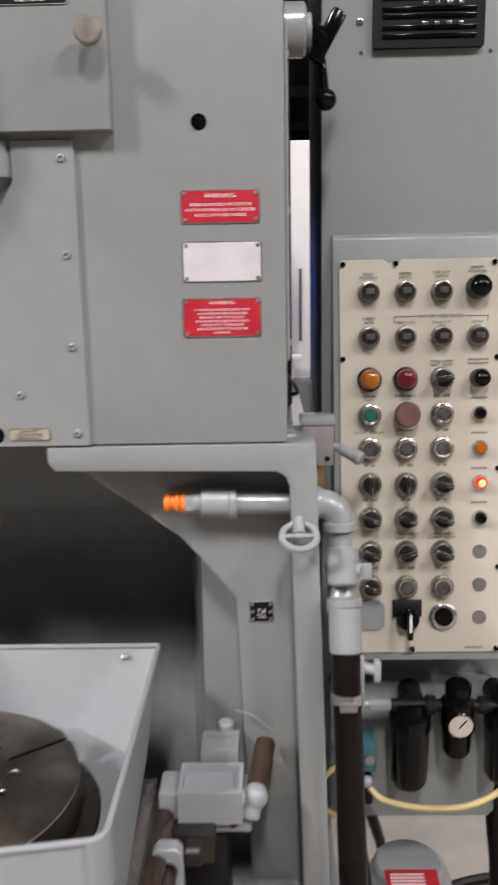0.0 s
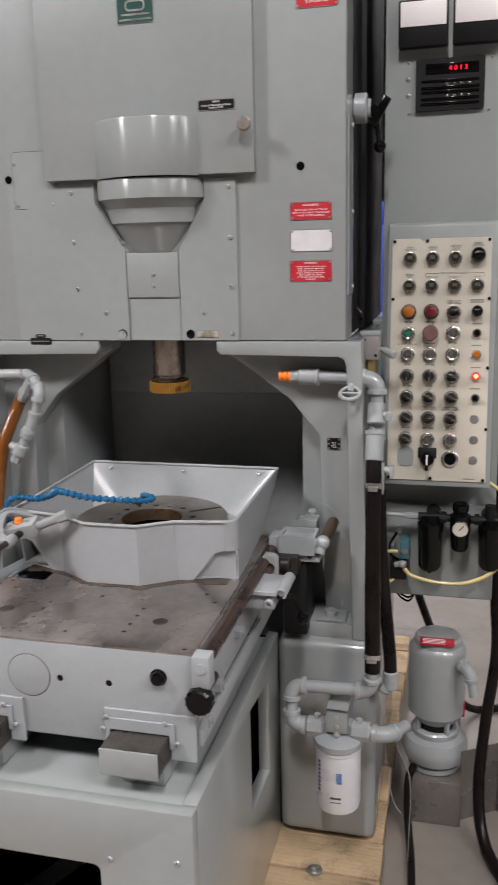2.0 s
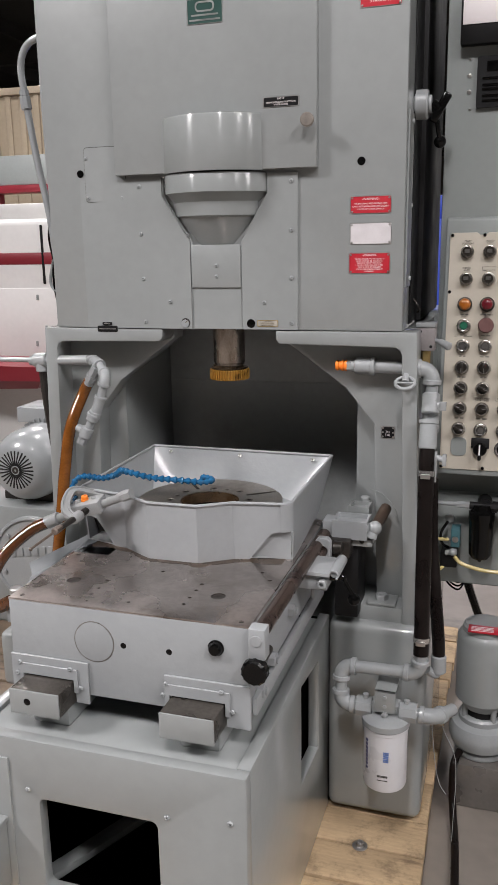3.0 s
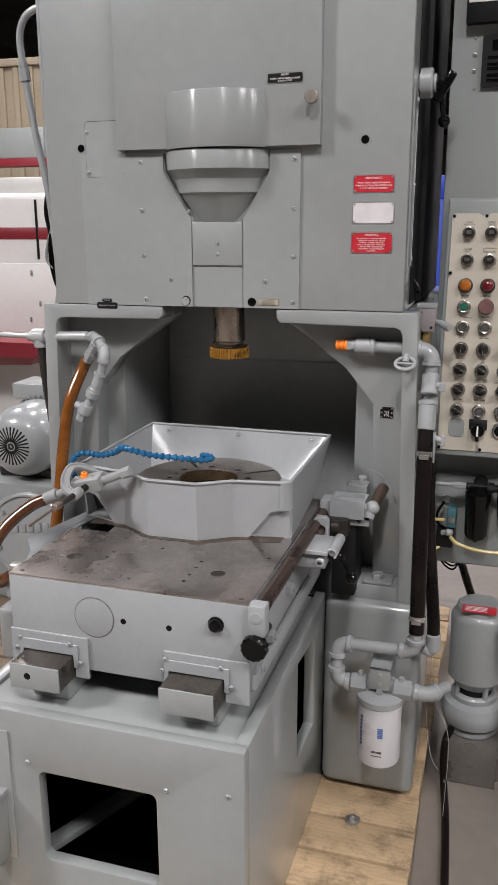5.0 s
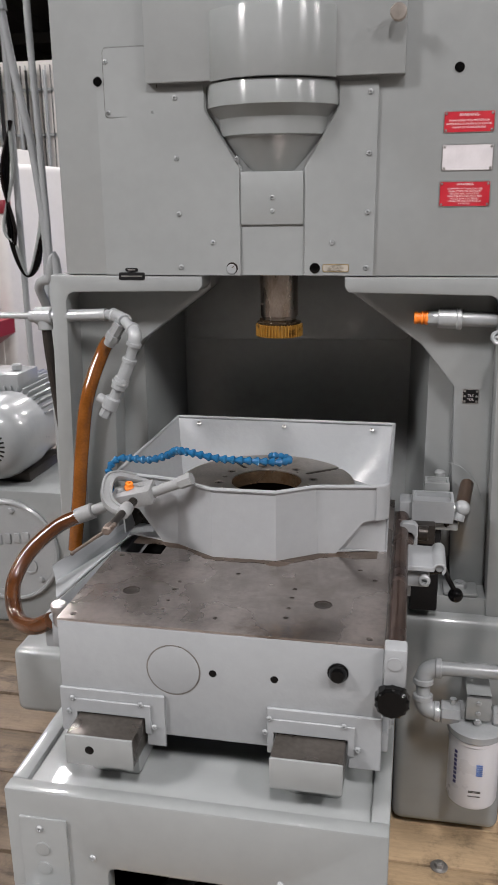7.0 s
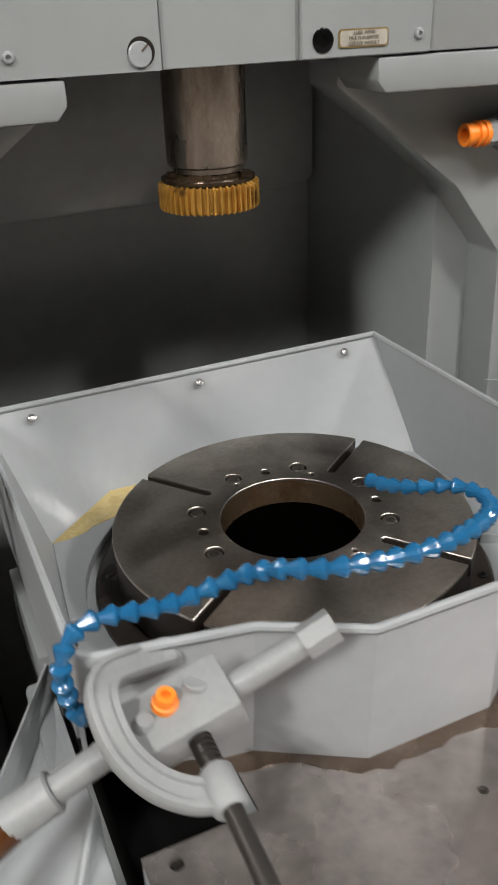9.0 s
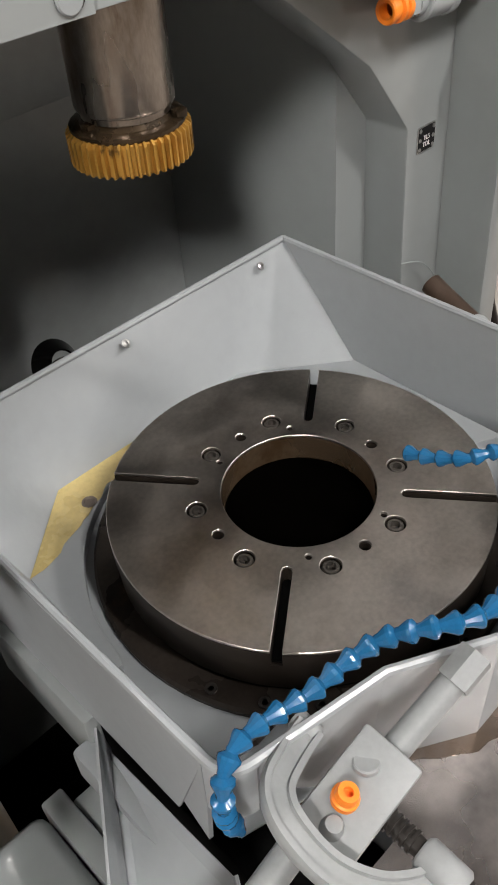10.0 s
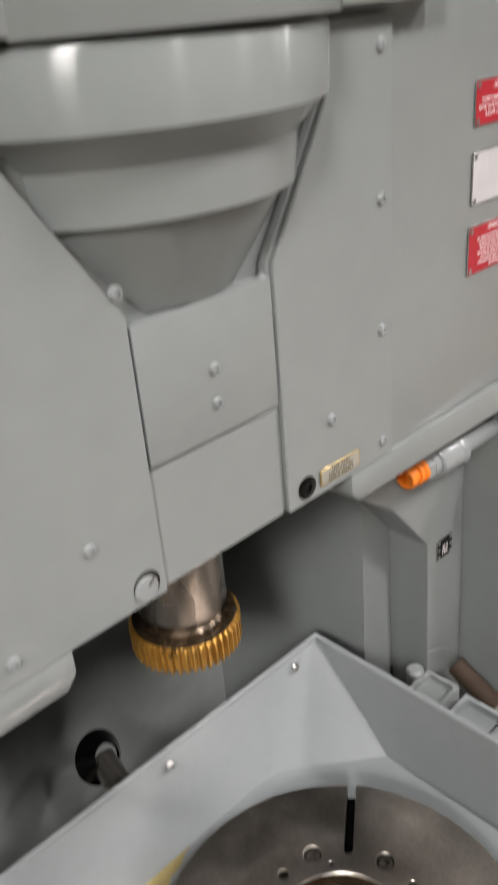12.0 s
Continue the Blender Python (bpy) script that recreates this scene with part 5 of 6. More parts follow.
for z in (1.516, 1.461, 1.405, 1.349, 1.238):
    for x in CX[:3]:
        w = rb.uniform(0.008, 0.016)
        bars += [box(x - w, x - 0.002, PY - 0.0005, PY, z, z + 0.004, 0), box(x + 0.002, x + w, PY - 0.0005, PY, z, z + 0.004, 0)]
for z in (1.512, 1.456, 1.399, 1.344):
    bars.append(box(CX[3] - 0.01, CX[3] + 0.016, PY - 0.0005, PY, z, z + 0.0035, 0))
bars += [box(CX[3] - 0.016, CX[3] + 0.018, PY - 0.0005, PY, 1.573 - 0.006 * k, 1.5765 - 0.006 * k, 0) for k in range(2)]
bars += [box(0.575, 0.605, PY - 0.0005, PY, 1.107, 1.1095, 0)]
WORN = material("grey_worn_print", (0.21, 0.195, 0.17), 0.6)
for b in bars:
    part("worn_legend", b, WORN, panel)

# the operator panel lies on the sloping face of the console
o_cab = base_of[cab]
panel.matrix_basis = Matrix.Translation(Vector((0.0, 0.1672, 1.10)) - Vector((0, o_cab.y, o_cab.z))) @ pose(0, 0, 0, -8.1, 0, 0) @ Matrix.Diagonal((1, 1.5, 1.008, 1)) @ Matrix.Translation(-Vector((0, PY - o_cab.y, 1.10 - o_cab.z)))

# readout and meters
ro = part("digital_readout", join(slab(rounded(0.426, 0.595, 2.047, 2.170, 0.004), [], "y", 0.2655, 0.277)), BLACK_MATT, cab, "black digital readout with red figures")
part("readout_face", box(0.450, 0.580, 0.2635, 0.2657, 2.133, 2.158, 0.001), BLACK, ro)
for z in (2.115, 2.099, 2.089, 2.073, 2.061):
    part("readout_rib", box(0.440, 0.582, 0.262, 0.2657, z, z + 0.005, 0.001), BLACK, ro)
part("digits", letters("4 0 1 3", 0.0165, 0.530, 0.2632, 2.145, 0.0002), DIGIT, ro)
for z in (2.098, 2.07):
    for k in range(4):
        part("thumb_wheel", box(0.500 + 0.018 * k, 0.508 + 0.018 * k, 0.2635, 0.2658, z + 0.008, z + 0.013, 0.0005), CHROME_DARK, ro)
for x, z, r in ((0.407, 2.166, 0.003), (0.407, 2.127, 0.006), (0.407, 2.088, 0.006), (0.41, 2.045, 0.003), (0.612, 2.167, 0.003), (0.608, 2.043, 0.003)):
    screw(x, 0.277, z, cab, r, ALU)
for x0, x1 in ((0.382, 0.503), (0.514, 0.640)):
    me_ = part("panel_meter", box(x0, x1, 0.244, 0.277, 2.196, 2.305, 0.004), BLACK_MATT, cab, "black panel meter with a white scale")
    part("scale_face", box(x0 + 0.005, x1 - 0.005, 0.2415, 0.2445, 2.243, 2.30, 0.001), PRINT_WHITE, me_)

# ---------- air treatment set on the cabinet ----------
air = thing("air_filter_regulator", 0.57, 0.2, 0.82, "black air filter, regulator with gauge, and lubricator on a plate", "air regulator")


def bowl(x, y, z0, z1, r, name):
    part(name, lathe((x, y, z0), (0, 0, 1), [(0.005, -0.012), (0.006, 0), (r * 0.7, 0.0), (r * 0.92, 0.012), (r, (z1 - z0) * 0.7), (r * 1.05, (z1 - z0) * 0.72), (r * 1.05, (z1 - z0) * 0.86), (r * 0.8, (z1 - z0) * 0.9), (r * 0.7, z1 - z0), (0, z1 - z0)], 28), BLACK, air)


bowl(0.494, 0.195, 0.838, 0.995, 0.034, "filter_bowl")
bowl(0.655, 0.195, 0.85, 0.99, 0.034, "lubricator_bowl")
part("regulator", join(lathe((0.573, 0.19, 0.90), (0, 0, 1), [(0.018, 0), (0.024, 0.01), (0.026, 0.05), (0.028, 0.055), (0.028, 0.1), (0.02, 0.105), (0.018, 0.112), (0.022, 0.114), (0.022, 0.13), (0.017, 0.135), (0, 0.136)], 28)), BLACK, air)
part("manifold", join(rod((0.46, 0.195, 0.99), (0.695, 0.195, 0.985), 0.011), rod((0.52, 0.195, 0.99), (0.535, 0.195, 0.989), 0.017, seg=8), rod((0.61, 0.195, 0.988), (0.622, 0.195, 0.988), 0.016, seg=8), rod((0.65, 0.195, 0.985), (0.65, 0.195, 1.03), 0.014), rod((0.50, 0.2, 0.99), (0.50, 0.25, 0.99), 0.02), rod((0.65, 0.2, 0.99), (0.65, 0.25, 0.99), 0.02), rod((0.573, 0.2, 0.96), (0.573, 0.25, 0.96), 0.02)), BLACK_MATT, air)
g = part("gauge", lathe((0.573, 0.168, 0.968), (0, -1, 0), [(0.012, -0.01), (0.0235, -0.006), (0.0235, 0.006), (0.021, 0.008), (0.0205, 0.006), (0, 0.006)], 30), BLACK, air, "round pressure gauge")
part("gauge_face", lathe((0.573, 0.1625, 0.968), (0, -1, 0), [(0.0203, 0), (0.0203, 0.001), (0, 0.001)], 28), CREAM, g)
part("needle", turned(box(-0.001, 0.001, -0.0005, 0.0005, -0.004, 0.014, 0), pose(0.573, 0.161, 0.968, 0, 40, 0)), BLACK, g)
part("inlet_pipe", join(rod((0.37, 0.2, 0.99), (0.44, 0.196, 0.99), 0.006), rod((0.425, 0.196, 0.99), (0.462, 0.195, 0.99), 0.0095, seg=6)), GREY_PIPE, air)
part("outlet_tee", box(0.693, 0.705, 0.18, 0.21, 0.955, 1.01, 0.003), ALU, air)
yel = thing("yellow_air_hose", 0.6, 0.2, 0.8, "thin yellow plastic air hose looped under the filters", "hose")
part("hose", join(tube([(0.64, 0.24, 1.085), (0.685, 0.215, 1.055), (0.70, 0.20, 1.0), (0.698, 0.19, 0.93), (0.67, 0.18, 0.855), (0.60, 0.17, 0.815), (0.52, 0.17, 0.808), (0.45, 0.175, 0.82), (0.425, 0.19, 0.835)], 0.0056, 10), tube([(0.405, 0.19, 0.885), (0.36, 0.16, 0.892), (0.338, 0.15, 0.865), (0.345, 0.15, 0.825), (0.372, 0.17, 0.795), (0.395, 0.195, 0.80)], 0.0048, 8)), YELLOW, yel)
sol = thing("solenoid_valve", 0.42, 0.21, 0.79, "teal and black pneumatic solenoid valve", "valve")
part("coil", box(0.412, 0.438, 0.195, 0.248, 0.86, 0.915, 0.004), TEAL, sol)
part("coil_cap", lathe((0.425, 0.195, 0.885), (0, -1, 0), [(0.009, 0), (0.009, 0.003), (0, 0.004)], 16), ALU, sol)
part("valve_block", box(0.385, 0.432, 0.19, 0.248, 0.80, 0.845, 0.004), BLACK_MATT, sol)
part("fitting", join(ball((0.42, 0.185, 0.85), 0.011), rod((0.40, 0.19, 0.845), (0.43, 0.185, 0.852), 0.008)), GREY_PIPE, sol)
part("wire_loop", tube([(0.40, 0.23, 0.925), (0.385, 0.2, 0.90), (0.388, 0.2, 0.87), (0.405, 0.22, 0.85)], 0.004, 8), BLACK, sol)
part("grommet", lathe((0.405, 0.248, 0.93), (0, -1, 0), [(0.014, 0), (0.012, 0.006), (0.006, 0.007), (0, 0.007)], 18), GREY_PIPE, sol)

# ---------- second enclosure beyond, conduits ----------
encl = thing("machine_enclosure", 1.2, 1.0, 0, "large grey sheet enclosure behind the control cabinet", "enclosure")
part("body", box(0.72, 1.9, 0.6, 1.5, 0.685, 2.9, 0.005), GREY_CAB, encl)
part("leg", box(1.7, 1.8, 0.8, 0.9, 0.001, 0.69, 0.004), GREY_CAB, encl)
part("leg", box(1.7, 1.8, 1.35, 1.45, 0.001, 0.69, 0.004), GREY_CAB, encl)
con = thing("flexible_conduit", 0.72, 0.3, 0, "thick grey-black flexible electric conduit hanging to the floor", "conduit")
part("conduit", tube([(0.668, 0.47, 2.9), (0.67, 0.45, 2.3), (0.678, 0.42, 1.89), (0.684, 0.38, 1.31), (0.68, 0.35, 1.0), (0.683, 0.33, 0.71), (0.690, 0.30, 0.55), (0.664, 0.25, 0.33), (0.652, 0.2, 0.15), (0.68, 0.1, 0.03), (0.78, -0.1, 0.018)], 0.0165, 14), RUBBER, con)
con2 = thing("floor_cable", 0.8, 0.9, 0, "dark cable lying across the pale floor", "cable")
part("cable", tube([(0.42, 0.55, 0.70), (0.50, 0.7, 0.4), (0.62, 0.85, 0.05), (0.85, 0.95, 0.016), (1.3, 1.0, 0.016)], 0.014, 10), RUBBER, con2)
coil = thing("coiled_wires", 0.42, 0.4, 0.6, "loose loops of thin black wire", "wires")
for k in range(3):
    part("loop", tube([(0.37 + 0.01 * k, 0.42, 0.76), (0.385, 0.40 + 0.01 * k, 0.70 - 0.012 * k), (0.43, 0.39, 0.675 - 0.012 * k), (0.455, 0.41, 0.70), (0.46, 0.42, 0.75)], 0.003, 6), BLACK, coil)

# ---------- coolant pump, tank and filter ----------
tank = thing("coolant_tank", 0.53, 0.25, 0, "low brown-grey sheet coolant tank beside the skid", "tank")
part("tank_body", box(0.452, 0.603, 0.225, 0.62, 0.001, 0.146, 0.004), TANK, tank)
for (ax, ay), (bx, by) in (((0.603, 0.262), (0.712, 0.330)), ((0.712, 0.330), (0.86, 0.16))):
    part("trough_sheet", leaf_upright(ax, ay, bx, by, 0.001, 0.235), TANK, tank)
pump = thing("coolant_pump", 0.52, 0.17, 0.255, "grey enamelled vertical coolant pump with motor", "pump")
part("base_plate", lathe((0.52, 0.17, 0.256), (0, 0, 1), [(0.072, 0), (0.074, 0.003), (0.074, 0.016), (0.06, 0.022), (0.06, 0.03)], 36), GREY_PIPE, pump)
part("motor", lathe((0.52, 0.17, 0.418), (0, 0, 1), [(0.055, -0.018), (0.066, 0.0), (0.078, 0.012), (0.079, 0.197), (0.074, 0.21), (0.066, 0.218), (0.064, 0.232), (0.058, 0.238), (0, 0.239)], 44), GREY, pump)
part("volute", lathe((0.52, 0.17, 0.279), (0, 0, 1), [(0.07, 0), (0.085, 0.008), (0.092, 0.03), (0.092, 0.048), (0.083, 0.07), (0.066, 0.08), (0.066, 0.094), (0.06, 0.10), (0, 0.10)], 44), GREY_PIPE, pump)
part("shaft_gap", rod((0.52, 0.17, 0.375), (0.52, 0.17, 0.405), 0.05), BLACK_MATT, pump)
for a in range(4):
    qx, qy = 0.52 + 0.057 * math.cos(a * 1.57 + 0.6), 0.17 + 0.057 * math.sin(a * 1.57 + 0.6)
    part("stud", rod((qx, qy, 0.37), (qx, qy, 0.42), 0.008), GREY_PIPE, pump)
lb = part("motor_label", box(0.472, 0.565, 0.1, 0.145, 0.6545, 0.6585, 0.001), RED_SIGN, pump, "red and white motor label")
part("label_print", join(*[box(0.48, 0.54, 0.106 + 0.008 * k, 0.109 + 0.008 * k, 0.6583, 0.6589, 0) for k in range(4)]), PRINT_WHITE, lb)
pipe_run([(0.585, 0.11, 0.60), (0.605, 0.085, 0.60), (0.62, 0.075, 0.53)], 0.013, pump)
part("side_label", box(0.59, 0.5995, 0.15, 0.19, 0.42, 0.46, 0.001), RED_SIGN, pump)

set_back(pump, 1.074, (0.49, -1.96, 1.712))
wire = thing("loose_wires", 0.42, -0.14, 0.1, "two thin pale wires hanging from the filter pipe", "wires")
part("wire", tube([(0.400, -0.085, 0.50), (0.403, -0.1, 0.455), (0.415, -0.1, 0.349), (0.428, -0.1, 0.295), (0.445, -0.1, 0.269)], 0.001, 6), GREY_PIPE, wire)
part("wire", tube([(0.418, -0.085, 0.49), (0.434, -0.1, 0.456), (0.463, -0.1, 0.389), (0.469, -0.1, 0.307), (0.467, -0.1, 0.22), (0.465, -0.1, 0.126)], 0.001, 6), GREY_PIPE, wire)

dh = thing("drain_hose", 0.47, 0.03, 0, "limp black drain hose hanging down the tank", "hose")
part("hose", tube([(0.462, 0.26, 0.17), (0.448, 0.215, 0.15), (0.447, 0.20, 0.08), (0.455, 0.16, 0.02), (0.470, 0.02, 0.012), (0.49, -0.3, 0.012)], 0.0115, 12), RUBBER, dh)

FX, FYY = 0.293, -0.2
filt = thing("oil_filter", FX, FYY, 0.345, "white spin-on oil filter on a grey cast head with pipes", "filter")
part("canister", lathe((FX, FYY, 0.343), (0, 0, 1), [(0.03, 0.0), (0.045, 0.002), (0.053, 0.008), (0.0555, 0.016), (0.0555, 0.165), (0.0575, 0.167), (0.0575, 0.176)], 48), WHITE_CAN, filt)
part("print", join(*[slab([(FX + 0.002 + 0.011 * math.sin(0), z), (FX + 0.016, z), (FX + 0.016, z + 0.003), (FX + 0.002, z + 0.003)], [], "y", FYY - 0.0562, FYY - 0.0548) for z in (0.440, 0.445, 0.450, 0.455, 0.460, 0.465)]), material("blue_can_print", (0.12, 0.2, 0.45), 0.5), filt)
part("fine_print", join(*[slab([(FX - 0.012, z), (FX + 0.014, z), (FX + 0.014, z + 0.0015), (FX - 0.012, z + 0.0015)], [], "y", FYY - 0.0562, FYY - 0.0548) for z in (0.396, 0.399, 0.386)]), PRINT_DARK, filt)
part("brand_band", join(*[turned(box(-0.0006, 0.0006, -0.004, 0.004, 0.405 + 0.011 * k, 0.412 + 0.011 * k, 0), Matrix.Translation((FX, FYY, 0)) @ pose(0, 0, 0, 0, 0, -48) @ pose(0, -0.0556, 0, 0, 0, 90)) for k in range(8)]), material("navy_print", (0.03, 0.03, 0.12), 0.5), filt)
part("filter_head", join(lathe((FX, FYY, 0.519), (0, 0, 1), [(0.058, 0), (0.061, 0.003), (0.061, 0.018), (0.05, 0.027), (0.035, 0.032), (0, 0.032)], 40), rod((FX - 0.078, FYY, 0.557), (FX - 0.035, FYY, 0.557), 0.026, seg=8, bevel=0.003), rod((FX + 0.032, FYY, 0.557), (FX + 0.078, FYY, 0.557), 0.026, seg=8, bevel=0.003), rod((FX - 0.052, FYY, 0.575), (FX - 0.052, FYY, 0.592), 0.008, seg=6), rod((FX + 0.052, FYY, 0.575), (FX + 0.052, FYY, 0.59), 0.008, seg=6), box(FX - 0.04, FX + 0.035, FYY - 0.012, FYY + 0.03, 0.54, 0.575, 0.006)), GREY_PIPE, filt)
part("bracket", join(box(FX - 0.026, FX + 0.026, FYY - 0.03, FYY - 0.024, 0.563, 0.622, 0.001), box(FX - 0.026, FX + 0.026, FYY - 0.03, 0.012, 0.617, 0.622, 0.001)), GREY, filt)
bolt_head((FX + 0.0, FYY - 0.022, 0.558), (0, -1, 0), 0.009, 0.012, filt, GREY_PIPE)
for bz in (0.58, 0.605):
    part("bracket_screw", lathe((FX, FYY - 0.03, bz), (0, -1, 0), [(0.0055, 0), (0.005, 0.003), (0, 0.004)], 10), GREY_PIPE, filt)
pipe_run([(FX - 0.07, FYY, 0.556), (0.175, FYY, 0.556), (0.175, -0.185, 0.655), (0.372, -0.195, 0.665), (0.374, -0.196, 0.72)], 0.0155, filt)
pipe_run([(FX + 0.07, FYY, 0.556), (0.412, FYY, 0.551), (0.452, -0.12, 0.535)], 0.0155, filt)

set_back(filt, 1.029, (0.511, -2.11, 1.71))
coolpipe = thing("coolant_pipe", 0.35, 0.0, 0.72, "grey threaded coolant pipe with orange nozzle and black rubber hose", "pipe")
pipe_run([(0.15, 0.045, 1.397), (0.358, 0.045, 1.393), (0.36, 0.03, 1.27), (0.36, -0.03, 1.215)], 0.0165, coolpipe)
part("nozzle", lathe((0.105, 0.045, 1.397), (1, 0, 0), [(0.008, 0.016), (0.0085, 0.004), (0.0105, 0.003), (0.0125, 0.003), (0.0138, 0.005), (0.0138, 0.011), (0.0118, 0.012), (0.0118, 0.018), (0.0152, 0.019), (0.0152, 0.023), (0.0128, 0.024), (0.0128, 0.027), (0.0152, 0.028), (0.0152, 0.034), (0.013, 0.035), (0.013, 0.036)], 22, False), ORANGE, coolpipe, "bright orange plastic nozzle")
part("reducer", join(rod((0.138, 0.045, 1.397), (0.165, 0.045, 1.397), 0.0165, seg=6), rod((0.16, 0.045, 1.397), (0.205, 0.045, 1.396), 0.0225, bevel=0.002), rod((0.2, 0.045, 1.396), (0.212, 0.045, 1.396), 0.0245, bevel=0.002)), GREY_PIPE, coolpipe)
wheel = [(0.024 * math.cos(2 * math.pi * k / 24), 0.024 * math.sin(2 * math.pi * k / 24), 0) for k in range(25)]
part("valve_wheel", join(turned(tube(wheel, 0.0048, 10, 0), pose(0.298, -0.022, 1.366, 28, 0, 0)), turned(box(-0.022, 0.022, -0.003, 0.003, -0.0025, 0.0025, 0.001), pose(0.298, -0.022, 1.366, 28, 0, 0)), rod((0.298, -0.02, 1.368), (0.298, 0.02, 1.397), 0.008)), GREY_PIPE, coolpipe)
part("ball_valve", join(rod((0.36, 0.02, 1.335), (0.36, 0.0, 1.285), 0.0225, bevel=0.003), rod((0.36, 0.01, 1.31), (0.385, 0.0, 1.308), 0.009), box(0.38, 0.40, -0.004, 0.004, 1.295, 1.318, 0.002)), GREY_PIPE, coolpipe)
part("union", join(rod((0.36, -0.022, 1.264), (0.36, -0.040, 1.203), 0.0225, bevel=0.002), rod((0.36, -0.018, 1.274), (0.36, -0.021, 1.264), 0.0245)), GREY_PIPE, coolpipe)
part("rubber_hose", tube([(0.36, -0.036, 1.212), (0.361, -0.058, 1.13), (0.365, -0.096, 0.94), (0.3695, -0.131, 0.76), (0.3705, -0.139, 0.688)], 0.0198, 16), RUBBER, coolpipe, "thick black rubber hose")
for c, d in (((0.3608, -0.0535, 1.150), (0.0, -0.25, -1)), ((0.3699, -0.1335, 0.735), (0.0, -0.16, -1))):
    hc = part("hose_clamp", lathe(Vector(c), d, [(0.0200, 0), (0.0216, 0.0005), (0.0216, 0.0135), (0.0200, 0.014)], 28, False), CHROME, coolpipe, "bright steel hose clamp")
    part("worm_screw", box(c[0] - 0.012, c[0] + 0.012, c[1] - 0.0275, c[1] - 0.0205, c[2] - 0.015, c[2] - 0.003, 0.002), ALU, hc)
part("drain_tap", join(rod((0.375, -0.04, 1.185), (0.40, -0.042, 1.178), 0.008), box(0.398, 0.408, -0.05, -0.034, 1.163, 1.192, 0.002), box(0.379, 0.385, -0.05, -0.04, 1.12, 1.20, 0.001)), GREY_PIPE, coolpipe)
ret = thing("return_hose", 0.4, -0.05, 0.6, "brown-black return hose behind the coolant hose", "hose")
part("hose", tube([(0.366, 0.06, 1.1), (0.372, 0.04, 0.95), (0.39, 0.0, 0.8), (0.405, -0.03, 0.68), (0.408, -0.035, 0.62)], 0.017, 14), RUBBER, ret)
part("hose_elbow", join(rod((0.408, -0.036, 0.64), (0.409, -0.036, 0.59), 0.02, bevel=0.003), tube([(0.409, -0.036, 0.6), (0.40, -0.04, 0.585), (0.38, -0.05, 0.60)], 0.012, 10)), GREY_PIPE, ret)
valve = thing("lever_valve", 0.327, 0.14, 1.43, "small grey lever valve on a brass fitting", "valve")
part("body", box(0.302, 0.35, 0.115, 0.16, 1.448, 1.512, 0.004), material("brown_grey_casting", (0.24, 0.22, 0.22), 0.45), valve)
part("cover", box(0.300, 0.352, 0.113, 0.162, 1.51, 1.523, 0.003), GREY_PIPE, valve)
part("lever", join(rod((0.35, 0.13, 1.475), (0.362, 0.12, 1.473), 0.006), rod((0.36, 0.12, 1.474), (0.39, 0.10, 1.462), 0.0085, 0.011, bevel=0.003)), GREY_PIPE, valve)
part("fitting", rod((0.326, 0.135, 1.41), (0.326, 0.135, 1.45), 0.012, seg=6), BRASS, valve)
for px, pz in ((0.312, 1.50), (0.34, 1.46)):
    part("screw", lathe((px, 0.115, pz), (0, -1, 0), [(0.004, 0), (0.004, 0.002), (0, 0.002)], 10), BLACK_MATT, valve)

valve.location += Vector((0.006, 0.0, -0.018))

# ---------- left coolant valve, amber hoses, blue hose ----------
lv = thing("left_coolant_valve", -0.6, 0.0, 1.2, "grey threaded pipe and valve with amber hose", "pipe")
pipe_run([(-0.80, 0.02, 1.39), (-0.60, 0.0, 1.40)], 0.0145, lv)
part("tee", join(rod((-0.785, 0.02, 1.392), (-0.74, 0.015, 1.394), 0.0215, bevel=0.002), rod((-0.762, 0.018, 1.40), (-0.762, 0.018, 1.36), 0.0195, bevel=0.002)), GREY_PIPE, lv)
part("far_pipe", rod((-0.78, 0.02, 1.392), (-1.6, 0.06, 1.385), 0.0075), GREY_PIPE, lv)
pipe_run([(-0.60, 0.0, 1.40), (-0.555, -0.03, 1.40), (-0.492, -0.105, 1.372), (-0.52, -0.105, 1.29), (-0.563, -0.11, 1.207)], 0.0118, lv)
part("tap_body", join(rod((-0.530, -0.107, 1.274), (-0.542, -0.109, 1.247), 0.0170, bevel=0.002), rod((-0.534, -0.107, 1.266), (-0.5375, -0.108, 1.258), 0.0195, bevel=0.001), rod((-0.553, -0.109, 1.228), (-0.566, -0.111, 1.20), 0.0185, bevel=0.003), rod((-0.562, -0.108, 1.212), (-0.592, -0.10, 1.226), 0.011, bevel=0.002), rod((-0.566, -0.111, 1.205), (-0.577, -0.113, 1.183), 0.0135, seg=6)), GREY_PIPE, lv)
part("hose_barb", join(rod((-0.548, -0.05, 1.388), (-0.566, -0.044, 1.362), 0.0150, seg=8), rod((-0.566, -0.044, 1.362), (-0.576, -0.041, 1.348), 0.0175, seg=8), rod((-0.576, -0.041, 1.348), (-0.584, -0.038, 1.337), 0.0130, seg=14)), GREY_PIPE, lv)
part("amber_hose", tube([(-0.578, -0.03, 1.352), (-0.607, -0.02, 1.315), (-0.632, -0.07, 1.215), (-0.643, -0.10, 1.09), (-0.648, -0.12, 0.99), (-0.66, -0.14, 0.86)], 0.0165, 14), AMBER, lv, "amber translucent hose, oily inside")
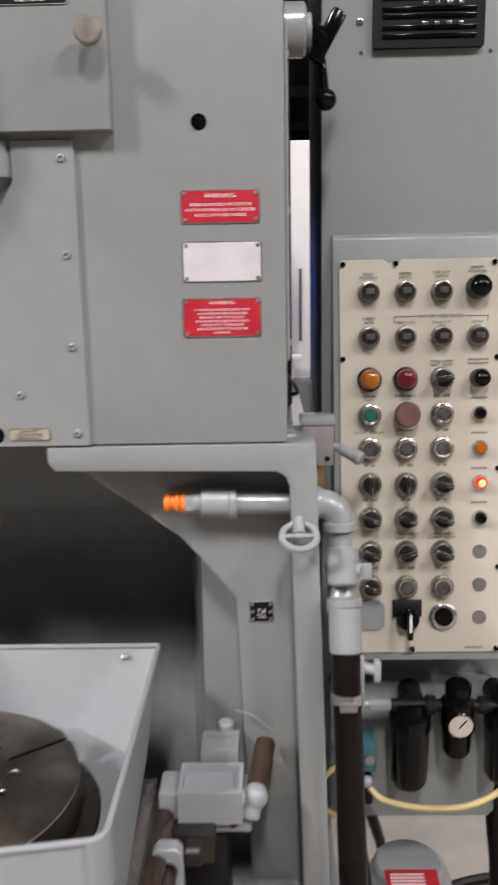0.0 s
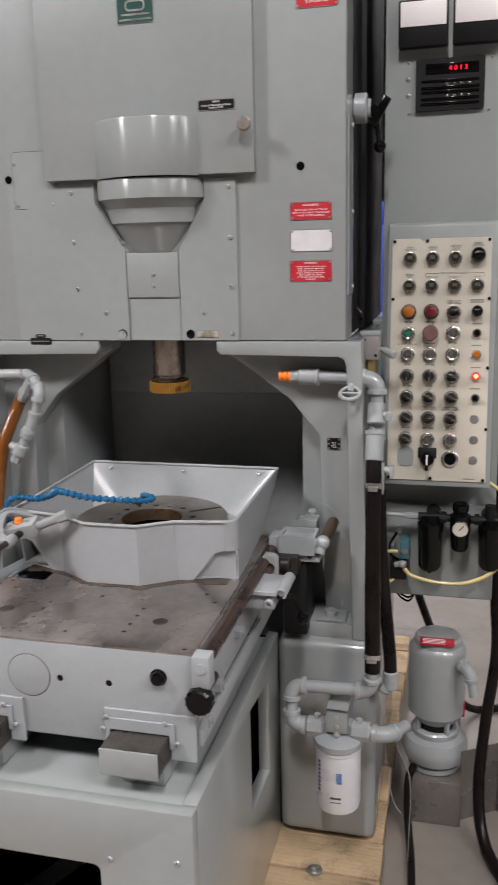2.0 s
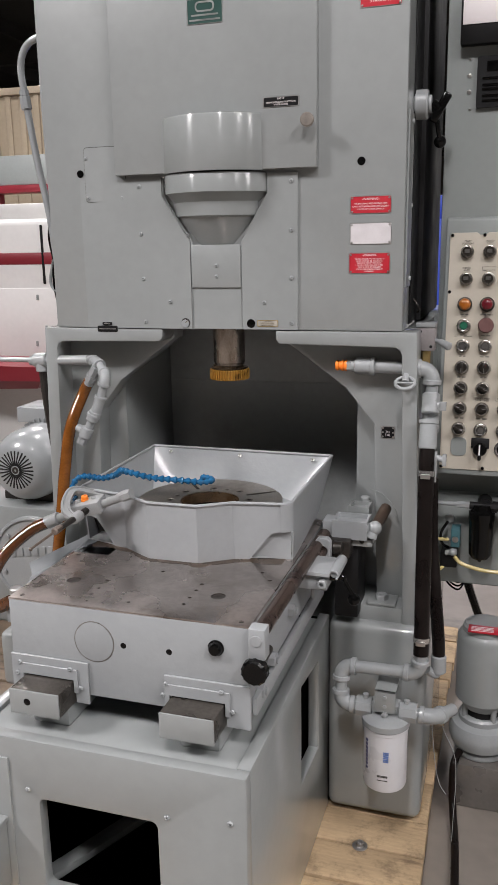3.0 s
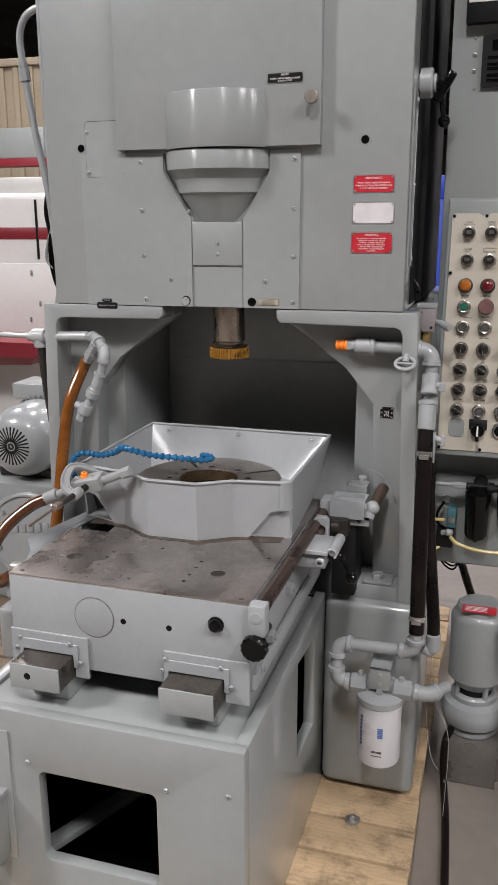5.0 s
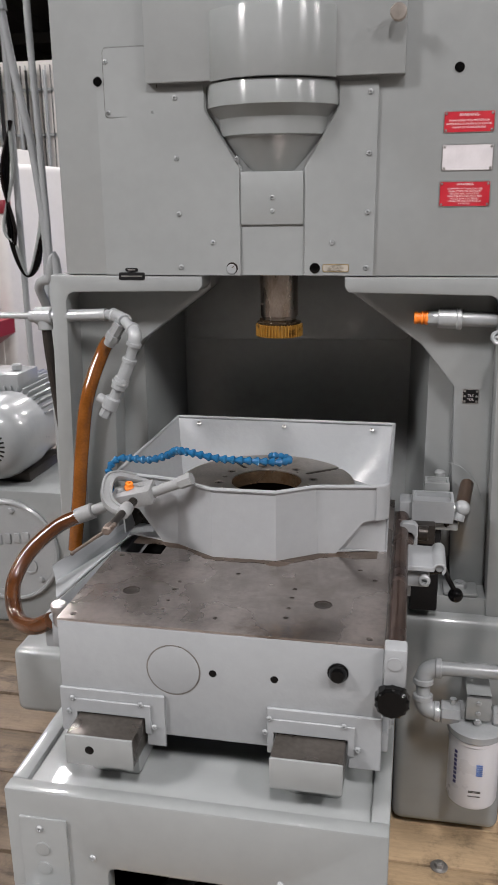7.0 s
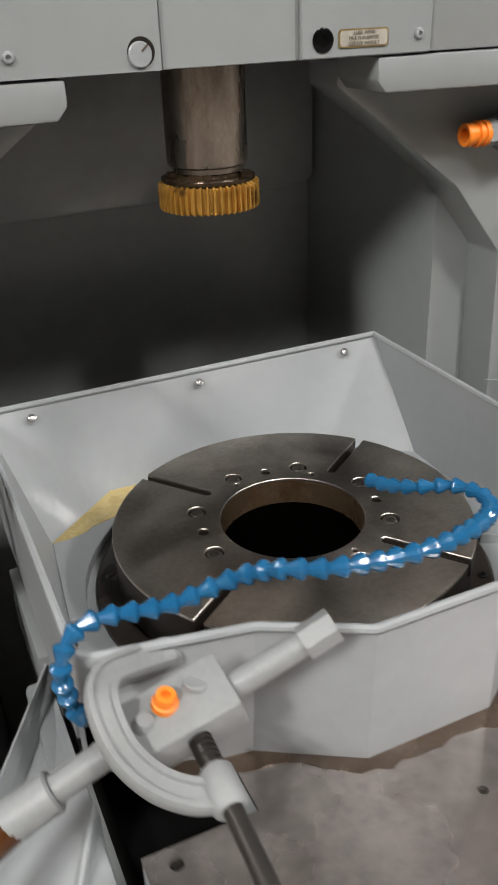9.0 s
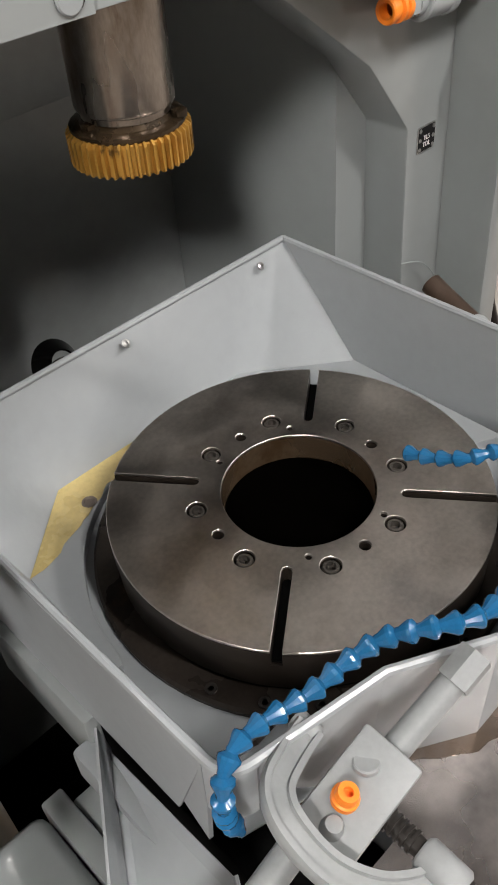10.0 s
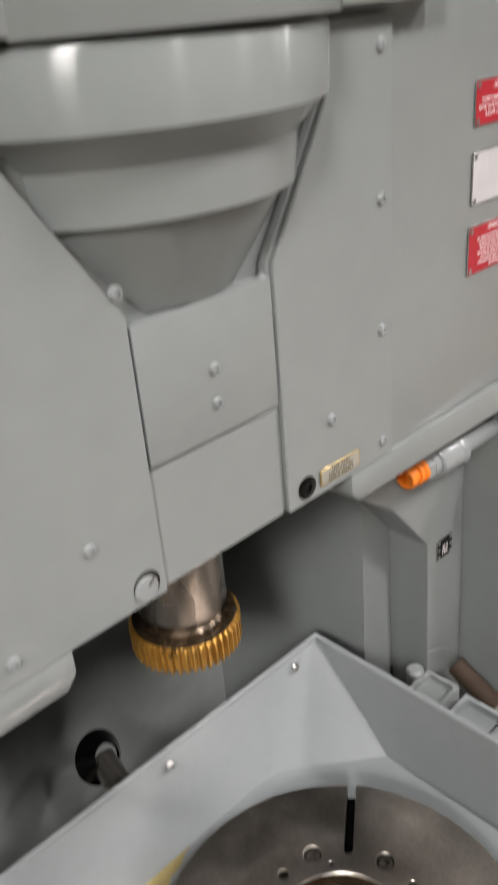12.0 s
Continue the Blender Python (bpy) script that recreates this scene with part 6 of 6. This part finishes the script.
part("drop_hose", tube([(-0.762, 0.018, 1.365), (-0.755, 0.02, 1.25), (-0.735, 0.03, 1.0), (-0.73, 0.03, 0.8)], 0.012, 10), STEEL_DARK, lv)

blue = thing("coolant_hose", -0.47, -0.3, 1.03, "blue segmented flexible coolant hose arching over the table", "coolant hose")
path = spline([(-0.487, -0.318, 1.068), (-0.492, -0.312, 1.087), (-0.496, -0.316, 1.112), (-0.493, -0.314, 1.130), (-0.484, -0.308, 1.143), (-0.470, -0.305, 1.148), (-0.450, -0.306, 1.149), (-0.426, -0.312, 1.149), (-0.403, -0.317, 1.151), (-0.381, -0.321, 1.158), (-0.356, -0.332, 1.170), (-0.338, -0.355, 1.185), (-0.319, -0.371, 1.189), (-0.300, -0.378, 1.189), (-0.255, -0.376, 1.180), (-0.213, -0.376, 1.178), (-0.170, -0.364, 1.174), (-0.133, -0.340, 1.166), (-0.120, -0.310, 1.162), (-0.132, -0.285, 1.160), (-0.156, -0.272, 1.158), (-0.168, -0.240, 1.146), (-0.173, -0.205, 1.137)], 40)
seg_len, run, last = 0.0150, 0.0, path[0]
marks = [path[0]]
for p in path[1:]:
    run += (p - last).length
    last = p
    if run >= seg_len:
        marks.append(p)
        run = 0.0
for k, (a, b) in enumerate(zip(marks, marks[1:])):
    d = b - a
    q = 0.86 if k < len(marks) * 0.72 else 0.76
    part("hose_segment", lathe(a, d, [(0.0042 * q, -0.002), (0.0054 * q, 0.0), (0.0058 * q, d.length * 0.16), (0.0094 * q, d.length * 0.58), (0.0098 * q, d.length * 0.64), (0.0098 * q, d.length * 0.78), (0.0086 * q, d.length * 0.83), (0.0056 * q, d.length * 0.96), (0.0042 * q, d.length)], 12), BLUE, blue, sharp=20)

clamp = thing("hose_clamp_bracket", -0.45, -0.35, 1.0, "grey C-clamp and coolant tap with orange knob on the tray", "clamp")


def cast_arm(points, flat, section, n=8):
    """Sweeps a flanged section along a bent arm; flat is the normal of the arm's plane."""
    line = spline([Vector(p) for p in points], n)
    rings = []
    for k, p in enumerate(line):
        d = (line[min(k + 1, len(line) - 1)] - line[max(k - 1, 0)]).normalized()
        side = d.cross(flat).normalized()
        up = side.cross(d).normalized()
        rings.append([p + side * u + up * v for u, v in section])
    return poly_solid(rings)


ribbed = [(-0.0105, -0.006), (-0.0060, -0.006), (-0.0052, -0.003), (0.0058, -0.003), (0.0066, -0.006), (0.0105, -0.006), (0.0118, -0.003), (0.0118, 0.003), (0.0105, 0.006), (0.0066, 0.006), (0.0058, 0.003), (-0.0052, 0.003), (-0.0060, 0.006), (-0.0105, 0.006), (-0.0115, 0.003), (-0.0115, -0.003)]
arm = cast_arm([(-0.414, -0.316, 1.106), (-0.440, -0.323, 1.113), (-0.464, -0.334, 1.120), (-0.476, -0.356, 1.121), (-0.474, -0.387, 1.104), (-0.460, -0.413, 1.092), (-0.440, -0.430, 1.086), (-0.420, -0.438, 1.085)], Vector((0.225, -0.263, 0.94)).normalized(), ribbed)
part("c_frame", join(arm, rod((-0.4195, -0.452, 1.084), (-0.419, -0.418, 1.087), 0.0125, bevel=0.003), rod((-0.414, -0.302, 1.104), (-0.414, -0.324, 1.101), 0.0095, bevel=0.003)), GREY_CLAMP, clamp, sharp=45)
tap = [
    part("block", turned(box(-0.05, 0.035, -0.024, 0.024, -0.016, 0.016, 0.003), pose(-0.420, -0.356, 1.098, 12, -15, 0)), GREY_CLAMP, clamp),
    part("cap_screw", lathe((-0.412, -0.352, 1.116), (0.2, 0.1, 1), [(0.0095, 0), (0.0095, 0.003), (0.0085, 0.004), (0, 0.004)], 18), GREY_CLAMP, clamp),
    part("outlet_pipe", join(rod((-0.40, -0.355, 1.10), (-0.325, -0.362, 1.132), 0.0105, seg=18), rod((-0.33, -0.362, 1.13), (-0.305, -0.364, 1.141), 0.0135, seg=6)), GREY_CLAMP, clamp),
    part("valve_knob", lathe((-0.438, -0.353, 1.102), (0.1, -0.2, 1), [(0.0075, 0), (0.0075, 0.006), (0.0098, 0.008), (0.0098, 0.013), (0.0082, 0.014), (0.0082, 0.018), (0.0072, 0.021), (0.0035, 0.021), (0.0035, 0.016), (0, 0.016)], 20), ORANGE, clamp, "orange plastic valve knob"),
    part("grey_knob", lathe((-0.455, -0.358, 1.098), (0.1, -0.2, 1), [(0.009, 0), (0.009, 0.005), (0.006, 0.012), (0, 0.013)], 16), GREY_CLAMP, clamp),
]
for ob in tap:
    ob.location += Vector((0.003, -0.011, -0.005))
part("inlet_pipe", join(rod((-0.470, -0.352, 1.068), (-0.525, -0.352, 1.045), 0.0115, seg=18), rod((-0.518, -0.352, 1.048), (-0.556, -0.352, 1.032), 0.0165, bevel=0.002)), GREY_CLAMP, clamp)
part("clamp_screw", join(rod((-0.418, -0.385, 1.0885), (-0.421, -0.520, 1.0835), 0.0072, seg=14), *[rod((-0.4183, -0.390 - 0.005 * k, 1.0883 - 0.0002 * k), (-0.4183, -0.3925 - 0.005 * k, 1.0882 - 0.0002 * k), 0.0088, seg=14) for k in range(5)]), STEEL_DARK, clamp)
part("tommy_bar", join(rod((-0.421, -0.512, 1.084), (-0.421, -0.538, 1.0835), 0.0088, bevel=0.003), rod((-0.4065, -0.5305, 1.0945), (-0.493, -0.527, 1.031), 0.0032, seg=10), ball((-0.493, -0.527, 1.031), 0.0046), ball((-0.406, -0.5305, 1.095), 0.0044)), STEEL_RUST, clamp, "thin tommy bar, brown with rust")
part("feed_hose", tube([(-0.548, -0.352, 1.035), (-0.595, -0.365, 1.012), (-0.645, -0.40, 0.965), (-0.66, -0.45, 0.915), (-0.62, -0.52, 0.885), (-0.56, -0.575, 0.90), (-0.515, -0.59, 0.925)], 0.0155, 14), AMBER_DARK, clamp, "dark brown hose bent back to the slide")

gd = thing("slide_guard", -0.5, -0.3, 0.93, "bent grey sheet guard along the slide with an oil cup", "guard")
A1, B1 = Vector((-0.489, -0.118, 0.960)), Vector((-0.632, -0.330, 0.907))
A2, B2 = Vector((-0.487, -0.300, 0.955)), Vector((-0.568, -0.450, 0.896))
A0, B0 = A1 + Vector((0.004, -0.006, -0.036)), B1 + Vector((0.012, -0.008, -0.034))
part("guard_flange", leaf([A1, B1, B0, A0], 0.003), GREY_TRAY, gd)
part("guard_sheet", leaf([A0, B0, B2 + Vector((0, 0, -0.004)), A2 + Vector((0, 0, -0.004))], 0.003), GREY_TRAY, gd)
part("guard_edge", tube([A2, A2.lerp(B2, 0.5), B2], 0.0028, 8, 2), GREY_TRAY, gd)
part("guard_apron", leaf([A2 + Vector((0, 0, -0.006)), B2 + Vector((0, 0, -0.006)), B2 + Vector((0.004, 0.004, -0.075)), A2 + Vector((0.002, 0.002, -0.09))], 0.003), GREY_TRAY, gd)
part("side_ledge", box(-0.512, -0.4855, -0.60, -0.10, 0.88, 0.926, 0.006), GREY_TRAY, gd)
part("oil_cup", join(rod((-0.498, -0.590, 0.92), (-0.498, -0.590, 0.945), 0.012), rod((-0.498, -0.590, 0.945), (-0.498, -0.590, 0.962), 0.015, bevel=0.003)), ALU, gd)
part("cup_bracket", box(-0.53, -0.486, -0.59, -0.54, 0.87, 0.935, 0.004), GREY_TRAY, gd)

drain = thing("drain_spout", -0.21, 0.3, 0.86, "black flanged drain spout behind the tray", "pipe")
part("flange", lathe((-0.205, 0.335, 0.985), (-0.15, 0.8, -0.45), [(0.02, -0.02), (0.036, 0.0), (0.038, 0.003), (0.034, 0.004), (0.019, -0.016)], 28, False), BLACK, drain)
part("spout", rod((-0.215, 0.20, 0.95), (-0.205, 0.33, 0.985), 0.019, seg=20), CHROME_DARK, drain)

# ---------- hydraulic unit ----------
hyd = thing("hydraulic_unit", -1.25, 0.9, 0.1, "grey hydraulic unit, tank with an electric motor on top", "hydraulic unit")
part("reservoir", box(-1.80, -0.92, 0.80, 1.24, 0.108, 0.642, 0.008), GREY, hyd)
part("skids", box(-1.75, -0.95, 0.81, 1.2, 0.0995, 0.108, 0.002), GREY, hyd)
rc = part("round_cover", lathe((-1.345, 0.80, 0.405), (0, -1, 0), [(0.205, 0), (0.205, 0.010), (0.198, 0.016), (0.19, 0.016), (0.186, 0.009), (0, 0.009)], 56), GREY_PIPE, hyd)
for k in range(7):
    part("embossed_mark", box(-1.50 + 0.037 * k, -1.475 + 0.037 * k, 0.785, 0.792, 0.415 + 0.005 * k, 0.455 + 0.005 * k, 0.004), GREY_PIPE, rc)
part("embossed_ring", lathe((-1.262, 0.791, 0.35), (0, -1, 0), [(0.03, 0), (0.03, 0.005), (0.025, 0.005), (0.025, 0)], 24, False), GREY_PIPE, rc)
for a in range(6):
    bolt_head((-1.345 + 0.165 * math.cos(radians(60 * a + 20)), 0.791, 0.405 + 0.165 * math.sin(radians(60 * a + 20))), (0, -1, 0), 0.012, 0.008, rc, GREY_PIPE)
mo = part("motor", join(lathe((-1.39, 0.84, 0.816), (0, 1, 0), [(0, -0.075), (0.045, -0.0735), (0.085, -0.067), (0.115, -0.052), (0.138, -0.025), (0.150, 0.01), (0.154, 0.05), (0.155, 0.16), (0.142, 0.165), (0.142, 0.42), (0.12, 0.45), (0, 0.45)], 56)), GREY_PIPE, hyd)
for k in range(28):
    slot = box(-0.0030, 0.0030, -0.0035, 0.002, 0.020, 0.082, 0.001, 1)
    for v in slot.verts:
        v.co.y += (v.co.z / 0.082) ** 2 * 0.0070 - 0.0742
    part("grille_slot", turned(slot, pose(-1.39, 0.84, 0.816, 0, 360 * k / 28, 0)), BLACK_MATT, mo)
part("grille_hub", lathe((-1.39, 0.7655, 0.816), (0, -1, 0), [(0.015, -0.002), (0.014, 0.003), (0.006, 0.003), (0.005, -0.001), (0, -0.001)], 20), STEEL_DARK, mo)
for k in range(15):
    part("cooling_fin", turned(box(-0.0028, 0.0028, 0.84, 1.20, 0.141, 0.170, 0.001), pose(-1.39, 0.17, 0.816, 0, -63 + 9 * k, 0)), GREY_PIPE, mo)
part("motor_foot", box(-1.545, -1.285, 0.9, 1.22, 0.6425, 0.68, 0.004), STEEL_DARK, hyd)
part("terminal_box", join(box(-1.53, -1.36, 1.02, 1.2, 0.961, 1.03, 0.006), rod((-1.40, 1.1, 1.03), (-1.40, 1.1, 1.055), 0.02, bevel=0.004)), GREY_PIPE, hyd)

# ---------- pipes beside the machine, distant things ----------
cdt = thing("overhead_conduit", -0.95, 0.5, 0.0995, "pair of grey steel conduits running up past the machine", "conduit")
part("conduit_pipe", tube([(-0.88, 0.5, 2.385), (-0.97, 0.5, 2.385), (-1.03, 0.5, 2.36), (-1.056, 0.5, 2.30), (-1.048, 0.5, 2.2), (-1.02, 0.5, 2.0), (-0.985, 0.5, 1.8), (-0.965, 0.5, 1.55), (-0.97, 0.5, 1.30), (-0.97, 0.5, 0.0995)], 0.012, 12), GREY_PIPE, cdt)
part("conduit_pipe", tube([(-0.93, 0.42, 2.9), (-0.932, 0.42, 2.2), (-0.925, 0.42, 1.8), (-0.92, 0.42, 1.4), (-0.92, 0.42, 0.0995)], 0.010, 12), GREY_PIPE, cdt)
part("conduit_pipe", tube([(-0.835, 0.4, 2.9), (-0.832, 0.4, 2.2), (-0.82, 0.4, 1.5), (-0.82, 0.4, 0.0995)], 0.010, 12), GREY_PIPE, cdt)
part("coupling", join(rod((-1.050, 0.5, 2.205), (-1.045, 0.5, 2.165), 0.0185, seg=8), rod((-1.052, 0.5, 2.225), (-1.050, 0.5, 2.207), 0.016, seg=8)), GREY_PIPE, cdt)
part("elbow", tube([(-0.97, 0.48, 1.36), (-0.97, 0.44, 1.42), (-0.93, 0.42, 1.44), (-0.90, 0.42, 1.40), (-0.90, 0.42, 0.0995)], 0.014, 12), GREY_PIPE, cdt)
cb = thing("hanging_cables", -1.6, 1.6, 0, "loops of black and grey cable hanging on a steel riser", "cables")
part("riser_pipe", rod((-1.59, 1.62, 0.0), (-1.59, 1.62, CEILING - 0.3), 0.014, seg=12), GREY_PIPE, cb)
for k, (dx, m) in enumerate(((0, BLACK), (0.014, BLACK), (0.03, RUBBER), (-0.02, GREY_CAB))):
    part("cable", tube([(-1.592 + 0.3 * dx, 1.605, 1.99), (-1.61 - dx, 1.59, 1.78), (-1.625 + dx, 1.58, 1.56), (-1.60, 1.58, 1.42 + 0.02 * k), (-1.555, 1.59, 1.35), (-1.50, 1.6, 1.42 + 0.03 * k), (-1.49, 1.62, 1.6)], 0.008, 8), m, cb)

wm = thing("white_machine", -3.4, 4.2, 0, "large white machine enclosure with a dark red stripe", "machine tool")
part("enclosure", bevelled(box(-5.2, -2.62, 3.5, 5.4, 0.02, 1.93, 0), 0.05, 3), WHITE_MACH, wm)
part("stripe", box(-5.21, -2.61, 3.492, 3.6, 1.595, 1.682, 0.003), RED_MACH, wm)
part("door_gap", box(-2.845, -2.83, 3.488, 3.5, 1.45, 1.88, 0), BLACK_MATT, wm)
part("label", box(-2.72, -2.66, 3.486, 3.494, 1.60, 1.68, 0.002), WHITE_MACH, wm)
part("top_box", box(-3.6, -2.8, 3.6, 4.6, 1.93, 2.045, 0.01), WHITE_MACH, wm)
part("lower_panel", box(-5.1, -2.7, 3.485, 3.5, 0.1, 1.42, 0.01), WHITE_MACH, wm)
part("hopper", poly_solid([[(-4.2, 2.95, 0.9), (-2.6, 2.95, 0.9), (-2.6, 3.48, 0.9), (-4.2, 3.48, 0.9)], [(-4.2, 2.95, 0.78), (-2.6, 2.95, 0.80), (-2.6, 3.48, 0.80), (-4.2, 3.48, 0.78)], [(-4.1, 3.1, 0.66), (-2.72, 3.1, 0.72), (-2.72, 3.48, 0.72), (-4.1, 3.48, 0.66)]]), RED_MACH, wm, "dark red hopper")
for px, pz in ((-2.9, 1.35), (-2.84, 1.12), (-2.93, 1.0)):
    part("latch", box(px - 0.008, px + 0.008, 3.47, 3.486, pz - 0.02, pz + 0.02, 0.004), GREY_CAB, wm)
rf = thing("red_frame", -3.9, 5.9, 0, "red steel frame with a grey box on top", "frame")
for px in (-4.6, -3.94):
    part("post", box(px - 0.04, px + 0.04, 5.6, 5.68, 0.001, 2.262, 0.004), RED_MACH, rf)
part("beam", box(-4.9, -3.86, 5.48, 5.7, 2.26, 2.335, 0.006), RED_MACH, rf)
part("box", box(-4.8, -3.9, 5.5, 6.1, 2.335, 2.62, 0.01), GREY_CAB, rf)
rk = thing("cable_rack", -4.2, 6.9, 0, "wall rack with rows of vertical pipes and cables", "rack")
for k in range(9):
    part("riser", rod((-4.58 + 0.1 * k, 6.94, 0.2), (-4.58 + 0.1 * k, 6.94, 3.0), 0.022 if k % 2 else 0.015, seg=10), BLACK_MATT if k % 3 == 0 else GREY_PIPE, rk)
for k in range(16):
    part("thin_riser", rod((-4.55 + 0.056 * k, 6.955, 0.2), (-4.55 + 0.056 * k, 6.955, 3.05), 0.007, seg=6), BLACK_MATT if k % 2 else GREY_CAB, rk)
for z in (1.9, 2.35, 2.8):
    part("crossbar", box(-4.65, -3.7, 6.965, 6.985, z, z + 0.03, 0.002), GREY_CAB, rk)

blue_m = thing("blue_machine", -0.5, 5.3, 0, "blue machine enclosure with white lettering plate", "machine tool")
part("enclosure", box(-1.5, 0.36, 4.6, 6.0, 0.02, 1.88, 0.02), BLUE_MACH, blue_m)
part("top_cover", box(-0.8, 0.20, 4.7, 5.8, 1.88, 2.06, 0.02), BLUE_MACH, blue_m)
part("plate", box(0.12, 0.30, 4.592, 4.602, 1.78, 1.84, 0.002), WHITE_MACH, blue_m)
part("window", box(0.16, 0.34, 4.59, 4.602, 1.28, 1.45, 0.004), GREY_PIPE, blue_m)
part("bar", box(-1.2, 0.5, 4.5, 4.56, 1.10, 1.13, 0.004), WHITE_MACH, blue_m)
gm = thing("pale_cabinet", 0.55, 5.4, 0, "pale grey machine cabinet beside the blue machine", "cabinet")
part("body", box(0.38, 0.95, 4.8, 5.8, 0.02, 2.55, 0.01), WHITE_MACH, gm)
part("hinge", box(0.50, 0.515, 4.78, 4.8, 1.2, 1.7, 0.002), BLACK_MATT, gm)
